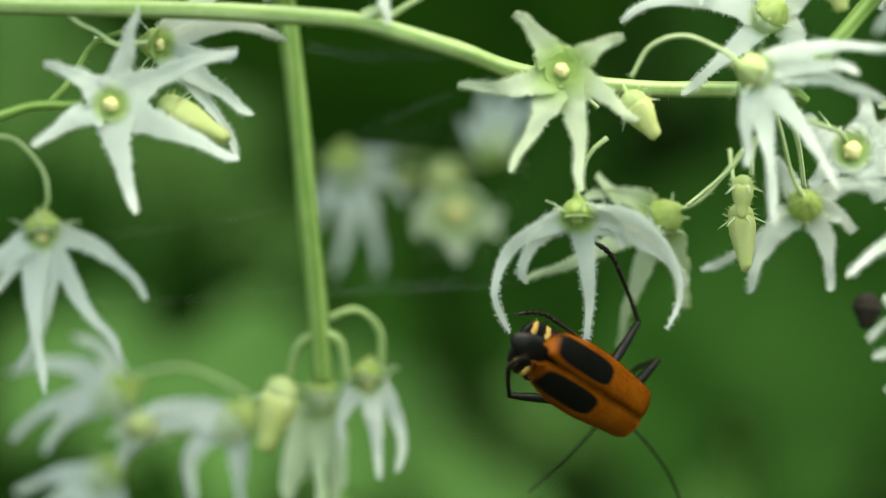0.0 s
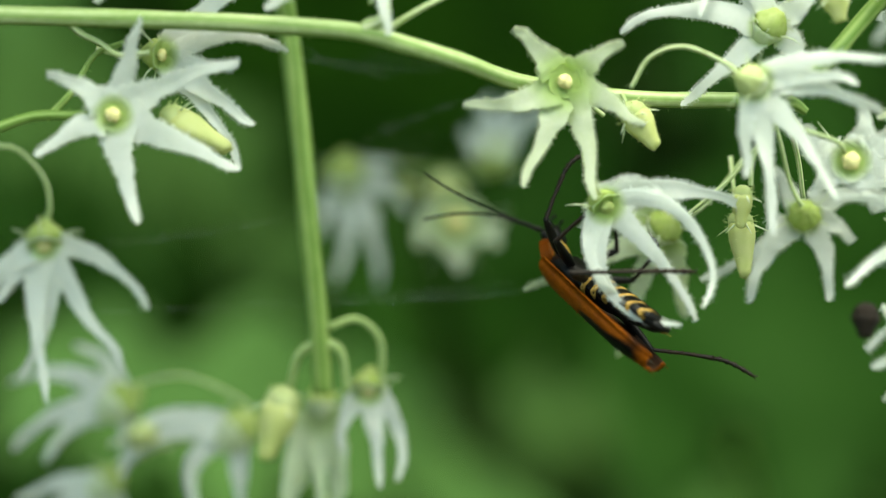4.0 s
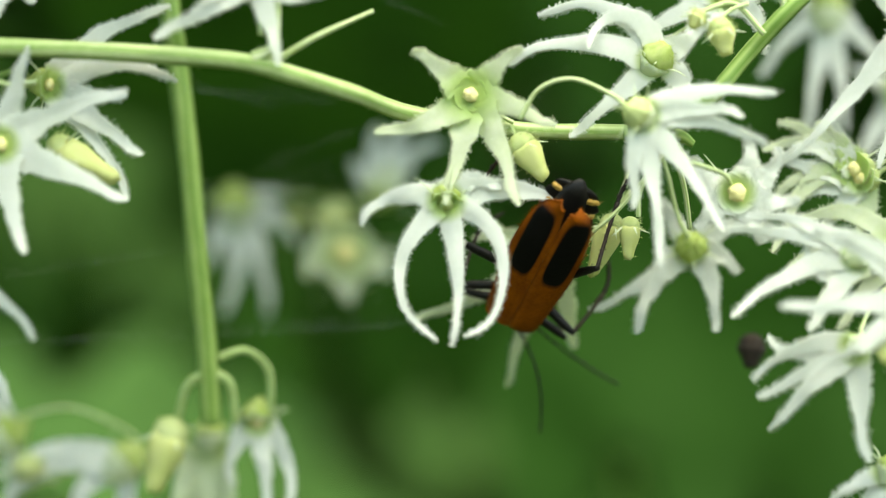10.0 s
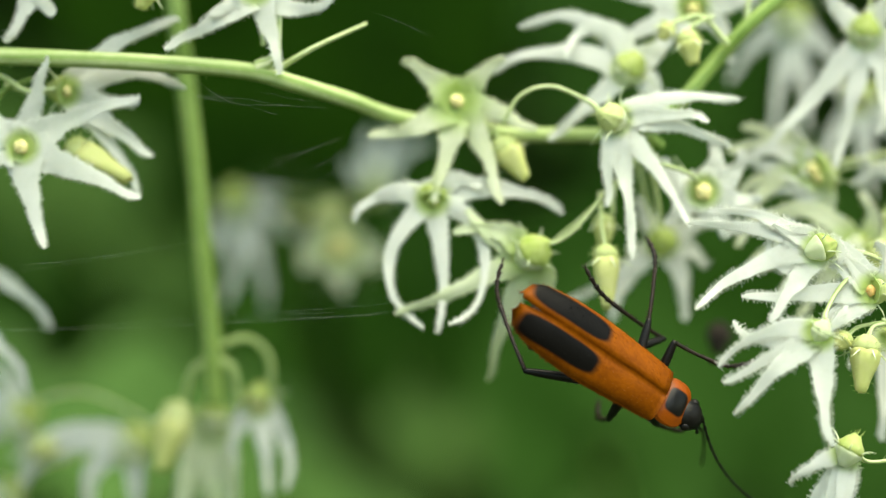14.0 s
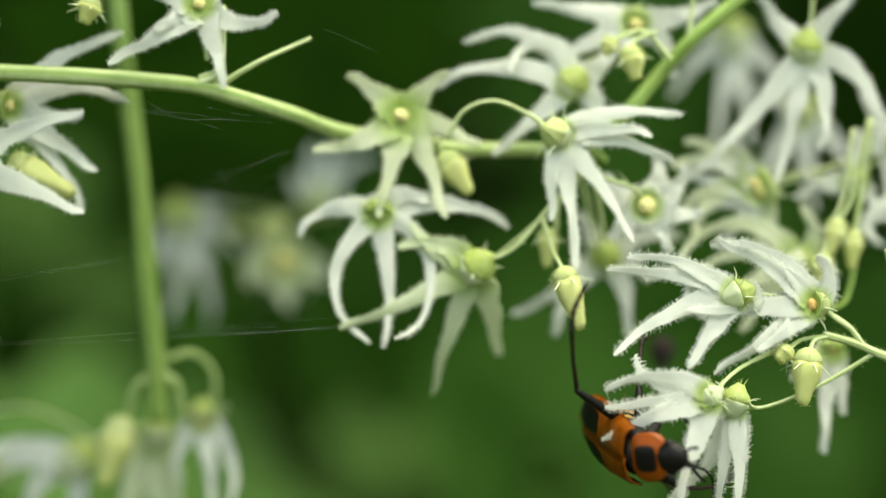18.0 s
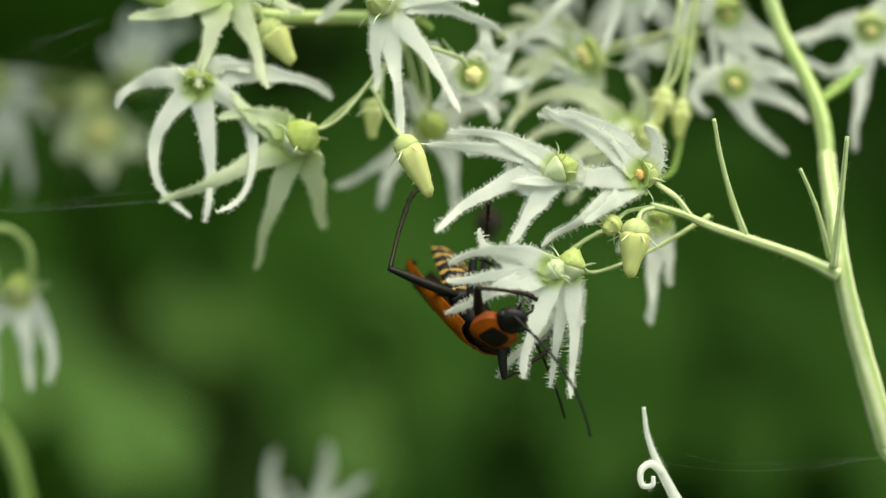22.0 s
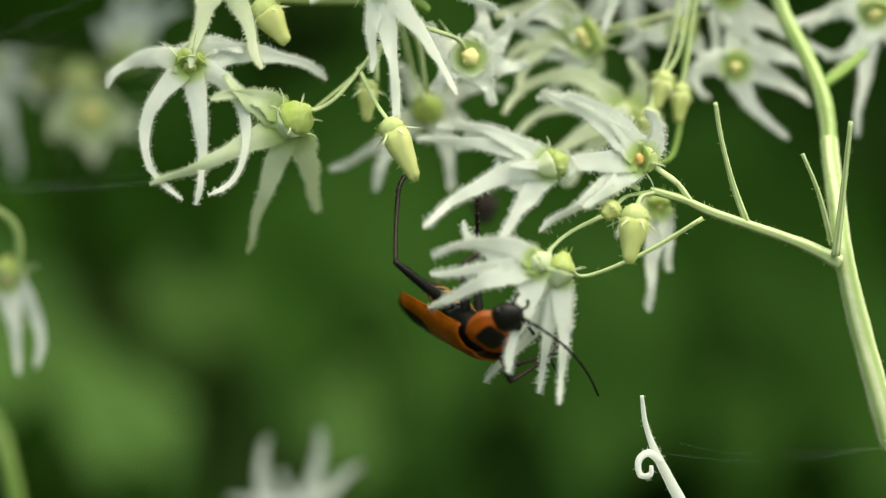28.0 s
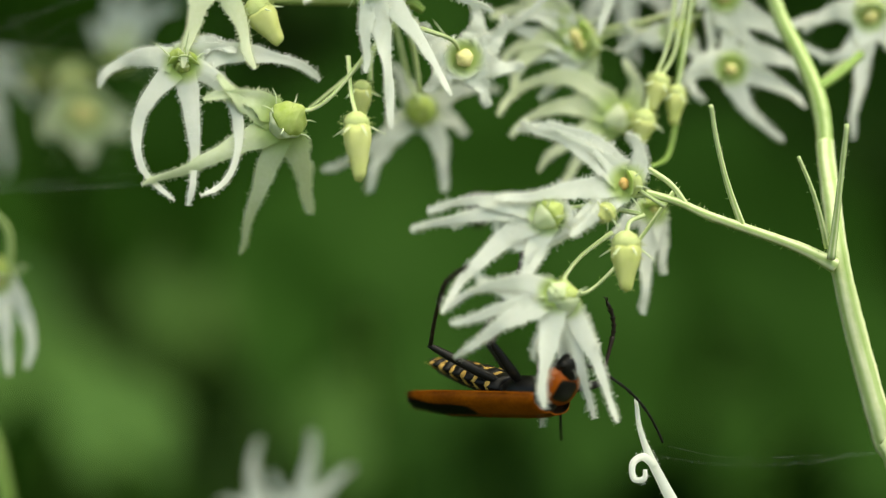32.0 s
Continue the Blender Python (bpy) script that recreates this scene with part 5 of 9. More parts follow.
    walk(fl_two, [
        (0, pose(0.01969, 0.00000, -0.00451, 0, -22, 0)), (11, pose(0.01969, 0.00000, -0.00451, 0, -22, 0)), (12, pose(0.01837, -0.00670, -0.00421, 0, -22, 0)), (14, pose(0.01882, -0.00670, -0.00416, 0, -22, 0)),
        (14.5, pose(0.01866, -0.00670, -0.00437, 0, -22, 0)), (16.5, pose(0.01725, -0.00670, -0.00638, 0, 0, 0)), (17, pose(0.01681, -0.00670, -0.00613, 0, 0, 0)),
        (18.4, pose(0.01624, -0.00670, -0.00681, 0, 0, 0)), (20, pose(0.01798, -0.00500, -0.00662, 0, 2, 0)), (23, pose(0.01695, -0.00500, -0.00701, 0, 0, 0)),
        (27.5, pose(0.01665, -0.00500, -0.00713, 0, 0, 0)), (29, pose(0.01700, -0.00500, -0.00740, 0, 0, 0)), (30, pose(0.01750, -0.00500, -0.00778, 0, 0, 0)),
        (30.5, pose(0.01790, -0.00500, -0.00898, 0, -10, 0)), (32, pose(0.01783, -0.00500, -0.00860, 0, -10, 0))])
    walk(fl_three, [
        (0, pose(0.02143, 0.00050, -0.01057, 0, 10, 0)), (11, pose(0.02143, 0.00050, -0.01057, 0, 10, 0)), (12, pose(0.02004, -0.00600, -0.00989, 0, 10, 0)), (14, pose(0.02035, -0.00600, -0.01012, 0, 10, 0)),
        (14.5, pose(0.02005, -0.00600, -0.00982, 0, 10, 0)), (16.5, pose(0.01863, -0.00600, -0.00847, 0, 0, 0)), (17, pose(0.01824, -0.00600, -0.00799, 0, 0, 0)),
        (18.4, pose(0.01749, -0.00600, -0.00687, 0, 0, 0)), (20, pose(0.01859, -0.00480, -0.00687, 0, 0, 0)), (23, pose(0.01791, -0.00480, -0.00667, 0, 0, 0)),
        (27.5, pose(0.01767, -0.00480, -0.00751, 0, 0, 0)), (29, pose(0.01802, -0.00480, -0.00775, 0, 0, 0)), (30, pose(0.01816, -0.00480, -0.00793, 0, 0, 0)),
        (30.5, pose(0.01877, -0.00480, -0.00929, 0, -20, 0)), (31, pose(0.01869, -0.00480, -0.00938, 0, -24, 0)), (32, pose(0.01829, -0.00480, -0.00890, 0, -24, 0))])
    walk(fl_side, [
        (0, pose(0.02207, -0.00350, -0.00220, 0, 0, 0)), (30.2, pose(0.02207, -0.00350, -0.00220, 0, 0, 0)), (30.5, pose(0.02145, -0.00350, -0.00314, 0, -4, 0)),
        (32, pose(0.02154, -0.00350, -0.00328, 0, -4, 0))])
    walk(bud_right, [
        (0, pose(0.02169, -0.00400, -0.00465, 0, 0, 0)), (30.2, pose(0.02169, -0.00400, -0.00465, 0, 0, 0)), (30.5, pose(0.02157, -0.00400, -0.00562, 0, -6, 0)),
        (32, pose(0.02146, -0.00400, -0.00585, 0, -8, 0))])
    walk(petals(fl_ring)[0], [
        (0, pose(0, 0, 0, 0, -38, 0)), (2.3, pose(0, 0, 0, 0, -38, 0)), (3, pose(0, 0, 0, 0, -60, 0)),
        (3.5, pose(0, 0, 0, 0, -60, 0)), (5, pose(0, 0, 0, 0, 0, 0)), (32, pose(0, 0, 0, 0, 0, 0))])
    walk(petals(fl_ring)[1], [
        (0, pose(0, 0, 0, 0, 26, 0)), (2, pose(0, 0, 0, 0, 24, 0)), (2.6, pose(0, 0, 0, 0, 10, 0)), (3.5, pose(0, 0, 0, 0, 0, 0)), (32, pose(0, 0, 0, 0, 0, 0))])
    walk(petals(fl_ring)[3], [
        (0, pose(0, 0, 0, 0, -34, 0)), (2, pose(0, 0, 0, 0, -32, 0)), (2.6, pose(0, 0, 0, 0, -10, 0)), (3.5, pose(0, 0, 0, 0, 0, 0)), (32, pose(0, 0, 0, 0, 0, 0))])
    walk(petals(fl_ring)[4], [
        (0, pose(0, 0, 0, 0, 34, 0)), (2.3, pose(0, 0, 0, 0, 34, 0)), (3, pose(0, 0, 0, 0, 45, 0)),
        (3.5, pose(0, 0, 0, 0, 45, 0)), (5, pose(0, 0, 0, 0, 0, 0)), (32, pose(0, 0, 0, 0, 0, 0))])
    walk(petals(fl_ring)[5], [
        (0, pose(0, 0, 0, 0, 50, 0)), (2.3, pose(0, 0, 0, 0, 50, 0)), (3, pose(0, 0, 0, 0, 50, 0)),
        (3.5, pose(0, 0, 0, 0, 50, 0)), (5, pose(0, 0, 0, 0, 0, 0)), (32, pose(0, 0, 0, 0, 0, 0))])
    walk(beetle, [
        (0, pose(0.00252, 0.00550, -0.00942, 112.8, 22.4, 56.2)), (0.3, pose(0.00084, 0.00532, -0.00951, 120.7, 22.6, 66.2)), (0.6, pose(0.00127, 0.00552, -0.01026, 133.2, 17.6, 89.8)),
        (1, pose(-0.00075, 0.00534, -0.00977, 169.6, 9.6, 134.2)), (1.3, pose(-0.00012, 0.00496, -0.00956, 178.4, 8.9, 148.0)), (1.6, pose(-0.00026, 0.00529, -0.00983, -179.5, 4.5, 137.3)),
        (2, pose(0.00002, 0.00337, -0.00928, -173.4, 5.3, -168.5)), (2.3, pose(-0.00015, 0.00368, -0.00926, -174.0, 1.4, -176.8)), (2.6, pose(-0.00096, 0.00361, -0.00839, 164.9, -18.7, -176.7)),
        (3, pose(-0.00097, 0.00479, -0.00601, 171.6, -22.9, 150.1)), (3.3, pose(-0.00084, 0.00432, -0.00473, 163.4, -32.2, 163.2)), (3.5, pose(-0.00112, 0.00451, -0.00415, 168.3, -34.3, 155.6)),
        (4.2, pose(0.00226, 0.00557, -0.00338, -142.3, -23.3, 117.0)), (4.8, pose(0.00377, 0.00583, -0.00187, 171.1, 12.2, 100.0)), (5.5, pose(0.00455, 0.00603, -0.00044, -178.7, 26.8, 90.6)),
        (6, pose(0.00461, 0.00599, -0.00122, -179.9, 29.6, 88.4)), (6.5, pose(0.00435, 0.00554, -0.00182, -153.4, 32.6, 108.0)), (7, pose(0.00504, 0.00598, -0.00193, -152.1, 26.5, 103.1)),
        (8, pose(0.00368, 0.00571, -0.00212, -155.0, 37.9, 111.8)), (8.5, pose(0.00316, 0.00531, -0.00176, -137.9, 38.3, 121.4)), (9, pose(0.00374, 0.00562, -0.00212, -129.9, 34.6, 122.1)),
        (9.5, pose(0.00338, 0.00538, -0.00144, -124.8, 29.1, 125.5)), (10, pose(0.00391, 0.00572, -0.00189, -148.0, 37.8, 111.8)), (10.5, pose(0.00400, 0.00539, -0.00260, -166.6, 43.5, 99.3)),
        (11, pose(0.00434, 0.00411, -0.00289, 177.9, 42.4, 86.5)), (11.5, pose(0.00413, 0.00098, -0.00326, -178.0, 55.6, 91.8)), (12, pose(0.00416, -0.00146, -0.00340, -178.7, 44.6, 89.0)),
        (12.5, pose(0.00431, -0.00161, -0.00369, 172.3, 50.0, 83.1)), (13, pose(0.00712, -0.00170, -0.00408, 125.3, 26.8, 40.5)), (13.5, pose(0.00954, -0.00295, -0.00500, 101.0, 21.5, 27.2)),
        (14, pose(0.00932, -0.00476, -0.00620, 78.6, 31.8, 20.7)), (14.5, pose(0.01006, -0.00667, -0.00659, 40.2, 33.5, -42.0)), (15.5, pose(0.01071, -0.00428, -0.00753, 109.3, 23.2, -50.8)),
        (16.5, pose(0.01006, -0.00630, -0.00867, 97.5, 5.0, -82.4)), (17, pose(0.01089, -0.00616, -0.00890, 102.9, 4.4, -80.0)), (17.5, pose(0.01104, -0.00604, -0.00872, 93.1, 4.7, -84.7)),
        (18, pose(0.01200, -0.00588, -0.00920, 99.7, 6.6, -81.8)), (18.5, pose(0.01246, -0.00539, -0.00981, 113.9, 7.2, -83.4)), (19, pose(0.01288, -0.00246, -0.00927, 145.0, 11.6, -79.2)),
        (19.5, pose(0.01303, -0.00245, -0.00944, 145.7, 8.3, -76.0)), (20, pose(0.01332, -0.00242, -0.00995, 146.0, 4.3, -73.2)), (20.5, pose(0.01372, -0.00246, -0.01036, 146.8, 7.4, -71.5)),
        (21, pose(0.01366, -0.00240, -0.01041, 148.3, 11.6, -68.3)), (22, pose(0.01321, -0.00239, -0.00948, 146.1, 18.4, -75.8)), (23, pose(0.01290, -0.00244, -0.01012, 145.8, 12.2, -76.6)),
        (24, pose(0.01328, -0.00240, -0.01050, 147.5, 12.2, -70.9)), (25, pose(0.01351, -0.00249, -0.01063, 144.8, 5.1, -78.3)), (26.5, pose(0.01341, -0.00248, -0.01081, 145.1, 5.4, -77.0)),
        (28, pose(0.01321, -0.00246, -0.01082, 145.5, 5.9, -75.9)), (29, pose(0.01358, -0.00232, -0.01101, 149.2, 11.7, -65.8)), (29.5, pose(0.01429, -0.00221, -0.01108, 152.4, 11.7, -57.8)),
        (30, pose(0.01375, -0.00216, -0.01102, 152.5, 10.3, -57.2)), (30.5, pose(0.01580, -0.00174, -0.01414, 163.4, 0.5, -42.4)), (31, pose(0.01606, -0.00187, -0.01429, 164.5, -1.2, -47.9)),
        (31.5, pose(0.01624, -0.00194, -0.01422, 165.2, -3.4, -50.3)), (32, pose(0.01632, -0.00191, -0.01421, 165.2, -4.9, -50.2))])
    walk(shield, [
        (0, pose(0.0023, 0, 0, 0, 62, 0)), (0.3, pose(0.0023, 0, 0, 0, 60, 0)), (0.6, pose(0.0023, 0, 0, 0, 50, 0)),
        (1, pose(0.0023, 0, 0, 0, 75, 0)), (1.3, pose(0.0023, 0, 0, 0, 60, 0)), (1.6, pose(0.0023, 0, 0, 0, 68, 0)),
        (2, pose(0.0023, 0, 0, 0, 68, 0)), (2.3, pose(0.0023, 0, 0, 0, 48, 0)), (2.6, pose(0.0023, 0, 0, 0, 55, 0)),
        (3, pose(0.0023, 0, 0, 0, 52, 0)), (3.3, pose(0.0023, 0, 0, 0, 48, 0)), (3.5, pose(0.0023, 0, 0, 0, 42, 0)),
        (4.2, pose(0.0023, 0, 0, 0, 30, 0)), (4.8, pose(0.0023, 0, 0, 0, 45, 0)), (5.5, pose(0.0023, 0, 0, 0, 55, 0)),
        (6, pose(0.0023, 0, 0, 0, 55, 0)), (6.5, pose(0.0023, 0, 0, 0, 55, 0)), (7, pose(0.0023, 0, 0, 0, 55, 0)),
        (8, pose(0.0023, 0, 0, 0, 55, 0)), (8.5, pose(0.0023, 0, 0, 0, 55, 0)), (9, pose(0.0023, 0, 0, 0, 55, 0)),
        (9.5, pose(0.0023, 0, 0, 0, 55, 0)), (10, pose(0.0023, 0, 0, 0, 55, 0)), (10.5, pose(0.0023, 0, 0, 0, 45, 0)),
        (11, pose(0.0023, 0, 0, 0, 45, 0)), (11.5, pose(0.0023, 0, 0, 0, 40, 0)), (12, pose(0.0023, 0, 0, 0, 38, 0)),
        (12.5, pose(0.0023, 0, 0, 0, 35, 0)), (13, pose(0.0023, 0, 0, 0, 25, 0)), (13.5, pose(0.0023, 0, 0, 0, 15, 0)),
        (14, pose(0.0023, 0, 0, 0, 3, 0)), (14.5, pose(0.0023, 0, 0, 0, 0, 0)), (15.5, pose(0.0023, 0, 0, 0, 15, 0)),
        (16.5, pose(0.0023, 0, 0, 0, 45, 0)), (17, pose(0.0023, 0, 0, 0, 45, 0)), (17.5, pose(0.0023, 0, 0, 0, 45, 0)),
        (18, pose(0.0023, 0, 0, 0, 45, 0)), (18.5, pose(0.0023, 0, 0, 0, 45, 0)), (19, pose(0.0023, 0, 0, 0, 56, 0)),
        (19.5, pose(0.0023, 0, 0, 0, 56, 0)), (20, pose(0.0023, 0, 0, 0, 56, 0)), (20.5, pose(0.0023, 0, 0, 0, 56, 0)),
        (21, pose(0.0023, 0, 0, 0, 56, 0)), (22, pose(0.0023, 0, 0, 0, 56, 0)), (23, pose(0.0023, 0, 0, 0, 56, 0)),
        (24, pose(0.0023, 0, 0, 0, 56, 0)), (25, pose(0.0023, 0, 0, 0, 56, 0)), (26.5, pose(0.0023, 0, 0, 0, 56, 0)),
        (28, pose(0.0023, 0, 0, 0, 56, 0)), (29, pose(0.0023, 0, 0, 0, 56, 0)), (29.5, pose(0.0023, 0, 0, 0, 56, 0)),
        (30, pose(0.0023, 0, 0, 0, 56, 0)), (30.5, pose(0.0023, 0, 0, 0, 58, 0)), (31, pose(0.0023, 0, 0, 0, 58, 0)),
        (31.5, pose(0.0023, 0, 0, 0, 58, 0)), (32, pose(0.0023, 0, 0, 0, 58, 0))])
    walk(belly, [
        (0, pose(-0.0014, 0, -0.00036, 0, -6.0, 0)), (0.3, pose(-0.0014, 0, -0.00036, 0, -7.2, 0)), (0.6, pose(0, 0, -0.00036, 0, -36.0, 0)),
        (1, pose(0, 0, -0.00036, 0, -32.0, 0)), (1.3, pose(0, 0, -0.00036, 0, -24.0, 0)), (1.6, pose(0, 0, -0.00036, 0, -22.0, 0)),
        (2, pose(0, 0, -0.00036, 0, -15.0, 0)), (2.3, pose(0, 0, -0.00036, 0, -12.0, 0)), (2.6, pose(0, 0, -0.00036, 0, -7.0, 0)),
        (3, pose(0, 0, -0.00036, 0, -3.0, 0)), (3.3, pose(0, 0, -0.00036, 0, -2.0, 0)), (3.5, pose(0, 0, -0.00036, 0, -1.0, 0)),
        (4.2, pose(0, 0, -0.00036, 0, -6.9, 0)), (4.8, pose(0, 0, -0.00036, 0, -11.1, 0)), (5.5, pose(-0.0014, 0, -0.00036, 0, -4.8, 0)),
        (6, pose(-0.0014, 0, -0.00036, 0, -4.8, 0)), (6.5, pose(-0.0014, 0, -0.00036, 0, -4.7, 0)), (7, pose(-0.0014, 0, -0.00036, 0, -4.7, 0)),
        (8, pose(-0.0014, 0, -0.00036, 0, -4.6, 0)), (8.5, pose(-0.0014, 0, -0.00036, 0, -4.5, 0)), (9, pose(-0.0014, 0, -0.00036, 0, -4.5, 0)),
        (9.5, pose(-0.0014, 0, -0.00036, 0, -4.5, 0)), (10, pose(-0.0014, 0, -0.00036, 0, -4.4, 0)), (10.5, pose(-0.0014, 0, -0.00036, 0, -4.4, 0)),
        (11, pose(-0.0014, 0, -0.00036, 0, -4.3, 0)), (11.5, pose(-0.0014, 0, -0.00036, 0, -4.3, 0)), (12, pose(-0.0014, 0, -0.00036, 0, -4.2, 0)),
        (12.5, pose(-0.0014, 0, -0.00036, 0, -4.2, 0)), (13, pose(-0.0010, 0, -0.00036, 0, -3.0, 0)), (13.5, pose(0, 0, -0.00036, 0, -2.0, 0)),
        (14, pose(0, 0, -0.00036, 0, 0.0, 0)), (14.5, pose(0, 0, -0.00036, 0, -1.0, 0)), (15.5, pose(0, 0, -0.00036, 0, -3.0, 0)),
        (16.5, pose(0, 0, -0.00036, 0, -5.0, 0)), (17, pose(0, 0, -0.00036, 0, -6.0, 0)), (17.5, pose(0, 0, -0.00036, 0, -7.0, 0)),
        (18, pose(0, 0, -0.00036, 0, -8.0, 0)), (18.5, pose(0, 0, -0.00036, 0, -6.0, 0)), (19, pose(0, 0, -0.00036, 0, -2.0, 0)),
        (19.5, pose(0, 0, -0.00036, 0, -2.0, 0)), (20, pose(0, 0, -0.00036, 0, -2.0, 0)), (20.5, pose(0, 0, -0.00036, 0, -2.0, 0)),
        (21, pose(0, 0, -0.00036, 0, -3.0, 0)), (22, pose(0, 0, -0.00036, 0, -6.0, 0)), (23, pose(0, 0, -0.00036, 0, -6.0, 0)),
        (24, pose(0, 0, -0.00036, 0, -3.0, 0)), (25, pose(0, 0, -0.00036, 0, -2.0, 0)), (26.5, pose(0, 0, -0.00036, 0, -2.0, 0)),
        (28, pose(0, 0, -0.00036, 0, -2.0, 0)), (29, pose(0, 0, -0.00036, 0, -2.0, 0)), (29.5, pose(0, 0, -0.00036, 0, -2.0, 0)),
        (30, pose(0, 0, -0.00036, 0, -2.0, 0)), (30.5, pose(0, 0, -0.00036, 0, -3.0, 0)), (31, pose(0, 0, -0.00036, 0, -6.0, 0)),
        (31.5, pose(0, 0, -0.00036, 0, -7.0, 0)), (32, pose(0, 0, -0.00036, 0, -8.0, 0))])
    walk(feelers["left"], [
        (0, pose(0.00255, 0.00038, 0.00025, 0.0, 11.1, -87.2)), (0.6, pose(0.00255, 0.00038, 0.00025, 1.5, -18.0, -72.5)), (1.3, pose(0.00255, 0.00038, 0.00025, 11.3, -55.3, -82.5)),
        (1.65, pose(0.00255, 0.00038, 0.00025, -61.6, -41.9, 7.0)), (2, pose(0.00255, 0.00038, 0.00025, -73.5, 4.4, 42.3)), (2.6, pose(0.00255, 0.00038, 0.00025, -74.6, 7.8, 37.0)),
        (3, pose(0.00255, 0.00038, 0.00025, -109.1, 22.9, -45.0)), (3.5, pose(0.00255, 0.00038, 0.00025, -111.3, -25.9, -62.0)), (4.5, pose(0.00255, 0.00038, 0.00025, 170.5, -76.3, 24.9)),
        (5.5, pose(0.00255, 0.00038, 0.00025, 99.1, -24.3, 104.9)), (6, pose(0.00255, 0.00038, 0.00025, 98.5, -19.4, 106.6)), (7, pose(0.00255, 0.00038, 0.00025, 88.3, -48.0, 121.6)),
        (8, pose(0.00255, 0.00038, 0.00025, 94.8, -47.9, 113.5)), (9, pose(0.00255, 0.00038, 0.00025, 105.2, -28.6, 99.3)), (10, pose(0.00255, 0.00038, 0.00025, 113.8, -9.2, 79.9)),
        (11, pose(0.00255, 0.00038, 0.00025, 114.7, -5.8, 76.5)), (12, pose(0.00255, 0.00038, 0.00025, 116.6, -10.1, 66.4)), (12.5, pose(0.00255, 0.00038, 0.00025, 113.5, 5.2, 98.2)),
        (12.75, pose(0.00255, 0.00038, 0.00025, 127.3, -38.8, 57.4)), (13, pose(0.00255, 0.00038, 0.00025, -168.8, -48.7, -25.8)), (13.5, pose(0.00255, 0.00038, 0.00025, -170.3, -5.6, -14.4)),
        (14, pose(0.00255, 0.00038, 0.00025, -168.3, 12.6, -8.7)), (14.5, pose(0.00255, 0.00038, 0.00025, -149.1, 41.5, 24.0)), (15.75, pose(0.00255, 0.00038, 0.00025, -122.1, 18.4, 71.4)),
        (17, pose(0.00255, 0.00038, 0.00025, -119.1, -14.0, 105.1)), (17.5, pose(0.00255, 0.00038, 0.00025, -106.9, 37.4, 138.2)), (18, pose(0.00255, 0.00038, 0.00025, -30.9, 54.5, -132.3)),
        (19, pose(0.00255, 0.00038, 0.00025, -21.9, -27.7, -130.1)), (20, pose(0.00255, 0.00038, 0.00025, -19.7, -24.1, -136.2)), (21, pose(0.00255, 0.00038, 0.00025, -26.5, -34.0, -119.9)),
        (22, pose(0.00255, 0.00038, 0.00025, -43.7, -44.9, -90.5)), (23, pose(0.00255, 0.00038, 0.00025, -49.2, -34.7, -82.5)), (24, pose(0.00255, 0.00038, 0.00025, -41.0, -45.0, -94.9)),
        (25, pose(0.00255, 0.00038, 0.00025, -38.1, 0.2, -112.3)), (28, pose(0.00255, 0.00038, 0.00025, -37.6, -2.7, -102.3)), (29, pose(0.00255, 0.00038, 0.00025, -19.7, -52.0, -130.7)),
        (30, pose(0.00255, 0.00038, 0.00025, -39.9, -39.6, -103.4)), (30.5, pose(0.00255, 0.00038, 0.00025, -34.0, -11.5, -123.3)), (31, pose(0.00255, 0.00038, 0.00025, -34.1, -15.6, -121.3)),
        (32, pose(0.00255, 0.00038, 0.00025, -35.8, -25.2, -113.2))])
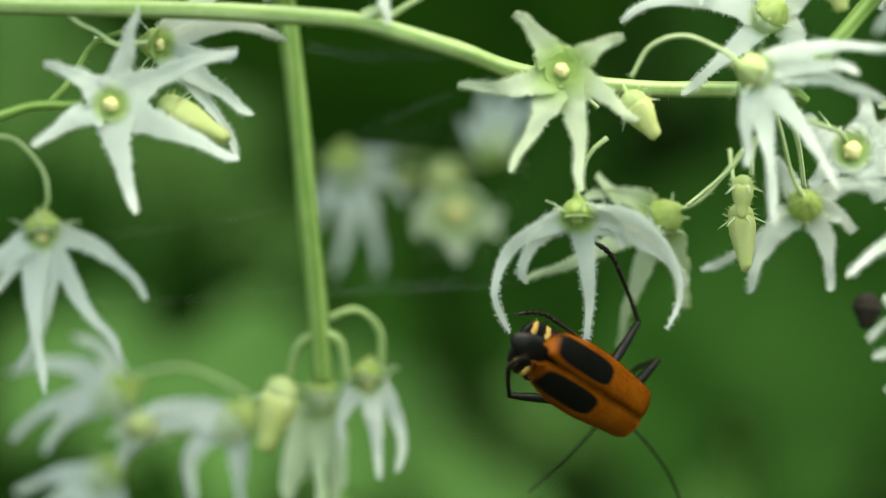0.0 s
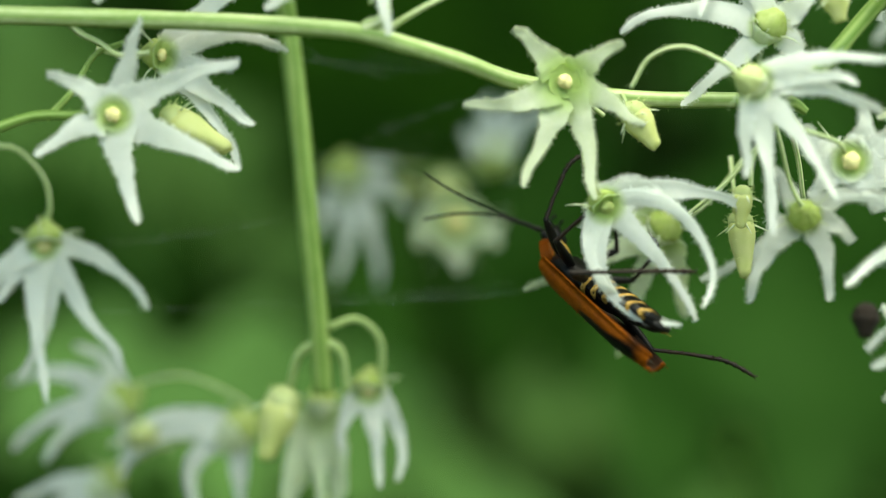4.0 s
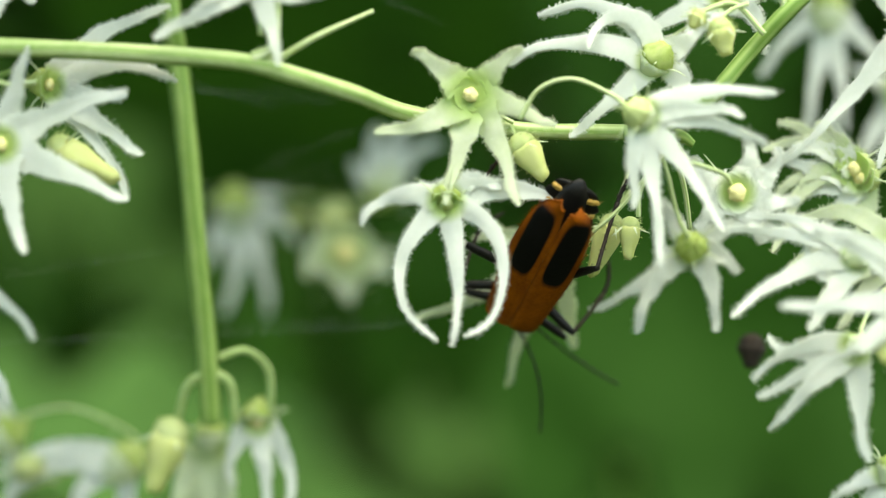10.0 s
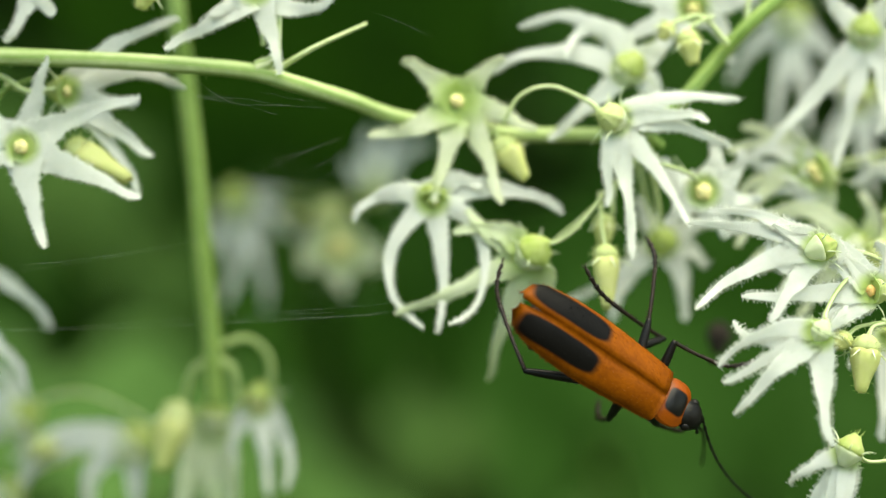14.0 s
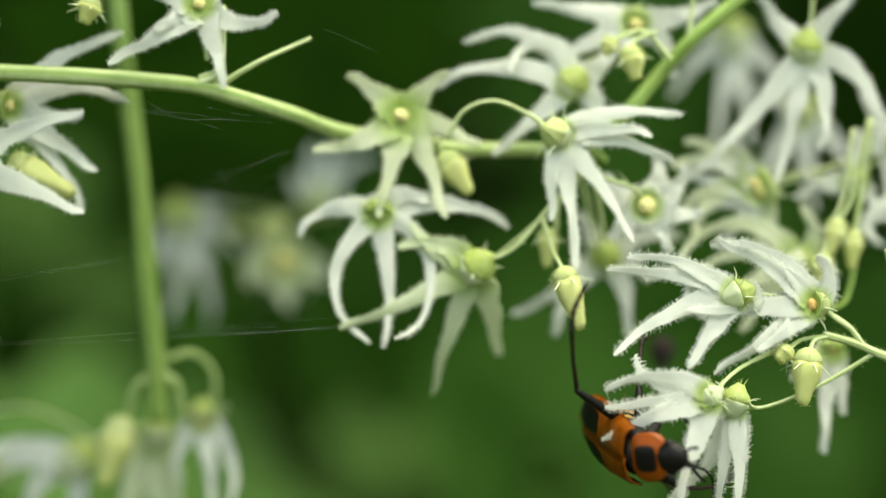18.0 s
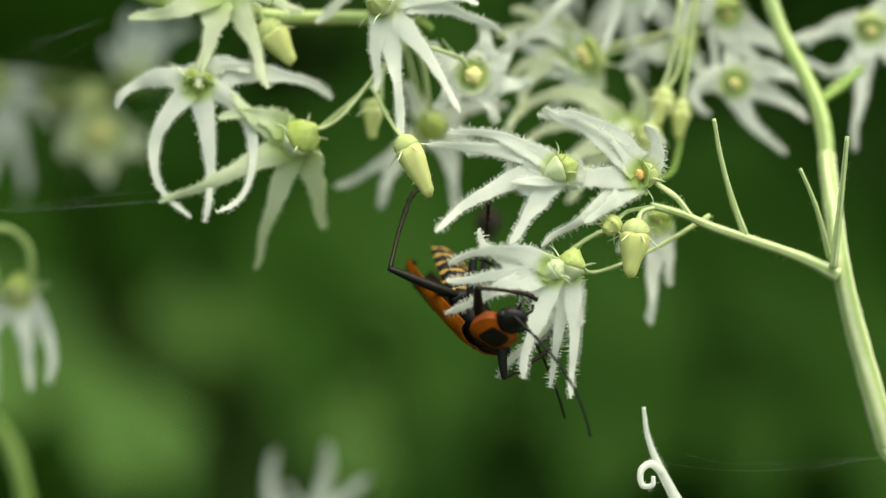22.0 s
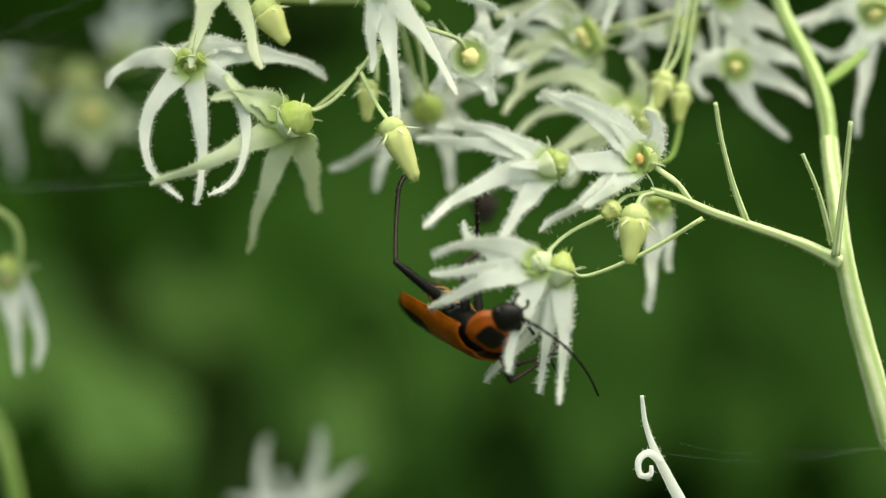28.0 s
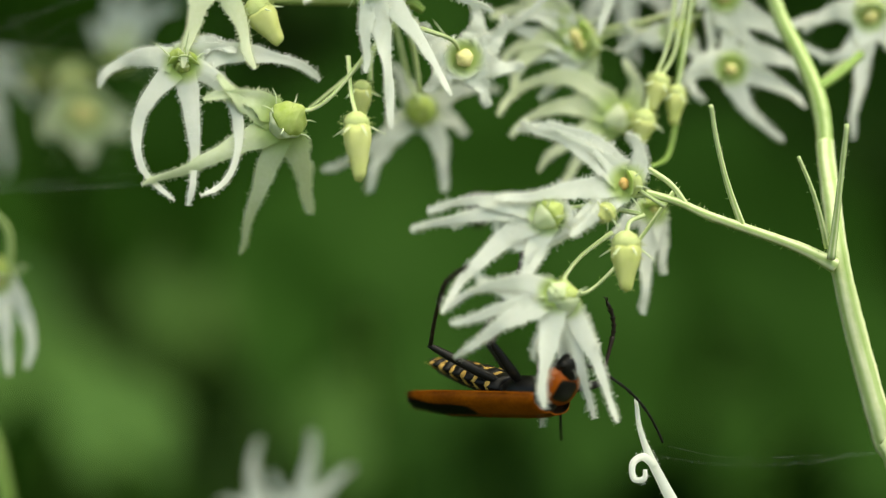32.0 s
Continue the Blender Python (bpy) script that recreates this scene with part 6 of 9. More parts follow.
    walk(feelers["right"], [
        (0, pose(0.00255, -0.00038, 0.00025, 0.0, -68.5, -79.7)), (0.3, pose(0.00255, -0.00038, 0.00025, -38.5, -22.8, -28.8)), (0.6, pose(0.00255, -0.00038, 0.00025, -35.2, 28.4, -8.0)),
        (1.3, pose(0.00255, -0.00038, 0.00025, -37.2, -2.1, -7.5)), (2, pose(0.00255, -0.00038, 0.00025, -20.7, 42.0, 32.6)), (3, pose(0.00255, -0.00038, 0.00025, -77.8, 43.1, -50.4)),
        (3.5, pose(0.00255, -0.00038, 0.00025, -83.0, 5.6, -64.5)), (4.75, pose(0.00255, -0.00038, 0.00025, -82.1, -56.2, -66.1)), (6, pose(0.00255, -0.00038, 0.00025, 93.9, -62.0, 117.4)),
        (7, pose(0.00255, -0.00038, 0.00025, 146.1, -36.1, 47.6)), (9, pose(0.00255, -0.00038, 0.00025, 125.1, -49.4, 81.3)), (10, pose(0.00255, -0.00038, 0.00025, 114.1, -54.4, 96.4)),
        (11, pose(0.00255, -0.00038, 0.00025, -90.1, -45.1, -64.5)), (12, pose(0.00255, -0.00038, 0.00025, -102.4, -19.7, -45.6)), (12.5, pose(0.00255, -0.00038, 0.00025, -118.6, -46.8, -18.6)),
        (13, pose(0.00255, -0.00038, 0.00025, -128.1, 10.8, -4.6)), (13.5, pose(0.00255, -0.00038, 0.00025, -119.7, 24.5, 32.3)), (14, pose(0.00255, -0.00038, 0.00025, -140.5, 52.7, 0.7)),
        (14.5, pose(0.00255, -0.00038, 0.00025, -109.5, 41.4, 43.7)), (17, pose(0.00255, -0.00038, 0.00025, -109.6, -17.7, 26.6)), (17.5, pose(0.00255, -0.00038, 0.00025, -118.8, 43.9, -7.0)),
        (18, pose(0.00255, -0.00038, 0.00025, 139.1, 53.5, -124.2)), (20, pose(0.00255, -0.00038, 0.00025, 128.1, -2.5, -149.2)), (22, pose(0.00255, -0.00038, 0.00025, 127.4, -9.9, -119.0)),
        (24, pose(0.00255, -0.00038, 0.00025, 127.0, -0.3, -119.3)), (25, pose(0.00255, -0.00038, 0.00025, 124.6, 17.7, -126.2)), (28, pose(0.00255, -0.00038, 0.00025, 127.0, 12.9, -119.8)),
        (29, pose(0.00255, -0.00038, 0.00025, 127.0, -9.4, -129.0)), (30, pose(0.00255, -0.00038, 0.00025, 125.7, -12.5, -117.0)), (30.5, pose(0.00255, -0.00038, 0.00025, 124.2, -19.3, -107.9)),
        (31, pose(0.00255, -0.00038, 0.00025, 127.5, -2.2, -142.7)), (32, pose(0.00255, -0.00038, 0.00025, 126.7, 12.2, -143.5))])
    walk(legs["front", "left"], [
        (0, pose(0.00220, 0.00075, -0.00075, -43.2, -2.7, 76.2)), (0.3, pose(0.00220, 0.00075, -0.00075, -45.1, 3.5, 69.6)), (0.6, pose(0.00220, 0.00075, -0.00075, -44.6, 0.9, 72.3)),
        (0.8, pose(0.00220, 0.00075, -0.00075, -58.3, 29.6, 117.3)), (1, pose(0.00220, 0.00075, -0.00075, -37.1, 57.4, -178.8)), (1.3, pose(0.00220, 0.00075, -0.00075, -42.3, 62.7, -161.0)),
        (1.6, pose(0.00220, 0.00075, -0.00075, -42.1, 57.8, -151.3)), (2, pose(0.00220, 0.00075, -0.00075, -40.9, 79.9, -165.7)), (2.3, pose(0.00220, 0.00075, -0.00075, -20.0, 71.5, -136.1)),
        (2.6, pose(0.00220, 0.00075, -0.00075, -158.6, 74.2, 77.5)), (3, pose(0.00220, 0.00075, -0.00075, -46.4, 62.0, -158.1)), (3.3, pose(0.00220, 0.00075, -0.00075, -126.1, 63.5, 123.0)),
        (3.5, pose(0.00220, 0.00075, -0.00075, -103.8, 59.5, 143.9)), (4.2, pose(0.00220, 0.00075, -0.00075, 179.7, 51.1, 88.2)), (4.8, pose(0.00220, 0.00075, -0.00075, 146.6, 25.5, 75.5)),
        (5.5, pose(0.00220, 0.00075, -0.00075, 118.2, -5.9, 80.6)), (6, pose(0.00220, 0.00075, -0.00075, 128.5, -2.4, 69.8)), (6.5, pose(0.00220, 0.00075, -0.00075, 132.2, 3.8, 68.4)),
        (7, pose(0.00220, 0.00075, -0.00075, 108.4, -2.9, 71.6)), (8, pose(0.00220, 0.00075, -0.00075, 135.6, -1.0, 78.9)), (8.5, pose(0.00220, 0.00075, -0.00075, 141.7, 7.9, 68.1)),
        (9, pose(0.00220, 0.00075, -0.00075, 122.9, -2.8, 71.7)), (9.5, pose(0.00220, 0.00075, -0.00075, 136.7, 0.3, 73.1)), (10, pose(0.00220, 0.00075, -0.00075, 136.9, -2.6, 76.4)),
        (10.5, pose(0.00220, 0.00075, -0.00075, 135.0, 7.2, 65.9)), (11, pose(0.00220, 0.00075, -0.00075, 125.3, 15.6, 48.1)), (11.5, pose(0.00220, 0.00075, -0.00075, 121.5, 44.1, 24.2)),
        (12, pose(0.00220, 0.00075, -0.00075, 113.6, 32.8, 13.7)), (12.5, pose(0.00220, 0.00075, -0.00075, 118.0, 40.2, 18.0)), (12.75, pose(0.00220, 0.00075, -0.00075, 108.4, -12.9, 54.5)),
        (13, pose(0.00220, 0.00075, -0.00075, 55.6, -41.1, 119.6)), (13.5, pose(0.00220, 0.00075, -0.00075, 42.6, -35.7, 81.7)), (14, pose(0.00220, 0.00075, -0.00075, 75.2, -29.0, 103.3)),
        (14.5, pose(0.00220, 0.00075, -0.00075, 92.2, 21.6, 159.9)), (15.5, pose(0.00220, 0.00075, -0.00075, 102.1, 35.8, 166.7)), (16.5, pose(0.00220, 0.00075, -0.00075, 116.8, 48.5, 178.7)),
        (17, pose(0.00220, 0.00075, -0.00075, 111.1, 45.9, 179.0)), (17.5, pose(0.00220, 0.00075, -0.00075, 98.5, 39.1, 172.4)), (18, pose(0.00220, 0.00075, -0.00075, 80.2, 33.3, 170.8)),
        (18.5, pose(0.00220, 0.00075, -0.00075, 30.7, 68.2, 85.6)), (19, pose(0.00220, 0.00075, -0.00075, -164.4, 27.9, -116.0)), (19.5, pose(0.00220, 0.00075, -0.00075, -159.5, 29.4, -113.9)),
        (20, pose(0.00220, 0.00075, -0.00075, -160.4, 34.0, -115.3)), (20.5, pose(0.00220, 0.00075, -0.00075, -162.1, 36.4, -118.0)), (21, pose(0.00220, 0.00075, -0.00075, -157.7, 37.2, -114.0)),
        (21.5, pose(0.00220, 0.00075, -0.00075, -83.3, 76.0, -17.9)), (22, pose(0.00220, 0.00075, -0.00075, -26.1, 33.0, 61.4)), (23, pose(0.00220, 0.00075, -0.00075, -17.5, 41.2, 57.3)),
        (24, pose(0.00220, 0.00075, -0.00075, -1.6, 18.1, 75.2)), (25, pose(0.00220, 0.00075, -0.00075, -11.7, 29.1, 69.2)), (26.5, pose(0.00220, 0.00075, -0.00075, -59.2, 85.1, 6.2)),
        (28, pose(0.00220, 0.00075, -0.00075, -168.9, 34.2, -118.5)), (29, pose(0.00220, 0.00075, -0.00075, -161.9, 35.4, -112.6)), (29.5, pose(0.00220, 0.00075, -0.00075, -147.0, 54.7, -95.0)),
        (30, pose(0.00220, 0.00075, -0.00075, -148.7, 45.9, -96.3)), (30.25, pose(0.00220, 0.00075, -0.00075, -45.3, 56.1, 26.1)), (30.5, pose(0.00220, 0.00075, -0.00075, -29.4, -2.1, 67.6)),
        (30.75, pose(0.00220, 0.00075, -0.00075, -17.9, 49.8, 57.8)), (31, pose(0.00220, 0.00075, -0.00075, 163.8, 77.4, -135.3)), (31.5, pose(0.00220, 0.00075, -0.00075, 172.3, 77.3, -131.8)),
        (32, pose(0.00220, 0.00075, -0.00075, 159.5, 77.2, -136.5))])
    walk(shins["front", "left"], [
        (0, pose(0.00230, 0.00000, 0.00000, 180.0, 83.6, 180.0)), (0.3, pose(0.00230, 0.00000, 0.00000, 0.0, 86.9, 0.0)), (0.6, pose(0.00230, 0.00000, 0.00000, 180.0, 88.4, 180.0)),
        (0.8, pose(0.00230, 0.00000, 0.00000, 0.0, 38.1, 0.0)), (1, pose(0.00230, 0.00000, 0.00000, 0.0, -15.4, 0.0)), (1.3, pose(0.00230, 0.00000, 0.00000, 0.0, -20.0, 0.0)),
        (1.6, pose(0.00230, 0.00000, 0.00000, 0.0, -15.4, 0.0)), (2, pose(0.00230, 0.00000, 0.00000, 0.0, -29.5, 0.0)), (2.3, pose(0.00230, 0.00000, 0.00000, 0.0, -15.4, 0.0)),
        (2.6, pose(0.00230, 0.00000, 0.00000, 0.0, -37.5, 0.0)), (3, pose(0.00230, 0.00000, 0.00000, 0.0, -15.4, 0.0)), (3.3, pose(0.00230, 0.00000, 0.00000, 0.0, -77.6, 0.0)),
        (3.5, pose(0.00230, 0.00000, 0.00000, 0.0, -79.6, 0.0)), (4.2, pose(0.00230, 0.00000, 0.00000, 0.0, -88.3, 0.0)), (4.8, pose(0.00230, 0.00000, 0.00000, 180.0, -84.2, 180.0)),
        (5.5, pose(0.00230, 0.00000, 0.00000, 180.0, -75.6, 180.0)), (6, pose(0.00230, 0.00000, 0.00000, 180.0, -76.6, 180.0)), (6.5, pose(0.00230, 0.00000, 0.00000, 180.0, -89.2, 180.0)),
        (7, pose(0.00230, 0.00000, 0.00000, 180.0, -74.5, 180.0)), (8, pose(0.00230, 0.00000, 0.00000, 180.0, -81.5, 180.0)), (8.5, pose(0.00230, 0.00000, 0.00000, 180.0, -87.8, 180.0)),
        (9, pose(0.00230, 0.00000, 0.00000, 180.0, -67.8, 180.0)), (9.5, pose(0.00230, 0.00000, 0.00000, 180.0, -85.1, 180.0)), (10, pose(0.00230, 0.00000, 0.00000, 180.0, -87.2, 180.0)),
        (10.5, pose(0.00230, 0.00000, 0.00000, 0.0, -80.8, 0.0)), (11, pose(0.00230, 0.00000, 0.00000, 0.0, -60.6, 0.0)), (11.5, pose(0.00230, 0.00000, 0.00000, 0.0, -15.4, 0.0)),
        (12, pose(0.00230, 0.00000, 0.00000, 0.0, -15.4, 0.0)), (12.5, pose(0.00230, 0.00000, 0.00000, 0.0, -15.4, 0.0)), (13, pose(0.00230, 0.00000, 0.00000, 180.0, -89.3, 180.0)),
        (13.5, pose(0.00230, 0.00000, 0.00000, 0.0, -84.8, 0.0)), (14, pose(0.00230, 0.00000, 0.00000, 180.0, -86.9, 180.0)), (14.5, pose(0.00230, 0.00000, 0.00000, 0.0, -77.7, 0.0)),
        (15.5, pose(0.00230, 0.00000, 0.00000, 0.0, -31.1, 0.0)), (16.5, pose(0.00230, 0.00000, 0.00000, 0.0, 15.4, 0.0)), (17, pose(0.00230, 0.00000, 0.00000, 0.0, 15.4, 0.0)),
        (17.5, pose(0.00230, 0.00000, 0.00000, 0.0, 15.4, 0.0)), (18, pose(0.00230, 0.00000, 0.00000, 0.0, 15.4, 0.0)), (18.5, pose(0.00230, 0.00000, 0.00000, 0.0, 79.2, 0.0)),
        (19, pose(0.00230, 0.00000, 0.00000, 0.0, 15.4, 0.0)), (19.5, pose(0.00230, 0.00000, 0.00000, 0.0, 15.4, 0.0)), (20, pose(0.00230, 0.00000, 0.00000, 0.0, 15.4, 0.0)),
        (20.5, pose(0.00230, 0.00000, 0.00000, 0.0, 15.4, 0.0)), (21, pose(0.00230, 0.00000, 0.00000, 0.0, 15.4, 0.0)), (21.5, pose(0.00230, 0.00000, 0.00000, 0.0, 66.6, 0.0)),
        (22, pose(0.00230, 0.00000, 0.00000, 180.0, 62.2, 180.0)), (23, pose(0.00230, 0.00000, 0.00000, 180.0, 75.1, 180.0)), (24, pose(0.00230, 0.00000, 0.00000, 180.0, 66.9, 180.0)),
        (25, pose(0.00230, 0.00000, 0.00000, 180.0, 76.8, 180.0)), (26.5, pose(0.00230, 0.00000, 0.00000, 0.0, 59.3, 0.0)), (28, pose(0.00230, 0.00000, 0.00000, 0.0, 15.4, 0.0)),
        (29, pose(0.00230, 0.00000, 0.00000, 0.0, 15.4, 0.0)), (29.5, pose(0.00230, 0.00000, 0.00000, 0.0, 52.9, 0.0)), (30, pose(0.00230, 0.00000, 0.00000, 0.0, 33.8, 0.0)),
        (30.25, pose(0.00230, 0.00000, 0.00000, 0.0, 79.1, 0.0)), (30.5, pose(0.00230, 0.00000, 0.00000, 180.0, 55.7, 180.0)), (30.75, pose(0.00230, 0.00000, 0.00000, 0.0, 69.9, 0.0)),
        (31, pose(0.00230, 0.00000, 0.00000, 0.0, 15.4, 0.0)), (31.5, pose(0.00230, 0.00000, 0.00000, 0.0, 15.4, 0.0)), (32, pose(0.00230, 0.00000, 0.00000, 0.0, 15.4, 0.0))])
    walk(legs["front", "right"], [
        (0, pose(0.00220, -0.00075, -0.00075, 4.1, 62.2, -16.1)), (0.3, pose(0.00220, -0.00075, -0.00075, 60.3, 22.8, 15.4)), (0.45, pose(0.00220, -0.00075, -0.00075, 48.3, 15.0, -29.7)),
        (0.6, pose(0.00220, -0.00075, -0.00075, 45.4, 1.6, -71.4)), (1, pose(0.00220, -0.00075, -0.00075, 40.5, 2.5, -64.9)), (1.3, pose(0.00220, -0.00075, -0.00075, 38.2, 4.9, -63.8)),
        (1.6, pose(0.00220, -0.00075, -0.00075, 27.1, -7.1, -88.4)), (2, pose(0.00220, -0.00075, -0.00075, 38.1, 13.9, -55.9)), (2.3, pose(0.00220, -0.00075, -0.00075, 31.4, 7.6, -68.5)),
        (2.6, pose(0.00220, -0.00075, -0.00075, 45.9, 29.0, -57.8)), (3, pose(0.00220, -0.00075, -0.00075, 18.7, 50.3, -84.7)), (3.3, pose(0.00220, -0.00075, -0.00075, 35.8, 16.7, -82.5)),
        (3.5, pose(0.00220, -0.00075, -0.00075, 17.0, 34.0, -82.7)), (4.2, pose(0.00220, -0.00075, -0.00075, 33.2, 19.8, -81.2)), (4.8, pose(0.00220, -0.00075, -0.00075, 46.0, 7.7, -83.2)),
        (5.5, pose(0.00220, -0.00075, -0.00075, 61.5, -5.4, -88.8)), (6, pose(0.00220, -0.00075, -0.00075, 49.0, -6.3, -85.6)), (6.5, pose(0.00220, -0.00075, -0.00075, 48.7, 4.8, -66.9)),
        (7, pose(0.00220, -0.00075, -0.00075, 70.6, -4.1, -84.9)), (8, pose(0.00220, -0.00075, -0.00075, 47.9, 4.5, -65.3)), (8.5, pose(0.00220, -0.00075, -0.00075, 37.1, 6.6, -69.5)),
        (9, pose(0.00220, -0.00075, -0.00075, 51.4, -11.3, -90.6)), (9.5, pose(0.00220, -0.00075, -0.00075, 43.0, 0.1, -73.3)), (10, pose(0.00220, -0.00075, -0.00075, 45.7, 0.8, -71.8)),
        (10.5, pose(0.00220, -0.00075, -0.00075, 46.0, 7.9, -64.8)), (11, pose(0.00220, -0.00075, -0.00075, 54.2, 15.1, -56.1)), (11.5, pose(0.00220, -0.00075, -0.00075, 62.5, 45.3, -18.9)),
        (12, pose(0.00220, -0.00075, -0.00075, 68.9, 33.8, -18.4)), (12.5, pose(0.00220, -0.00075, -0.00075, 65.5, 41.3, -18.0)), (13, pose(0.00220, -0.00075, -0.00075, 72.7, 46.6, -17.8)),
        (13.5, pose(0.00220, -0.00075, -0.00075, 86.1, 44.8, -16.3)), (14, pose(0.00220, -0.00075, -0.00075, 96.4, 37.0, 7.0)), (14.5, pose(0.00220, -0.00075, -0.00075, 179.7, 71.3, 113.4)),
        (15.5, pose(0.00220, -0.00075, -0.00075, -99.5, 71.6, -166.3)), (16.5, pose(0.00220, -0.00075, -0.00075, -70.0, 51.7, -137.3)), (17, pose(0.00220, -0.00075, -0.00075, -68.7, 49.7, -128.3)),
        (17.5, pose(0.00220, -0.00075, -0.00075, -71.4, 53.9, -130.1)), (18, pose(0.00220, -0.00075, -0.00075, -54.8, 46.0, -110.5)), (18.5, pose(0.00220, -0.00075, -0.00075, -42.5, 8.5, -92.7)),
        (19, pose(0.00220, -0.00075, -0.00075, -25.4, -46.9, -57.7)), (19.5, pose(0.00220, -0.00075, -0.00075, -18.5, -29.8, -65.1)), (20, pose(0.00220, -0.00075, -0.00075, -14.5, -11.0, -69.9)),
        (20.5, pose(0.00220, -0.00075, -0.00075, -13.8, -26.8, -61.8)), (21, pose(0.00220, -0.00075, -0.00075, -8.1, -47.1, -55.7)), (22, pose(0.00220, -0.00075, -0.00075, -17.1, -47.7, -53.9)),
        (23, pose(0.00220, -0.00075, -0.00075, -20.3, -22.3, -65.4)), (24, pose(0.00220, -0.00075, -0.00075, -13.9, -26.6, -64.5)), (25, pose(0.00220, -0.00075, -0.00075, -10.9, -34.8, -60.7)),
        (26.5, pose(0.00220, -0.00075, -0.00075, -12.8, -37.3, -63.3)), (28, pose(0.00220, -0.00075, -0.00075, -14.6, -39.8, -65.9)), (29, pose(0.00220, -0.00075, -0.00075, -13.9, -21.9, -59.7)),
        (29.5, pose(0.00220, -0.00075, -0.00075, 2.2, -37.0, -57.2)), (30, pose(0.00220, -0.00075, -0.00075, 0.8, -41.2, -66.0)), (30.5, pose(0.00220, -0.00075, -0.00075, 16.2, -5.0, -75.5)),
        (31, pose(0.00220, -0.00075, -0.00075, 11.9, -12.4, -77.7)), (31.5, pose(0.00220, -0.00075, -0.00075, 5.1, -0.0, -71.4)), (32, pose(0.00220, -0.00075, -0.00075, 5.2, 14.4, -69.6))])
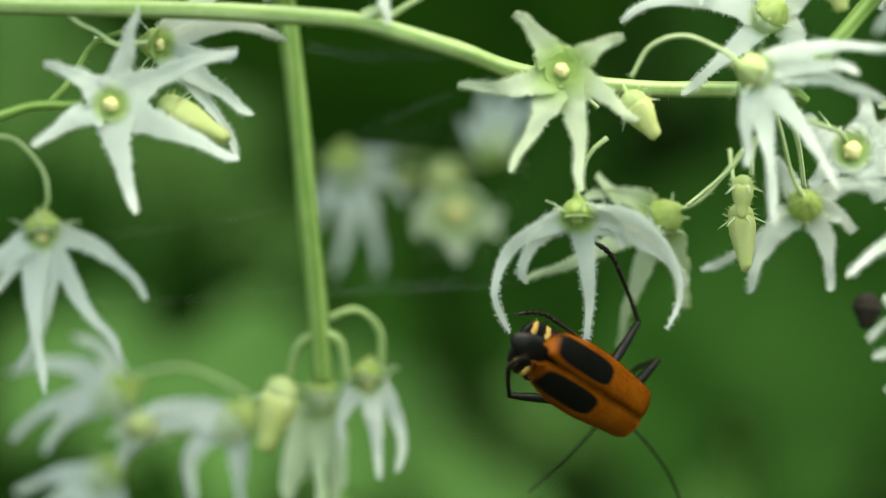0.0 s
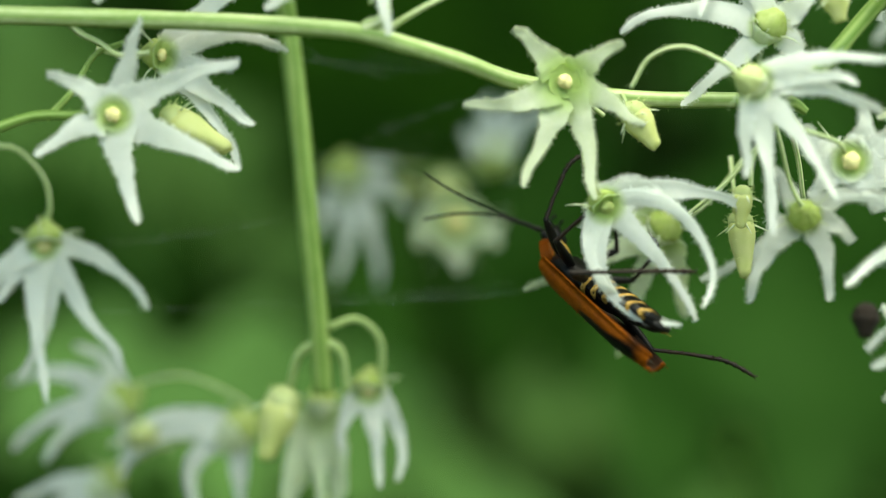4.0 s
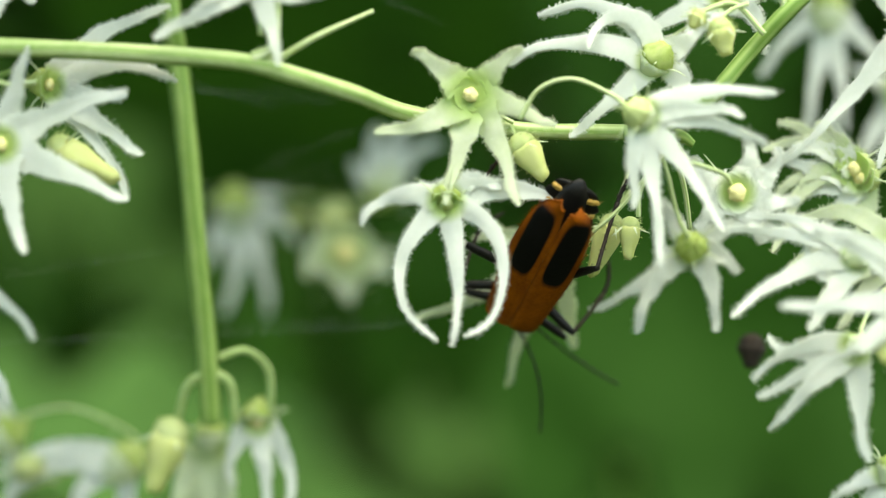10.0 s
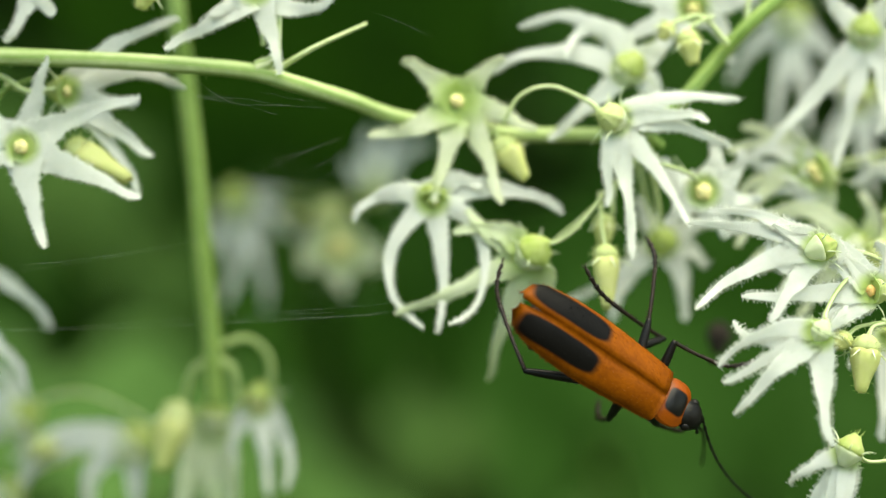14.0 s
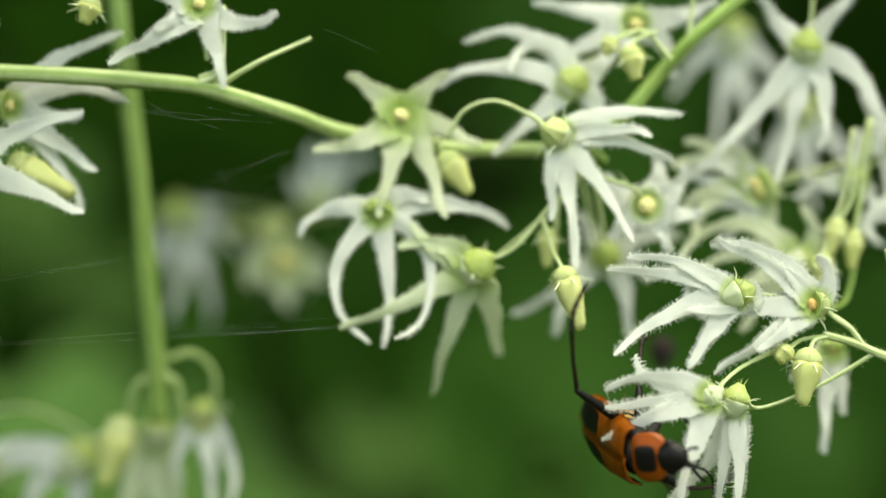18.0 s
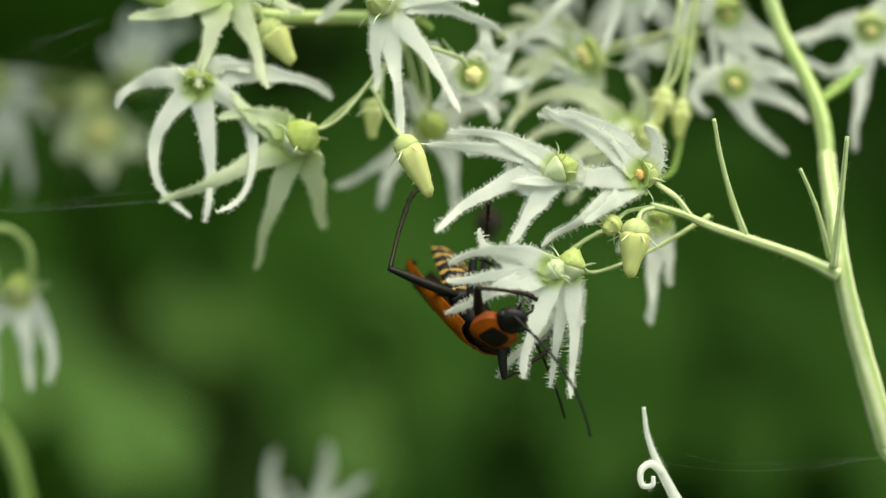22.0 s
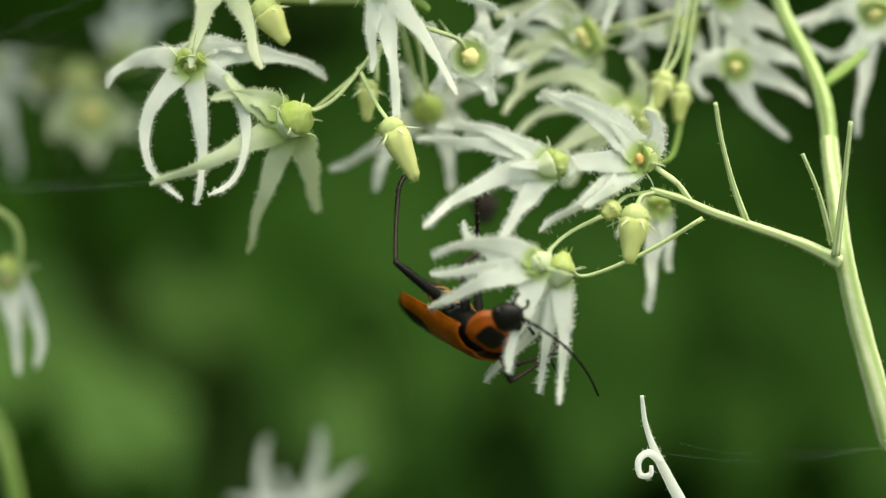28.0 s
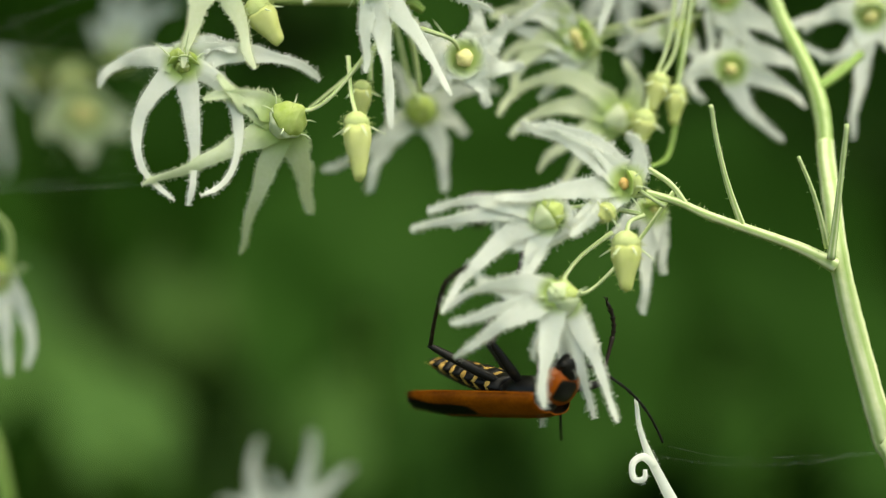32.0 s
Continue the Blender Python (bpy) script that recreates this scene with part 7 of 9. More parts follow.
    walk(shins["front", "right"], [
        (0, pose(0.00230, 0, 0, 180.0, 44.7, 180.0)), (0.3, pose(0.00230, 0, 0, 180.0, 32.1, 180.0)), (0.6, pose(0.00230, 0, 0, 180.0, 85.3, 180.0)),
        (1, pose(0.00230, 0, 0, 180.0, 65.3, 180.0)), (1.3, pose(0.00230, 0, 0, 180.0, 71.9, 180.0)), (1.6, pose(0.00230, 0, 0, 180.0, 79.9, 180.0)),
        (2, pose(0.00230, 0, 0, 180.0, 81.4, 180.0)), (2.3, pose(0.00230, 0, 0, 180.0, 83.6, 180.0)), (2.6, pose(0.00230, 0, 0, 0.0, 88.3, 0.0)),
        (3, pose(0.00230, 0, 0, 0.0, 15.4, 0.0)), (3.3, pose(0.00230, 0, 0, 0.0, 69.1, 0.0)), (3.5, pose(0.00230, 0, 0, 0.0, 48.2, 0.0)),
        (4.2, pose(0.00230, 0, 0, 0.0, 69.3, 0.0)), (4.8, pose(0.00230, 0, 0, 0.0, 87.4, 0.0)), (5.5, pose(0.00230, 0, 0, 180.0, 71.4, 180.0)),
        (6, pose(0.00230, 0, 0, 180.0, 75.0, 180.0)), (6.5, pose(0.00230, 0, 0, 180.0, 86.2, 180.0)), (7, pose(0.00230, 0, 0, 180.0, 74.2, 180.0)),
        (8, pose(0.00230, 0, 0, 180.0, 81.4, 180.0)), (8.5, pose(0.00230, 0, 0, 0.0, 88.3, 0.0)), (9, pose(0.00230, 0, 0, 180.0, 80.9, 180.0)),
        (9.5, pose(0.00230, 0, 0, 180.0, 86.2, 180.0)), (10, pose(0.00230, 0, 0, 180.0, 81.1, 180.0)), (10.5, pose(0.00230, 0, 0, 0.0, 84.5, 0.0)),
        (11, pose(0.00230, 0, 0, 0.0, 66.2, 0.0)), (11.5, pose(0.00230, 0, 0, 0.0, 15.4, 0.0)), (12, pose(0.00230, 0, 0, 0.0, 15.4, 0.0)),
        (12.5, pose(0.00230, 0, 0, 0.0, 15.4, 0.0)), (13, pose(0.00230, 0, 0, 0.0, 15.4, 0.0)), (13.5, pose(0.00230, 0, 0, 0.0, 15.4, 0.0)),
        (14, pose(0.00230, 0, 0, 0.0, 15.4, 0.0)), (14.5, pose(0.00230, 0, 0, 0.0, 15.4, 0.0)), (15.5, pose(0.00230, 0, 0, 0.0, 15.4, 0.0)),
        (16.5, pose(0.00230, 0, 0, 0.0, 15.4, 0.0)), (17, pose(0.00230, 0, 0, 0.0, 15.4, 0.0)), (17.5, pose(0.00230, 0, 0, 0.0, 15.4, 0.0)),
        (18, pose(0.00230, 0, 0, 0.0, 30.1, 0.0)), (18.5, pose(0.00230, 0, 0, 0.0, 59.4, 0.0)), (19, pose(0.00230, 0, 0, 180.0, 77.9, 180.0)),
        (19.5, pose(0.00230, 0, 0, 180.0, 79.5, 180.0)), (20, pose(0.00230, 0, 0, 180.0, 86.7, 180.0)), (20.5, pose(0.00230, 0, 0, 180.0, 64.4, 180.0)),
        (21, pose(0.00230, 0, 0, 180.0, 48.0, 180.0)), (22, pose(0.00230, 0, 0, 180.0, 63.1, 180.0)), (23, pose(0.00230, 0, 0, 180.0, 85.2, 180.0)),
        (24, pose(0.00230, 0, 0, 180.0, 69.9, 180.0)), (25, pose(0.00230, 0, 0, 180.0, 65.4, 180.0)), (26.5, pose(0.00230, 0, 0, 180.0, 69.1, 180.0)),
        (28, pose(0.00230, 0, 0, 180.0, 72.8, 180.0)), (29, pose(0.00230, 0, 0, 180.0, 86.1, 180.0)), (29.5, pose(0.00230, 0, 0, 180.0, 56.6, 180.0)),
        (30, pose(0.00230, 0, 0, 180.0, 61.5, 180.0)), (30.5, pose(0.00230, 0, 0, 180.0, 82.5, 180.0)), (31, pose(0.00230, 0, 0, 180.0, 79.4, 180.0)),
        (31.5, pose(0.00230, 0, 0, 180.0, 86.6, 180.0)), (32, pose(0.00230, 0, 0, 0.0, 67.3, 0.0))])
    walk(legs["mid", "left"], [
        (0, pose(0.00090, 0.00075, -0.00075, 86.0, 21.4, 158.7)), (0.3, pose(0.00090, 0.00075, -0.00075, 76.4, 23.1, 148.5)), (0.6, pose(0.00090, 0.00075, -0.00075, 73.6, 44.4, 151.2)),
        (1, pose(0.00090, 0.00075, -0.00075, 165.4, 76.0, -147.4)), (1.3, pose(0.00090, 0.00075, -0.00075, 126.6, 63.1, -166.4)), (1.6, pose(0.00090, 0.00075, -0.00075, 132.8, 62.2, -160.0)),
        (2, pose(0.00090, 0.00075, -0.00075, 137.5, 77.6, -158.0)), (2.3, pose(0.00090, 0.00075, -0.00075, 161.3, 71.4, -133.6)), (2.6, pose(0.00090, 0.00075, -0.00075, 62.4, 67.1, 135.7)),
        (3, pose(0.00090, 0.00075, -0.00075, 69.1, 61.5, 129.7)), (3.3, pose(0.00090, 0.00075, -0.00075, 40.8, 43.2, 103.1)), (3.5, pose(0.00090, 0.00075, -0.00075, 52.6, 42.9, 110.3)),
        (4.2, pose(0.00090, 0.00075, -0.00075, 27.3, 22.0, 89.0)), (4.8, pose(0.00090, 0.00075, -0.00075, 14.0, 0.2, 80.2)), (5.5, pose(0.00090, 0.00075, -0.00075, 1.4, -26.8, 75.8)),
        (6, pose(0.00090, 0.00075, -0.00075, 10.9, -19.5, 71.4)), (6.5, pose(0.00090, 0.00075, -0.00075, 10.4, -15.7, 76.8)), (7, pose(0.00090, 0.00075, -0.00075, -5.3, -33.4, 79.0)),
        (8, pose(0.00090, 0.00075, -0.00075, 1.0, -15.3, 83.2)), (8.5, pose(0.00090, 0.00075, -0.00075, 3.3, -7.2, 78.6)), (9, pose(0.00090, 0.00075, -0.00075, 1.6, -25.5, 75.0)),
        (9.5, pose(0.00090, 0.00075, -0.00075, 13.5, -14.6, 76.5)), (10, pose(0.00090, 0.00075, -0.00075, 18.5, -15.9, 76.5)), (10.5, pose(0.00090, 0.00075, -0.00075, 7.5, -10.2, 78.1)),
        (11, pose(0.00090, 0.00075, -0.00075, -10.6, 0.1, 74.5)), (11.5, pose(0.00090, 0.00075, -0.00075, -26.8, 51.5, 55.0)), (12, pose(0.00090, 0.00075, -0.00075, -46.4, 42.7, 32.4)),
        (12.5, pose(0.00090, 0.00075, -0.00075, -36.2, 49.7, 41.0)), (12.75, pose(0.00090, 0.00075, -0.00075, -5.7, 9.6, 75.9)), (13, pose(0.00090, 0.00075, -0.00075, 1.6, -37.4, 92.5)),
        (13.5, pose(0.00090, 0.00075, -0.00075, 6.3, -23.8, 97.0)), (14, pose(0.00090, 0.00075, -0.00075, 6.3, -10.8, 104.8)), (14.5, pose(0.00090, 0.00075, -0.00075, 22.7, -16.7, 137.7)),
        (15.5, pose(0.00090, 0.00075, -0.00075, 40.5, 8.4, 133.7)), (16.5, pose(0.00090, 0.00075, -0.00075, 59.7, 33.5, 138.1)), (17, pose(0.00090, 0.00075, -0.00075, 61.5, 31.5, 135.0)),
        (17.5, pose(0.00090, 0.00075, -0.00075, 51.9, 17.5, 132.2)), (18, pose(0.00090, 0.00075, -0.00075, 67.2, 14.1, 132.0)), (18.5, pose(0.00090, 0.00075, -0.00075, 88.7, 47.6, 160.7)),
        (19, pose(0.00090, 0.00075, -0.00075, 80.6, 66.7, 144.4)), (19.5, pose(0.00090, 0.00075, -0.00075, 62.9, 67.9, 126.9)), (20, pose(0.00090, 0.00075, -0.00075, 44.9, 65.3, 107.7)),
        (20.5, pose(0.00090, 0.00075, -0.00075, 50.1, 61.0, 112.0)), (21, pose(0.00090, 0.00075, -0.00075, 55.9, 63.3, 119.4)), (22, pose(0.00090, 0.00075, -0.00075, 77.5, 53.2, 138.8)),
        (23, pose(0.00090, 0.00075, -0.00075, 68.7, 61.6, 129.2)), (24, pose(0.00090, 0.00075, -0.00075, 56.5, 56.8, 119.3)), (25, pose(0.00090, 0.00075, -0.00075, 44.8, 43.7, 108.7)),
        (26.5, pose(0.00090, 0.00075, -0.00075, 47.7, 49.3, 111.4)), (28, pose(0.00090, 0.00075, -0.00075, 51.5, 54.7, 114.9)), (29, pose(0.00090, 0.00075, -0.00075, 56.7, 57.0, 118.2)),
        (29.5, pose(0.00090, 0.00075, -0.00075, 48.5, 50.0, 111.5)), (30, pose(0.00090, 0.00075, -0.00075, 43.0, 57.7, 105.5)), (30.5, pose(0.00090, 0.00075, -0.00075, 19.2, -16.8, 83.2)),
        (31, pose(0.00090, 0.00075, -0.00075, 32.9, 41.9, 101.4)), (31.5, pose(0.00090, 0.00075, -0.00075, 33.5, 40.9, 100.9)), (32, pose(0.00090, 0.00075, -0.00075, 33.2, 38.5, 100.3))])
    walk(shins["mid", "left"], [
        (0, pose(0.00260, 0, 0, 0.0, 14.5, 0.0)), (0.3, pose(0.00260, 0, 0, 0.0, 22.5, 0.0)), (0.6, pose(0.00260, 0, 0, 0.0, 22.5, 0.0)),
        (1, pose(0.00260, 0, 0, 0.0, 29.8, 0.0)), (1.3, pose(0.00260, 0, 0, 0.0, 18.0, 0.0)), (1.6, pose(0.00260, 0, 0, 0.0, 14.5, 0.0)),
        (2, pose(0.00260, 0, 0, 0.0, 28.6, 0.0)), (2.3, pose(0.00260, 0, 0, 0.0, 15.6, 0.0)), (2.6, pose(0.00260, 0, 0, 0.0, 50.5, 0.0)),
        (3, pose(0.00260, 0, 0, 0.0, 51.6, 0.0)), (3.3, pose(0.00260, 0, 0, 180.0, 86.7, 180.0)), (3.5, pose(0.00260, 0, 0, 180.0, 84.5, 180.0)),
        (4.2, pose(0.00260, 0, 0, 180.0, 81.5, 180.0)), (4.8, pose(0.00260, 0, 0, 180.0, 79.0, 180.0)), (5.5, pose(0.00260, 0, 0, 180.0, 76.0, 180.0)),
        (6, pose(0.00260, 0, 0, 180.0, 74.6, 180.0)), (6.5, pose(0.00260, 0, 0, 180.0, 77.5, 180.0)), (7, pose(0.00260, 0, 0, 180.0, 61.5, 180.0)),
        (8, pose(0.00260, 0, 0, 180.0, 78.9, 180.0)), (8.5, pose(0.00260, 0, 0, 180.0, 83.1, 180.0)), (9, pose(0.00260, 0, 0, 180.0, 63.8, 180.0)),
        (9.5, pose(0.00260, 0, 0, 180.0, 81.7, 180.0)), (10, pose(0.00260, 0, 0, 180.0, 85.0, 180.0)), (10.5, pose(0.00260, 0, 0, 180.0, 87.0, 180.0)),
        (11, pose(0.00260, 0, 0, 0.0, 81.9, 0.0)), (11.5, pose(0.00260, 0, 0, 0.0, 14.5, 0.0)), (12, pose(0.00260, 0, 0, 0.0, 14.5, 0.0)),
        (12.5, pose(0.00260, 0, 0, 0.0, 14.5, 0.0)), (13, pose(0.00260, 0, 0, 0.0, 69.1, 0.0)), (13.5, pose(0.00260, 0, 0, 0.0, 49.0, 0.0)),
        (14, pose(0.00260, 0, 0, 0.0, 14.5, 0.0)), (14.5, pose(0.00260, 0, 0, 0.0, 14.5, 0.0)), (15.5, pose(0.00260, 0, 0, 0.0, 14.5, 0.0)),
        (16.5, pose(0.00260, 0, 0, 0.0, 14.5, 0.0)), (17, pose(0.00260, 0, 0, 0.0, 14.5, 0.0)), (17.5, pose(0.00260, 0, 0, 0.0, 18.3, 0.0)),
        (18, pose(0.00260, 0, 0, 0.0, 14.5, 0.0)), (18.5, pose(0.00260, 0, 0, 0.0, 14.5, 0.0)), (19, pose(0.00260, 0, 0, 0.0, 74.9, 0.0)),
        (19.5, pose(0.00260, 0, 0, 0.0, 78.7, 0.0)), (20, pose(0.00260, 0, 0, 0.0, 76.0, 0.0)), (20.5, pose(0.00260, 0, 0, 0.0, 73.1, 0.0)),
        (21, pose(0.00260, 0, 0, 0.0, 70.5, 0.0)), (22, pose(0.00260, 0, 0, 180.0, 83.8, 180.0)), (23, pose(0.00260, 0, 0, 0.0, 84.2, 0.0)),
        (24, pose(0.00260, 0, 0, 0.0, 86.7, 0.0)), (25, pose(0.00260, 0, 0, 0.0, 61.7, 0.0)), (26.5, pose(0.00260, 0, 0, 0.0, 65.0, 0.0)),
        (28, pose(0.00260, 0, 0, 0.0, 68.2, 0.0)), (29, pose(0.00260, 0, 0, 0.0, 64.9, 0.0)), (29.5, pose(0.00260, 0, 0, 0.0, 73.3, 0.0)),
        (30, pose(0.00260, 0, 0, 0.0, 70.4, 0.0)), (30.5, pose(0.00260, 0, 0, 180.0, 61.8, 180.0)), (31, pose(0.00260, 0, 0, 180.0, 83.9, 180.0)),
        (31.5, pose(0.00260, 0, 0, 180.0, 82.4, 180.0)), (32, pose(0.00260, 0, 0, 180.0, 83.0, 180.0))])
    walk(legs["mid", "right"], [
        (0, pose(0.00090, -0.00075, -0.00075, -24.6, 63.0, -41.9)), (0.3, pose(0.00090, -0.00075, -0.00075, 49.8, 30.0, 6.2)), (0.45, pose(0.00090, -0.00075, -0.00075, 13.9, 15.9, -43.5)),
        (0.6, pose(0.00090, -0.00075, -0.00075, -1.2, -16.6, -78.5)), (1, pose(0.00090, -0.00075, -0.00075, -10.8, -17.2, -71.3)), (1.3, pose(0.00090, -0.00075, -0.00075, -11.4, -14.4, -70.4)),
        (1.6, pose(0.00090, -0.00075, -0.00075, -18.7, -8.3, -90.7)), (2, pose(0.00090, -0.00075, -0.00075, -13.5, -5.0, -70.5)), (2.3, pose(0.00090, -0.00075, -0.00075, -18.9, -3.5, -79.3)),
        (2.6, pose(0.00090, -0.00075, -0.00075, -9.7, 20.0, -79.6)), (3, pose(0.00090, -0.00075, -0.00075, -28.7, 27.1, -117.7)), (3.3, pose(0.00090, -0.00075, -0.00075, -12.8, 6.6, -96.2)),
        (3.5, pose(0.00090, -0.00075, -0.00075, -24.9, 21.7, -106.7)), (4.2, pose(0.00090, -0.00075, -0.00075, -14.4, 5.9, -96.0)), (4.8, pose(0.00090, -0.00075, -0.00075, -7.8, -8.7, -89.2)),
        (5.5, pose(0.00090, -0.00075, -0.00075, -1.9, -26.5, -82.8)), (6, pose(0.00090, -0.00075, -0.00075, -13.0, -17.7, -82.8)), (6.5, pose(0.00090, -0.00075, -0.00075, -9.4, -16.3, -76.9)),
        (7, pose(0.00090, -0.00075, -0.00075, 2.8, -31.5, -85.5)), (8, pose(0.00090, -0.00075, -0.00075, 1.8, -15.8, -75.0)), (8.5, pose(0.00090, -0.00075, -0.00075, -4.3, -6.5, -78.6)),
        (9, pose(0.00090, -0.00075, -0.00075, -7.4, -18.7, -82.5)), (9.5, pose(0.00090, -0.00075, -0.00075, -13.7, -14.3, -76.5)), (10, pose(0.00090, -0.00075, -0.00075, -16.7, -18.3, -74.4)),
        (10.5, pose(0.00090, -0.00075, -0.00075, -6.5, -11.1, -78.1)), (11, pose(0.00090, -0.00075, -0.00075, 10.5, 0.1, -81.5)), (11.5, pose(0.00090, -0.00075, -0.00075, 30.8, 54.4, -50.4)),
        (12, pose(0.00090, -0.00075, -0.00075, 49.9, 45.0, -35.8)), (12.5, pose(0.00090, -0.00075, -0.00075, 40.1, 52.2, -40.6)), (13, pose(0.00090, -0.00075, -0.00075, 21.9, 60.6, -56.2)),
        (13.5, pose(0.00090, -0.00075, -0.00075, 30.6, 69.7, -54.8)), (14, pose(0.00090, -0.00075, -0.00075, 48.3, 65.4, -34.4)), (14.5, pose(0.00090, -0.00075, -0.00075, -122.3, 64.0, 173.7)),
        (15.5, pose(0.00090, -0.00075, -0.00075, -84.5, 51.1, -155.6)), (16.5, pose(0.00090, -0.00075, -0.00075, -65.3, 32.3, -144.4)), (17, pose(0.00090, -0.00075, -0.00075, -66.3, 30.6, -140.9)),
        (17.5, pose(0.00090, -0.00075, -0.00075, -67.6, 32.0, -142.8)), (18, pose(0.00090, -0.00075, -0.00075, -61.7, 30.3, -137.4)), (18.5, pose(0.00090, -0.00075, -0.00075, -44.2, 14.5, -129.2)),
        (19, pose(0.00090, -0.00075, -0.00075, -31.6, -26.0, -92.7)), (19.5, pose(0.00090, -0.00075, -0.00075, -33.4, -9.9, -93.6)), (20, pose(0.00090, -0.00075, -0.00075, -35.6, 9.1, -100.7)),
        (20.5, pose(0.00090, -0.00075, -0.00075, -36.9, -5.3, -94.0)), (21, pose(0.00090, -0.00075, -0.00075, -37.9, -19.1, -86.5)), (22, pose(0.00090, -0.00075, -0.00075, -34.3, -23.8, -88.2)),
        (23, pose(0.00090, -0.00075, -0.00075, -34.5, -2.3, -96.1)), (24, pose(0.00090, -0.00075, -0.00075, -39.9, -2.4, -93.1)), (25, pose(0.00090, -0.00075, -0.00075, -36.1, -14.2, -93.8)),
        (26.5, pose(0.00090, -0.00075, -0.00075, -35.6, -12.8, -96.1)), (28, pose(0.00090, -0.00075, -0.00075, -35.3, -11.4, -98.4)), (29, pose(0.00090, -0.00075, -0.00075, -36.1, 4.8, -96.5)),
        (29.5, pose(0.00090, -0.00075, -0.00075, -34.0, -9.4, -76.3)), (30, pose(0.00090, -0.00075, -0.00075, -29.0, -11.6, -82.5)), (30.5, pose(0.00090, -0.00075, -0.00075, -18.5, 14.9, -86.0)),
        (31, pose(0.00090, -0.00075, -0.00075, -24.4, 11.9, -88.8)), (31.5, pose(0.00090, -0.00075, -0.00075, -32.6, 24.1, -94.3)), (32, pose(0.00090, -0.00075, -0.00075, -38.1, 40.9, -107.4))])
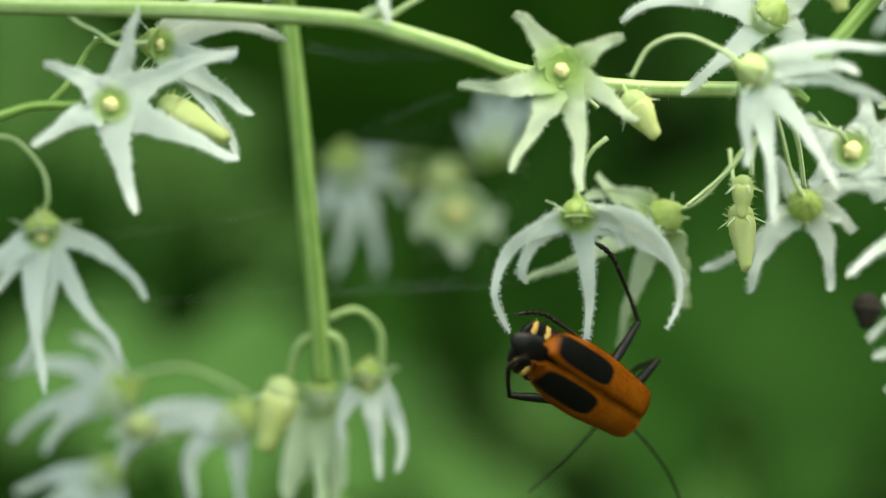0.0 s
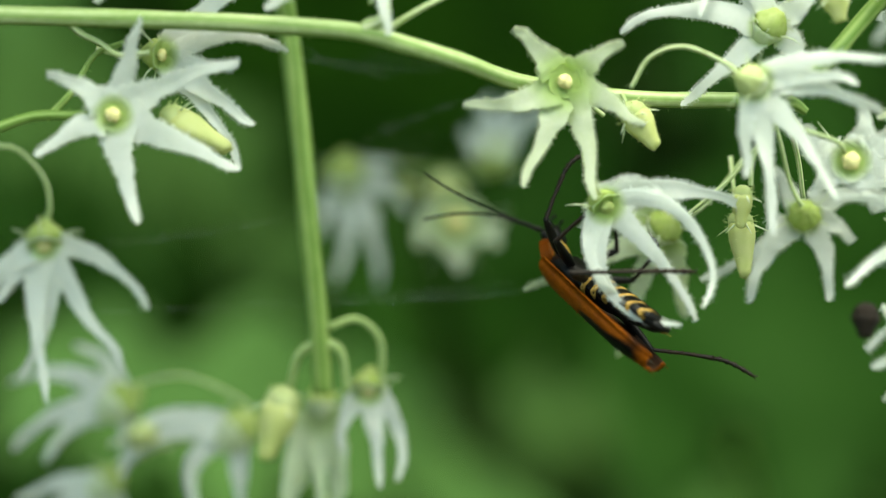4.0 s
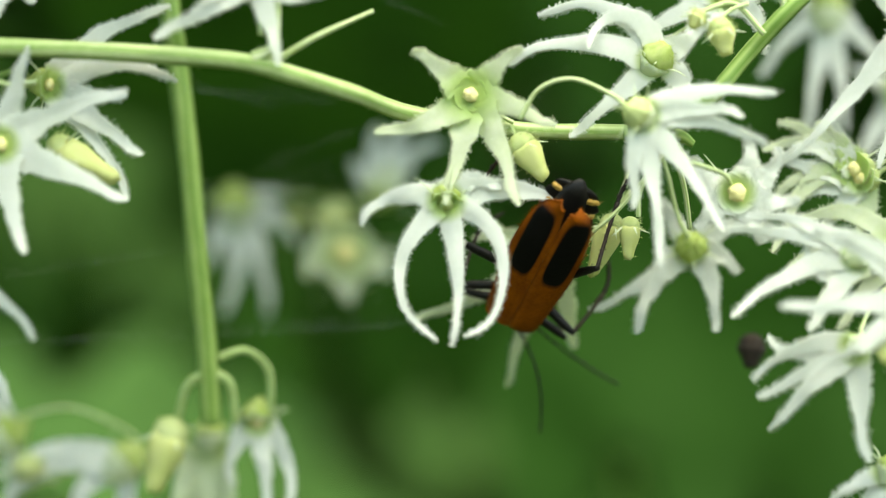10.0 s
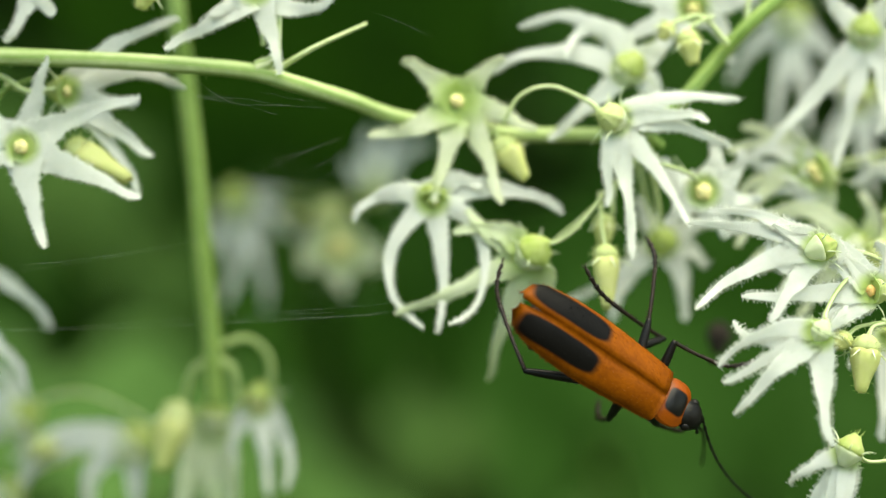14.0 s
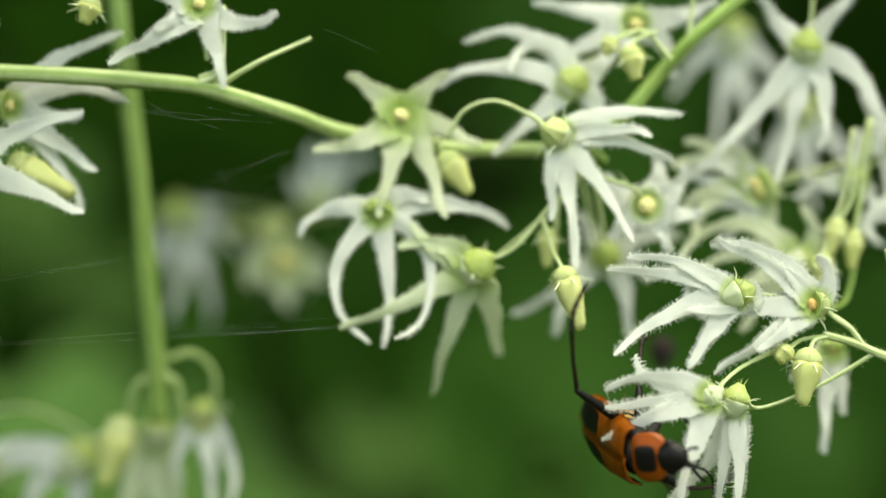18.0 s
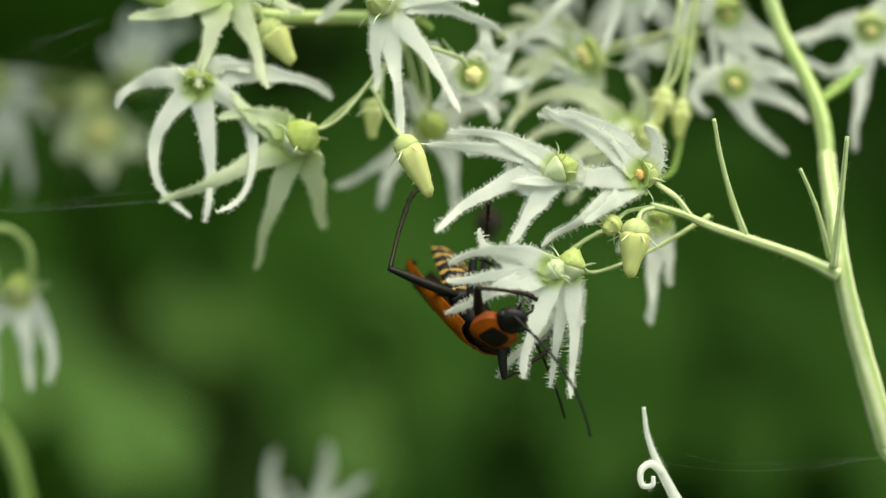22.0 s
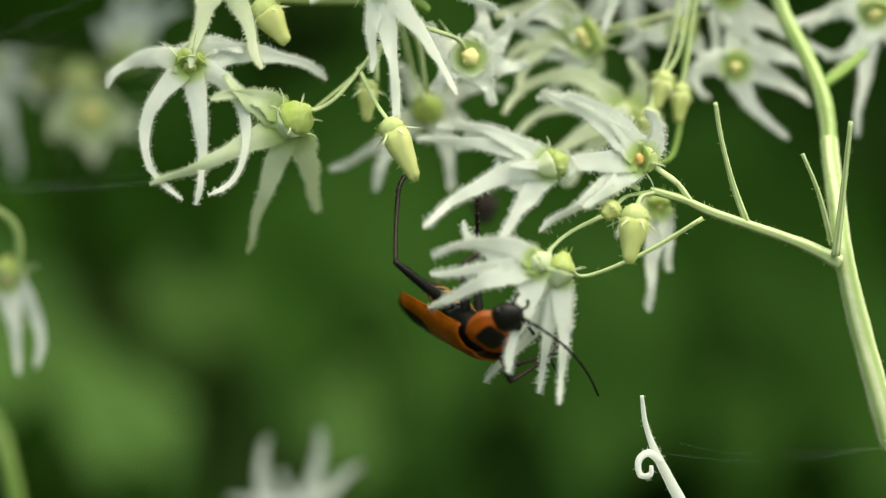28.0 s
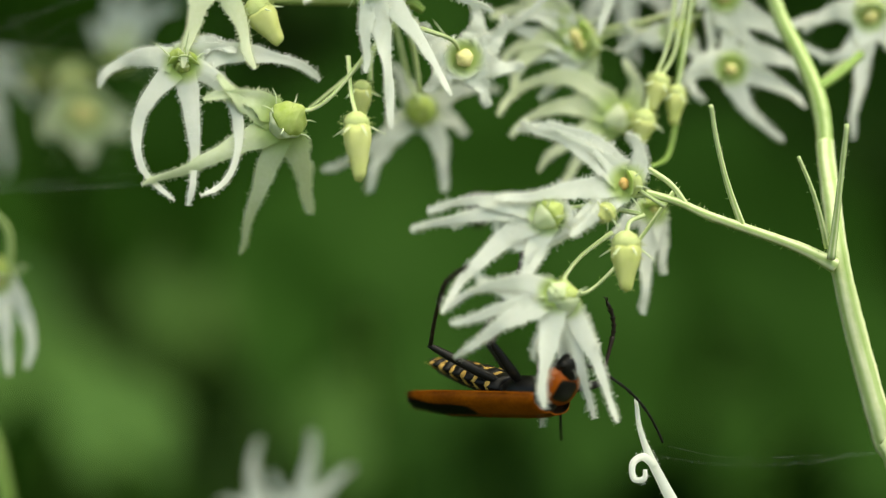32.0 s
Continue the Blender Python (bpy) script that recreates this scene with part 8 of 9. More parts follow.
    walk(shins["mid", "right"], [
        (0, pose(0.00260, 0, 0, 180.0, 49.1, 180.0)), (0.3, pose(0.00260, 0, 0, 180.0, 30.6, 180.0)), (0.6, pose(0.00260, 0, 0, 180.0, 79.7, 180.0)),
        (1, pose(0.00260, 0, 0, 180.0, 64.5, 180.0)), (1.3, pose(0.00260, 0, 0, 180.0, 69.7, 180.0)), (1.6, pose(0.00260, 0, 0, 180.0, 87.3, 180.0)),
        (2, pose(0.00260, 0, 0, 180.0, 73.6, 180.0)), (2.3, pose(0.00260, 0, 0, 180.0, 81.6, 180.0)), (2.6, pose(0.00260, 0, 0, 180.0, 85.5, 180.0)),
        (3, pose(0.00260, 0, 0, 0.0, 46.2, 0.0)), (3.3, pose(0.00260, 0, 0, 0.0, 79.5, 0.0)), (3.5, pose(0.00260, 0, 0, 0.0, 59.1, 0.0)),
        (4.2, pose(0.00260, 0, 0, 0.0, 76.8, 0.0)), (4.8, pose(0.00260, 0, 0, 180.0, 88.0, 180.0)), (5.5, pose(0.00260, 0, 0, 180.0, 70.3, 180.0)),
        (6, pose(0.00260, 0, 0, 180.0, 75.8, 180.0)), (6.5, pose(0.00260, 0, 0, 180.0, 72.6, 180.0)), (7, pose(0.00260, 0, 0, 180.0, 65.2, 180.0)),
        (8, pose(0.00260, 0, 0, 180.0, 74.4, 180.0)), (8.5, pose(0.00260, 0, 0, 180.0, 89.2, 180.0)), (9, pose(0.00260, 0, 0, 180.0, 89.1, 180.0)),
        (9.5, pose(0.00260, 0, 0, 180.0, 83.1, 180.0)), (10, pose(0.00260, 0, 0, 180.0, 73.7, 180.0)), (10.5, pose(0.00260, 0, 0, 180.0, 81.4, 180.0)),
        (11, pose(0.00260, 0, 0, 0.0, 88.2, 0.0)), (11.5, pose(0.00260, 0, 0, 0.0, 14.5, 0.0)), (12, pose(0.00260, 0, 0, 0.0, 14.5, 0.0)),
        (12.5, pose(0.00260, 0, 0, 0.0, 14.5, 0.0)), (13, pose(0.00260, 0, 0, 0.0, 14.5, 0.0)), (13.5, pose(0.00260, 0, 0, 0.0, 14.5, 0.0)),
        (14, pose(0.00260, 0, 0, 0.0, 29.8, 0.0)), (14.5, pose(0.00260, 0, 0, 0.0, 14.5, 0.0)), (15.5, pose(0.00260, 0, 0, 0.0, 14.5, 0.0)),
        (16.5, pose(0.00260, 0, 0, 0.0, 14.5, 0.0)), (17, pose(0.00260, 0, 0, 0.0, 14.5, 0.0)), (17.5, pose(0.00260, 0, 0, 0.0, 14.5, 0.0)),
        (18, pose(0.00260, 0, 0, 0.0, 14.5, 0.0)), (18.5, pose(0.00260, 0, 0, 0.0, 14.5, 0.0)), (19, pose(0.00260, 0, 0, 0.0, 54.1, 0.0)),
        (19.5, pose(0.00260, 0, 0, 0.0, 53.9, 0.0)), (20, pose(0.00260, 0, 0, 0.0, 45.0, 0.0)), (20.5, pose(0.00260, 0, 0, 0.0, 67.3, 0.0)),
        (21, pose(0.00260, 0, 0, 0.0, 82.2, 0.0)), (22, pose(0.00260, 0, 0, 0.0, 73.0, 0.0)), (23, pose(0.00260, 0, 0, 0.0, 49.2, 0.0)),
        (24, pose(0.00260, 0, 0, 0.0, 57.8, 0.0)), (25, pose(0.00260, 0, 0, 0.0, 67.4, 0.0)), (26.5, pose(0.00260, 0, 0, 0.0, 59.6, 0.0)),
        (28, pose(0.00260, 0, 0, 0.0, 51.8, 0.0)), (29, pose(0.00260, 0, 0, 0.0, 45.1, 0.0)), (29.5, pose(0.00260, 0, 0, 0.0, 82.0, 0.0)),
        (30, pose(0.00260, 0, 0, 0.0, 77.5, 0.0)), (30.5, pose(0.00260, 0, 0, 0.0, 62.8, 0.0)), (31, pose(0.00260, 0, 0, 0.0, 62.5, 0.0)),
        (31.5, pose(0.00260, 0, 0, 0.0, 51.8, 0.0)), (32, pose(0.00260, 0, 0, 0.0, 18.7, 0.0))])
    walk(legs["hind", "left"], [
        (0, pose(-0.00040, 0.00075, -0.00075, 82.3, 16.9, 63.2)), (0.3, pose(-0.00040, 0.00075, -0.00075, 60.1, -5.9, 105.9)), (0.6, pose(-0.00040, 0.00075, -0.00075, 37.1, 17.3, 123.3)),
        (1, pose(-0.00040, 0.00075, -0.00075, 66.4, 51.2, 159.4)), (1.3, pose(-0.00040, 0.00075, -0.00075, 58.2, 21.8, 147.3)), (1.6, pose(-0.00040, 0.00075, -0.00075, 65.6, 33.3, 144.1)),
        (2, pose(-0.00040, 0.00075, -0.00075, 97.3, 30.1, -165.6)), (2.3, pose(-0.00040, 0.00075, -0.00075, 114.4, 29.4, -172.4)), (2.6, pose(-0.00040, 0.00075, -0.00075, 112.8, 32.5, 176.6)),
        (3, pose(-0.00040, 0.00075, -0.00075, 114.7, -2.4, 156.0)), (3.3, pose(-0.00040, 0.00075, -0.00075, 132.6, 4.3, 166.8)), (3.5, pose(-0.00040, 0.00075, -0.00075, 112.0, -2.2, 163.6)),
        (4.2, pose(-0.00040, 0.00075, -0.00075, 128.8, -10.3, 153.1)), (4.8, pose(-0.00040, 0.00075, -0.00075, 144.5, -14.4, 142.2)), (5.5, pose(-0.00040, 0.00075, -0.00075, 163.6, -15.2, 128.6)),
        (6, pose(-0.00040, 0.00075, -0.00075, 170.9, -18.8, 136.2)), (6.5, pose(-0.00040, 0.00075, -0.00075, -124.4, 28.5, 147.2)), (7, pose(-0.00040, 0.00075, -0.00075, -166.9, -0.9, 160.0)),
        (8, pose(-0.00040, 0.00075, -0.00075, -176.2, -0.5, 160.2)), (8.5, pose(-0.00040, 0.00075, -0.00075, -110.5, 27.6, 166.0)), (9, pose(-0.00040, 0.00075, -0.00075, -134.7, -5.6, 158.9)),
        (9.5, pose(-0.00040, 0.00075, -0.00075, -102.4, 31.3, -177.9)), (10, pose(-0.00040, 0.00075, -0.00075, -166.8, -13.3, 151.6)), (10.5, pose(-0.00040, 0.00075, -0.00075, -122.0, 26.4, 148.5)),
        (11, pose(-0.00040, 0.00075, -0.00075, -158.6, -19.2, 136.3)), (11.5, pose(-0.00040, 0.00075, -0.00075, -160.3, 29.6, 139.7)), (12, pose(-0.00040, 0.00075, -0.00075, -167.6, -19.7, 154.4)),
        (12.5, pose(-0.00040, 0.00075, -0.00075, -160.0, -25.5, 147.5)), (13, pose(-0.00040, 0.00075, -0.00075, 171.8, 33.5, 108.7)), (13.5, pose(-0.00040, 0.00075, -0.00075, -132.7, -30.6, 105.5)),
        (14, pose(-0.00040, 0.00075, -0.00075, -93.9, 16.8, 46.8)), (14.5, pose(-0.00040, 0.00075, -0.00075, -38.1, 16.4, 127.5)), (15.5, pose(-0.00040, 0.00075, -0.00075, -32.5, -11.6, 96.2)),
        (16.5, pose(-0.00040, 0.00075, -0.00075, -10.1, -31.2, 56.4)), (17, pose(-0.00040, 0.00075, -0.00075, -40.7, -34.6, 71.8)), (17.5, pose(-0.00040, 0.00075, -0.00075, 21.9, -46.3, 46.2)),
        (18, pose(-0.00040, 0.00075, -0.00075, -2.7, -45.0, 67.2)), (18.5, pose(-0.00040, 0.00075, -0.00075, -25.2, -35.6, 83.1)), (19, pose(-0.00040, 0.00075, -0.00075, 42.3, -10.1, 84.3)),
        (19.5, pose(-0.00040, 0.00075, -0.00075, 33.1, -4.8, 91.5)), (20, pose(-0.00040, 0.00075, -0.00075, 32.2, 3.2, 97.9)), (20.5, pose(-0.00040, 0.00075, -0.00075, 28.0, 1.4, 116.0)),
        (21, pose(-0.00040, 0.00075, -0.00075, 24.7, -0.4, 120.9)), (22, pose(-0.00040, 0.00075, -0.00075, 40.6, -14.4, 105.9)), (23, pose(-0.00040, 0.00075, -0.00075, 29.1, -8.1, 86.5)),
        (24, pose(-0.00040, 0.00075, -0.00075, 23.4, -3.2, 113.8)), (25, pose(-0.00040, 0.00075, -0.00075, 23.9, 2.3, 109.2)), (26.5, pose(-0.00040, 0.00075, -0.00075, 30.8, 2.4, 103.0)),
        (28, pose(-0.00040, 0.00075, -0.00075, 37.8, 3.2, 96.9)), (29, pose(-0.00040, 0.00075, -0.00075, 29.8, 4.0, 123.1)), (29.5, pose(-0.00040, 0.00075, -0.00075, 11.7, 0.2, 130.5)),
        (30, pose(-0.00040, 0.00075, -0.00075, 26.7, 11.2, 129.4)), (30.5, pose(-0.00040, 0.00075, -0.00075, -47.6, 22.4, 134.7)), (31, pose(-0.00040, 0.00075, -0.00075, -53.0, 17.4, 136.4)),
        (31.5, pose(-0.00040, 0.00075, -0.00075, -48.3, 19.9, 133.1)), (32, pose(-0.00040, 0.00075, -0.00075, -55.1, 20.2, 132.5))])
    walk(shins["hind", "left"], [
        (0, pose(0.00400, 0.00000, 0.00000, 0.0, 86.4, 0.0)), (0.3, pose(0.00400, 0.00000, 0.00000, 0.0, 40.7, 0.0)), (0.6, pose(0.00400, 0.00000, 0.00000, 0.0, 22.4, 0.0)),
        (1, pose(0.00400, 0.00000, 0.00000, 0.0, 12.1, 0.0)), (1.3, pose(0.00400, 0.00000, 0.00000, 0.0, 47.8, 0.0)), (1.6, pose(0.00400, 0.00000, 0.00000, 0.0, 32.5, 0.0)),
        (1.8, pose(0.00400, 0.00000, 0.00000, 0.0, -14.9, 0.0)), (2, pose(0.00400, 0.00000, 0.00000, 0.0, -62.3, 0.0)), (2.3, pose(0.00400, 0.00000, 0.00000, 0.0, -40.6, 0.0)),
        (2.6, pose(0.00400, 0.00000, 0.00000, 0.0, -39.0, 0.0)), (3, pose(0.00400, 0.00000, 0.00000, 0.0, -65.5, 0.0)), (3.3, pose(0.00400, 0.00000, 0.00000, 0.0, -47.4, 0.0)),
        (3.5, pose(0.00400, 0.00000, 0.00000, 0.0, -49.7, 0.0)), (4.2, pose(0.00400, 0.00000, 0.00000, 0.0, -72.4, 0.0)), (4.8, pose(0.00400, 0.00000, 0.00000, 180.0, -88.1, 180.0)),
        (5.5, pose(0.00400, 0.00000, 0.00000, 180.0, -65.4, 180.0)), (6, pose(0.00400, 0.00000, 0.00000, 180.0, -65.0, 180.0)), (6.5, pose(0.00400, 0.00000, 0.00000, 0.0, -47.5, 0.0)),
        (7, pose(0.00400, 0.00000, 0.00000, 180.0, -83.5, 180.0)), (8, pose(0.00400, 0.00000, 0.00000, 0.0, -58.1, 0.0)), (8.5, pose(0.00400, 0.00000, 0.00000, 0.0, -22.4, 0.0)),
        (9, pose(0.00400, 0.00000, 0.00000, 0.0, -63.2, 0.0)), (9.5, pose(0.00400, 0.00000, 0.00000, 0.0, -22.4, 0.0)), (10, pose(0.00400, 0.00000, 0.00000, 0.0, -89.0, 0.0)),
        (10.5, pose(0.00400, 0.00000, 0.00000, 0.0, -22.4, 0.0)), (11, pose(0.00400, 0.00000, 0.00000, 0.0, -74.8, 0.0)), (11.5, pose(0.00400, 0.00000, 0.00000, 0.0, -37.9, 0.0)),
        (12, pose(0.00400, 0.00000, 0.00000, 0.0, -63.6, 0.0)), (12.5, pose(0.00400, 0.00000, 0.00000, 0.0, -66.3, 0.0)), (13, pose(0.00400, 0.00000, 0.00000, 0.0, -49.8, 0.0)),
        (13.5, pose(0.00400, 0.00000, 0.00000, 180.0, -49.0, 180.0)), (14, pose(0.00400, 0.00000, 0.00000, 180.0, -42.6, 180.0)), (14.5, pose(0.00400, 0.00000, 0.00000, 180.0, -62.5, 180.0)),
        (15.5, pose(0.00400, 0.00000, 0.00000, 0.0, -42.5, 0.0)), (16.5, pose(0.00400, 0.00000, 0.00000, 0.0, 32.5, 0.0)), (17, pose(0.00400, 0.00000, 0.00000, 0.0, 43.2, 0.0)),
        (17.5, pose(0.00400, 0.00000, 0.00000, 0.0, 42.0, 0.0)), (18, pose(0.00400, 0.00000, 0.00000, 0.0, 42.7, 0.0)), (18.5, pose(0.00400, 0.00000, 0.00000, 0.0, 62.1, 0.0)),
        (19, pose(0.00400, 0.00000, 0.00000, 180.0, 83.5, 180.0)), (19.5, pose(0.00400, 0.00000, 0.00000, 180.0, 87.8, 180.0)), (20, pose(0.00400, 0.00000, 0.00000, 180.0, 87.9, 180.0)),
        (20.5, pose(0.00400, 0.00000, 0.00000, 0.0, 77.7, 0.0)), (21, pose(0.00400, 0.00000, 0.00000, 0.0, 70.0, 0.0)), (22, pose(0.00400, 0.00000, 0.00000, 0.0, 89.8, 0.0)),
        (23, pose(0.00400, 0.00000, 0.00000, 0.0, 89.4, 0.0)), (24, pose(0.00400, 0.00000, 0.00000, 0.0, 75.3, 0.0)), (25, pose(0.00400, 0.00000, 0.00000, 0.0, 58.9, 0.0)),
        (26.5, pose(0.00400, 0.00000, 0.00000, 0.0, 63.7, 0.0)), (28, pose(0.00400, 0.00000, 0.00000, 0.0, 68.4, 0.0)), (29, pose(0.00400, 0.00000, 0.00000, 0.0, 64.0, 0.0)),
        (29.5, pose(0.00400, 0.00000, 0.00000, 0.0, 61.5, 0.0)), (30, pose(0.00400, 0.00000, 0.00000, 0.0, 59.0, 0.0)), (30.5, pose(0.00400, 0.00000, 0.00000, 0.0, 69.6, 0.0)),
        (31, pose(0.00400, 0.00000, 0.00000, 0.0, 84.1, 0.0)), (31.5, pose(0.00400, 0.00000, 0.00000, 0.0, 81.6, 0.0)), (32, pose(0.00400, 0.00000, 0.00000, 0.0, 79.1, 0.0))])
    walk(legs["hind", "right"], [
        (0, pose(-0.00040, -0.00075, -0.00075, -131.7, 43.9, -141.7)), (0.3, pose(-0.00040, -0.00075, -0.00075, -138.0, 19.7, -157.7)), (0.45, pose(-0.00040, -0.00075, -0.00075, -71.0, 26.1, -127.2)),
        (0.6, pose(-0.00040, -0.00075, -0.00075, -11.3, 3.6, -108.5)), (1, pose(-0.00040, -0.00075, -0.00075, 62.7, -12.0, -112.7)), (1.3, pose(-0.00040, -0.00075, -0.00075, 78.6, -4.1, -92.1)),
        (1.45, pose(-0.00040, -0.00075, -0.00075, 18.4, -0.6, -105.7)), (1.6, pose(-0.00040, -0.00075, -0.00075, -41.4, -10.6, -115.6)), (2, pose(-0.00040, -0.00075, -0.00075, -41.2, -6.6, -97.9)),
        (2.3, pose(-0.00040, -0.00075, -0.00075, -44.0, -6.5, -106.9)), (2.6, pose(-0.00040, -0.00075, -0.00075, -46.0, 16.0, -111.2)), (3, pose(-0.00040, -0.00075, -0.00075, -53.0, -1.3, -135.0)),
        (3.3, pose(-0.00040, -0.00075, -0.00075, -47.6, 0.1, -120.6)), (3.5, pose(-0.00040, -0.00075, -0.00075, -54.4, 1.1, -128.7)), (4.2, pose(-0.00040, -0.00075, -0.00075, -45.1, -2.8, -119.7)),
        (4.8, pose(-0.00040, -0.00075, -0.00075, -37.7, -7.3, -112.6)), (5.5, pose(-0.00040, -0.00075, -0.00075, -29.7, -13.6, -105.0)), (6, pose(-0.00040, -0.00075, -0.00075, -32.7, 1.5, -115.3)),
        (6.5, pose(-0.00040, -0.00075, -0.00075, -27.0, -12.2, -103.2)), (7, pose(-0.00040, -0.00075, -0.00075, -16.2, -18.8, -106.9)), (8, pose(-0.00040, -0.00075, -0.00075, -34.7, -9.0, -99.9)),
        (8.5, pose(-0.00040, -0.00075, -0.00075, -33.2, -25.0, -94.5)), (9, pose(-0.00040, -0.00075, -0.00075, -26.4, -27.0, -100.6)), (9.5, pose(-0.00040, -0.00075, -0.00075, -18.0, -37.1, -97.0)),
        (10, pose(-0.00040, -0.00075, -0.00075, -37.4, -10.6, -102.6)), (10.5, pose(-0.00040, -0.00075, -0.00075, -42.1, 9.2, -119.7)), (11, pose(-0.00040, -0.00075, -0.00075, -33.3, 25.1, -132.0)),
        (11.5, pose(-0.00040, -0.00075, -0.00075, -18.5, 28.4, -124.5)), (12, pose(-0.00040, -0.00075, -0.00075, 16.3, 65.3, -102.9)), (12.5, pose(-0.00040, -0.00075, -0.00075, 7.9, 60.5, -100.7)),
        (13, pose(-0.00040, -0.00075, -0.00075, -51.5, 75.0, -168.8)), (13.5, pose(-0.00040, -0.00075, -0.00075, -78.7, 22.0, -133.1)), (14, pose(-0.00040, -0.00075, -0.00075, -83.1, 31.6, -162.8)),
        (14.5, pose(-0.00040, -0.00075, -0.00075, -93.4, -2.7, -153.9)), (15.5, pose(-0.00040, -0.00075, -0.00075, -114.3, 2.4, -166.8)), (16.5, pose(-0.00040, -0.00075, -0.00075, -135.8, 2.5, 179.4)),
        (17, pose(-0.00040, -0.00075, -0.00075, -132.3, 5.0, -176.6)), (17.5, pose(-0.00040, -0.00075, -0.00075, -133.9, 5.1, -178.1)), (18, pose(-0.00040, -0.00075, -0.00075, -125.1, 5.7, -177.7)),
        (18.5, pose(-0.00040, -0.00075, -0.00075, -98.7, 7.1, -179.1)), (18.75, pose(-0.00040, -0.00075, -0.00075, -157.8, 16.8, -171.2)), (19, pose(-0.00040, -0.00075, -0.00075, 139.6, 28.2, -176.3)),
        (19.5, pose(-0.00040, -0.00075, -0.00075, 139.6, 28.2, -176.3)), (20, pose(-0.00040, -0.00075, -0.00075, 139.6, 28.2, -176.3)), (20.5, pose(-0.00040, -0.00075, -0.00075, 139.6, 28.2, -176.3)),
        (21, pose(-0.00040, -0.00075, -0.00075, 139.6, 28.2, -176.3)), (22, pose(-0.00040, -0.00075, -0.00075, 139.6, 28.2, -176.3)), (23, pose(-0.00040, -0.00075, -0.00075, 139.6, 28.2, -176.3)),
        (24, pose(-0.00040, -0.00075, -0.00075, 139.6, 28.2, -176.3)), (25, pose(-0.00040, -0.00075, -0.00075, 139.6, 28.2, -176.3)), (26.5, pose(-0.00040, -0.00075, -0.00075, 139.6, 28.2, -176.3)),
        (28, pose(-0.00040, -0.00075, -0.00075, 139.6, 28.2, -176.3)), (29, pose(-0.00040, -0.00075, -0.00075, 139.6, 28.2, -176.3)), (29.5, pose(-0.00040, -0.00075, -0.00075, 139.6, 28.2, -176.3)),
        (30, pose(-0.00040, -0.00075, -0.00075, 139.6, 28.2, -176.3)), (30.5, pose(-0.00040, -0.00075, -0.00075, -141.7, 4.7, 173.4)), (31, pose(-0.00040, -0.00075, -0.00075, 159.5, 45.0, 179.6)),
        (31.5, pose(-0.00040, -0.00075, -0.00075, 159.4, 44.4, 179.4)), (32, pose(-0.00040, -0.00075, -0.00075, 157.7, 44.4, 173.9))])
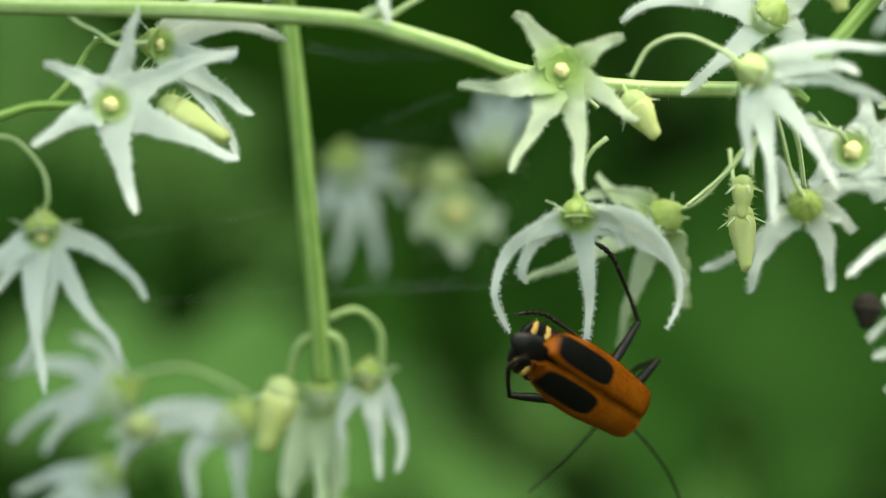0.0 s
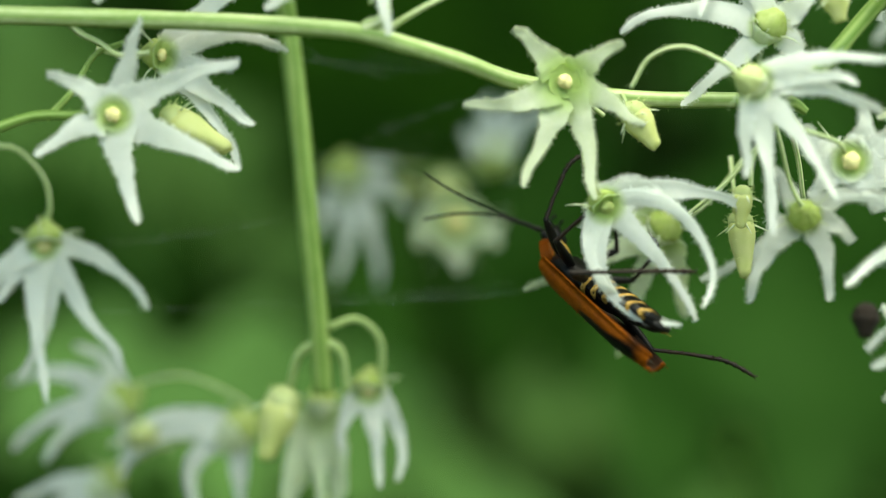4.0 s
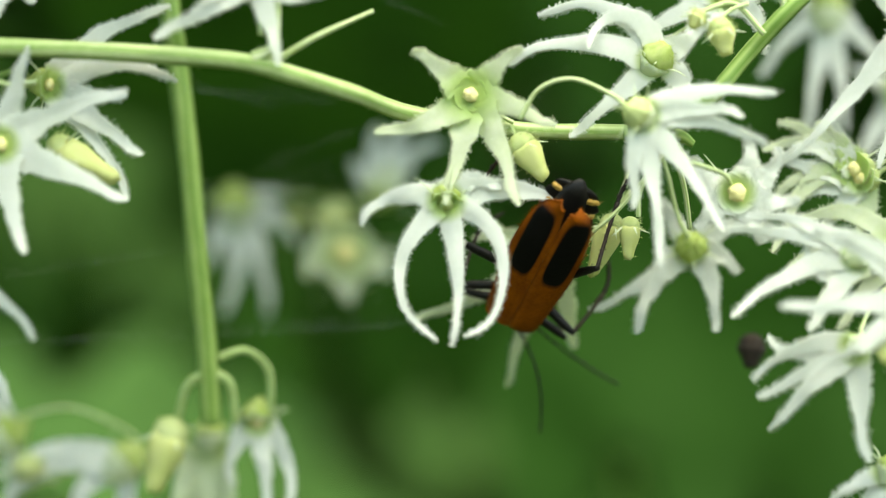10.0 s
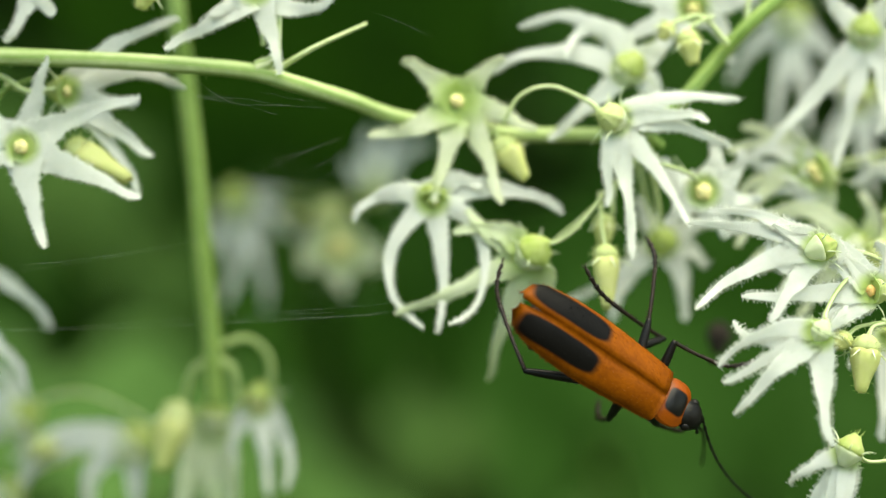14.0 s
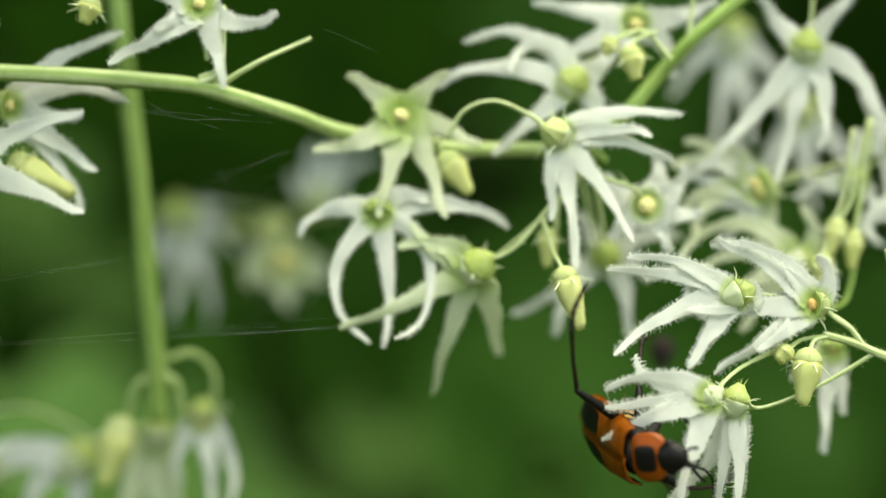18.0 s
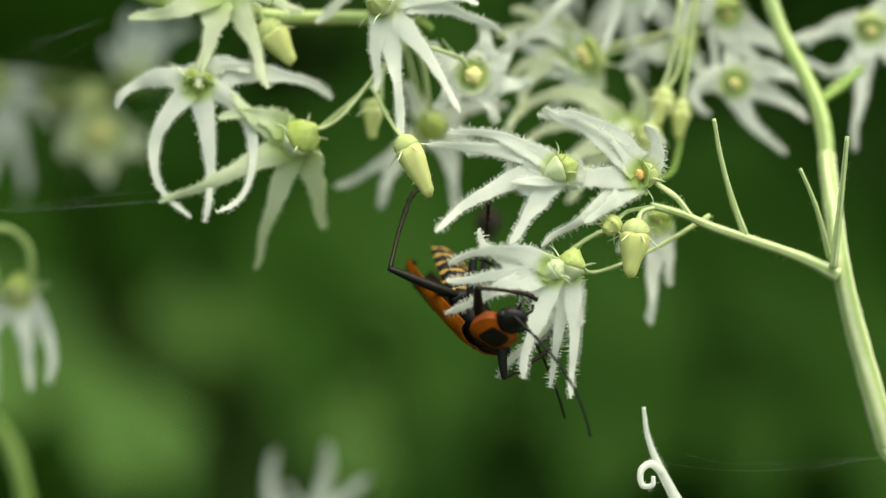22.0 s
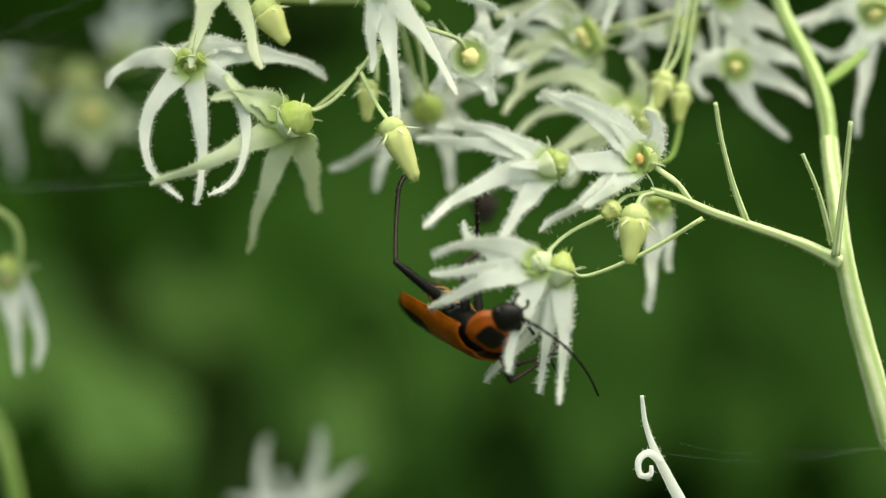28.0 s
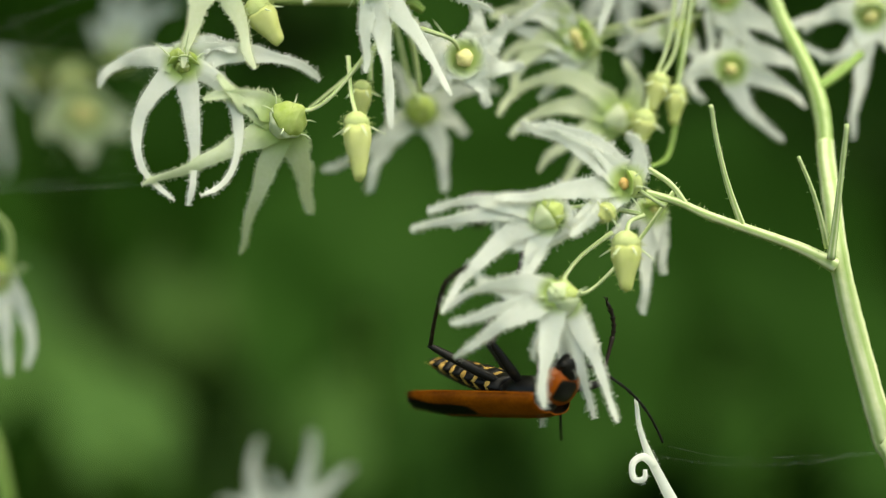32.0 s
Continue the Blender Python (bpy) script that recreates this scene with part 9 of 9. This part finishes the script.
    walk(shins["hind", "right"], [
        (0, pose(0.00400, 0, 0, 0.0, 86.7, 0.0)), (0.3, pose(0.00400, 0, 0, 0.0, 61.9, 0.0)), (0.6, pose(0.00400, 0, 0, 180.0, 68.5, 180.0)),
        (1, pose(0.00400, 0, 0, 180.0, 41.8, 180.0)), (1.3, pose(0.00400, 0, 0, 180.0, 54.6, 180.0)), (1.6, pose(0.00400, 0, 0, 180.0, 70.4, 180.0)),
        (2, pose(0.00400, 0, 0, 180.0, 66.3, 180.0)), (2.3, pose(0.00400, 0, 0, 180.0, 71.7, 180.0)), (2.6, pose(0.00400, 0, 0, 180.0, 75.9, 180.0)),
        (3, pose(0.00400, 0, 0, 180.0, 86.5, 180.0)), (3.3, pose(0.00400, 0, 0, 180.0, 77.2, 180.0)), (3.5, pose(0.00400, 0, 0, 180.0, 87.4, 180.0)),
        (4.2, pose(0.00400, 0, 0, 180.0, 78.2, 180.0)), (4.8, pose(0.00400, 0, 0, 180.0, 70.4, 180.0)), (5.5, pose(0.00400, 0, 0, 180.0, 61.2, 180.0)),
        (6, pose(0.00400, 0, 0, 180.0, 67.3, 180.0)), (6.5, pose(0.00400, 0, 0, 180.0, 74.0, 180.0)), (7, pose(0.00400, 0, 0, 180.0, 81.5, 180.0)),
        (8, pose(0.00400, 0, 0, 180.0, 83.8, 180.0)), (8.5, pose(0.00400, 0, 0, 180.0, 73.0, 180.0)), (9, pose(0.00400, 0, 0, 180.0, 87.2, 180.0)),
        (9.5, pose(0.00400, 0, 0, 180.0, 74.7, 180.0)), (10, pose(0.00400, 0, 0, 180.0, 84.1, 180.0)), (10.5, pose(0.00400, 0, 0, 0.0, 81.3, 0.0)),
        (11, pose(0.00400, 0, 0, 0.0, 69.7, 0.0)), (11.5, pose(0.00400, 0, 0, 0.0, 86.2, 0.0)), (12, pose(0.00400, 0, 0, 0.0, 40.4, 0.0)),
        (12.5, pose(0.00400, 0, 0, 0.0, 46.8, 0.0)), (13, pose(0.00400, 0, 0, 0.0, 12.1, 0.0)), (13.5, pose(0.00400, 0, 0, 0.0, 86.0, 0.0)),
        (14, pose(0.00400, 0, 0, 0.0, 61.4, 0.0)), (14.5, pose(0.00400, 0, 0, 0.0, 37.2, 0.0)), (15.5, pose(0.00400, 0, 0, 0.0, -15.2, 0.0)),
        (16.5, pose(0.00400, 0, 0, 0.0, -67.6, 0.0)), (17, pose(0.00400, 0, 0, 0.0, -60.8, 0.0)), (17.5, pose(0.00400, 0, 0, 0.0, -60.1, 0.0)),
        (18, pose(0.00400, 0, 0, 0.0, -61.0, 0.0)), (18.5, pose(0.00400, 0, 0, 0.0, -67.6, 0.0)), (19, pose(0.00400, 0, 0, 180.0, -72.3, 180.0)),
        (19.5, pose(0.00400, 0, 0, 180.0, -72.3, 180.0)), (20, pose(0.00400, 0, 0, 180.0, -72.3, 180.0)), (20.5, pose(0.00400, 0, 0, 180.0, -72.3, 180.0)),
        (21, pose(0.00400, 0, 0, 180.0, -72.3, 180.0)), (22, pose(0.00400, 0, 0, 180.0, -72.3, 180.0)), (23, pose(0.00400, 0, 0, 180.0, -72.3, 180.0)),
        (24, pose(0.00400, 0, 0, 180.0, -72.3, 180.0)), (25, pose(0.00400, 0, 0, 180.0, -72.3, 180.0)), (26.5, pose(0.00400, 0, 0, 180.0, -72.3, 180.0)),
        (28, pose(0.00400, 0, 0, 180.0, -72.3, 180.0)), (29, pose(0.00400, 0, 0, 180.0, -72.3, 180.0)), (29.5, pose(0.00400, 0, 0, 180.0, -72.3, 180.0)),
        (30, pose(0.00400, 0, 0, 180.0, -72.3, 180.0)), (30.5, pose(0.00400, 0, 0, 180.0, -64.7, 180.0)), (31, pose(0.00400, 0, 0, 180.0, -86.7, 180.0)),
        (31.5, pose(0.00400, 0, 0, 180.0, -84.9, 180.0)), (32, pose(0.00400, 0, 0, 180.0, -85.0, 180.0))])


motions()
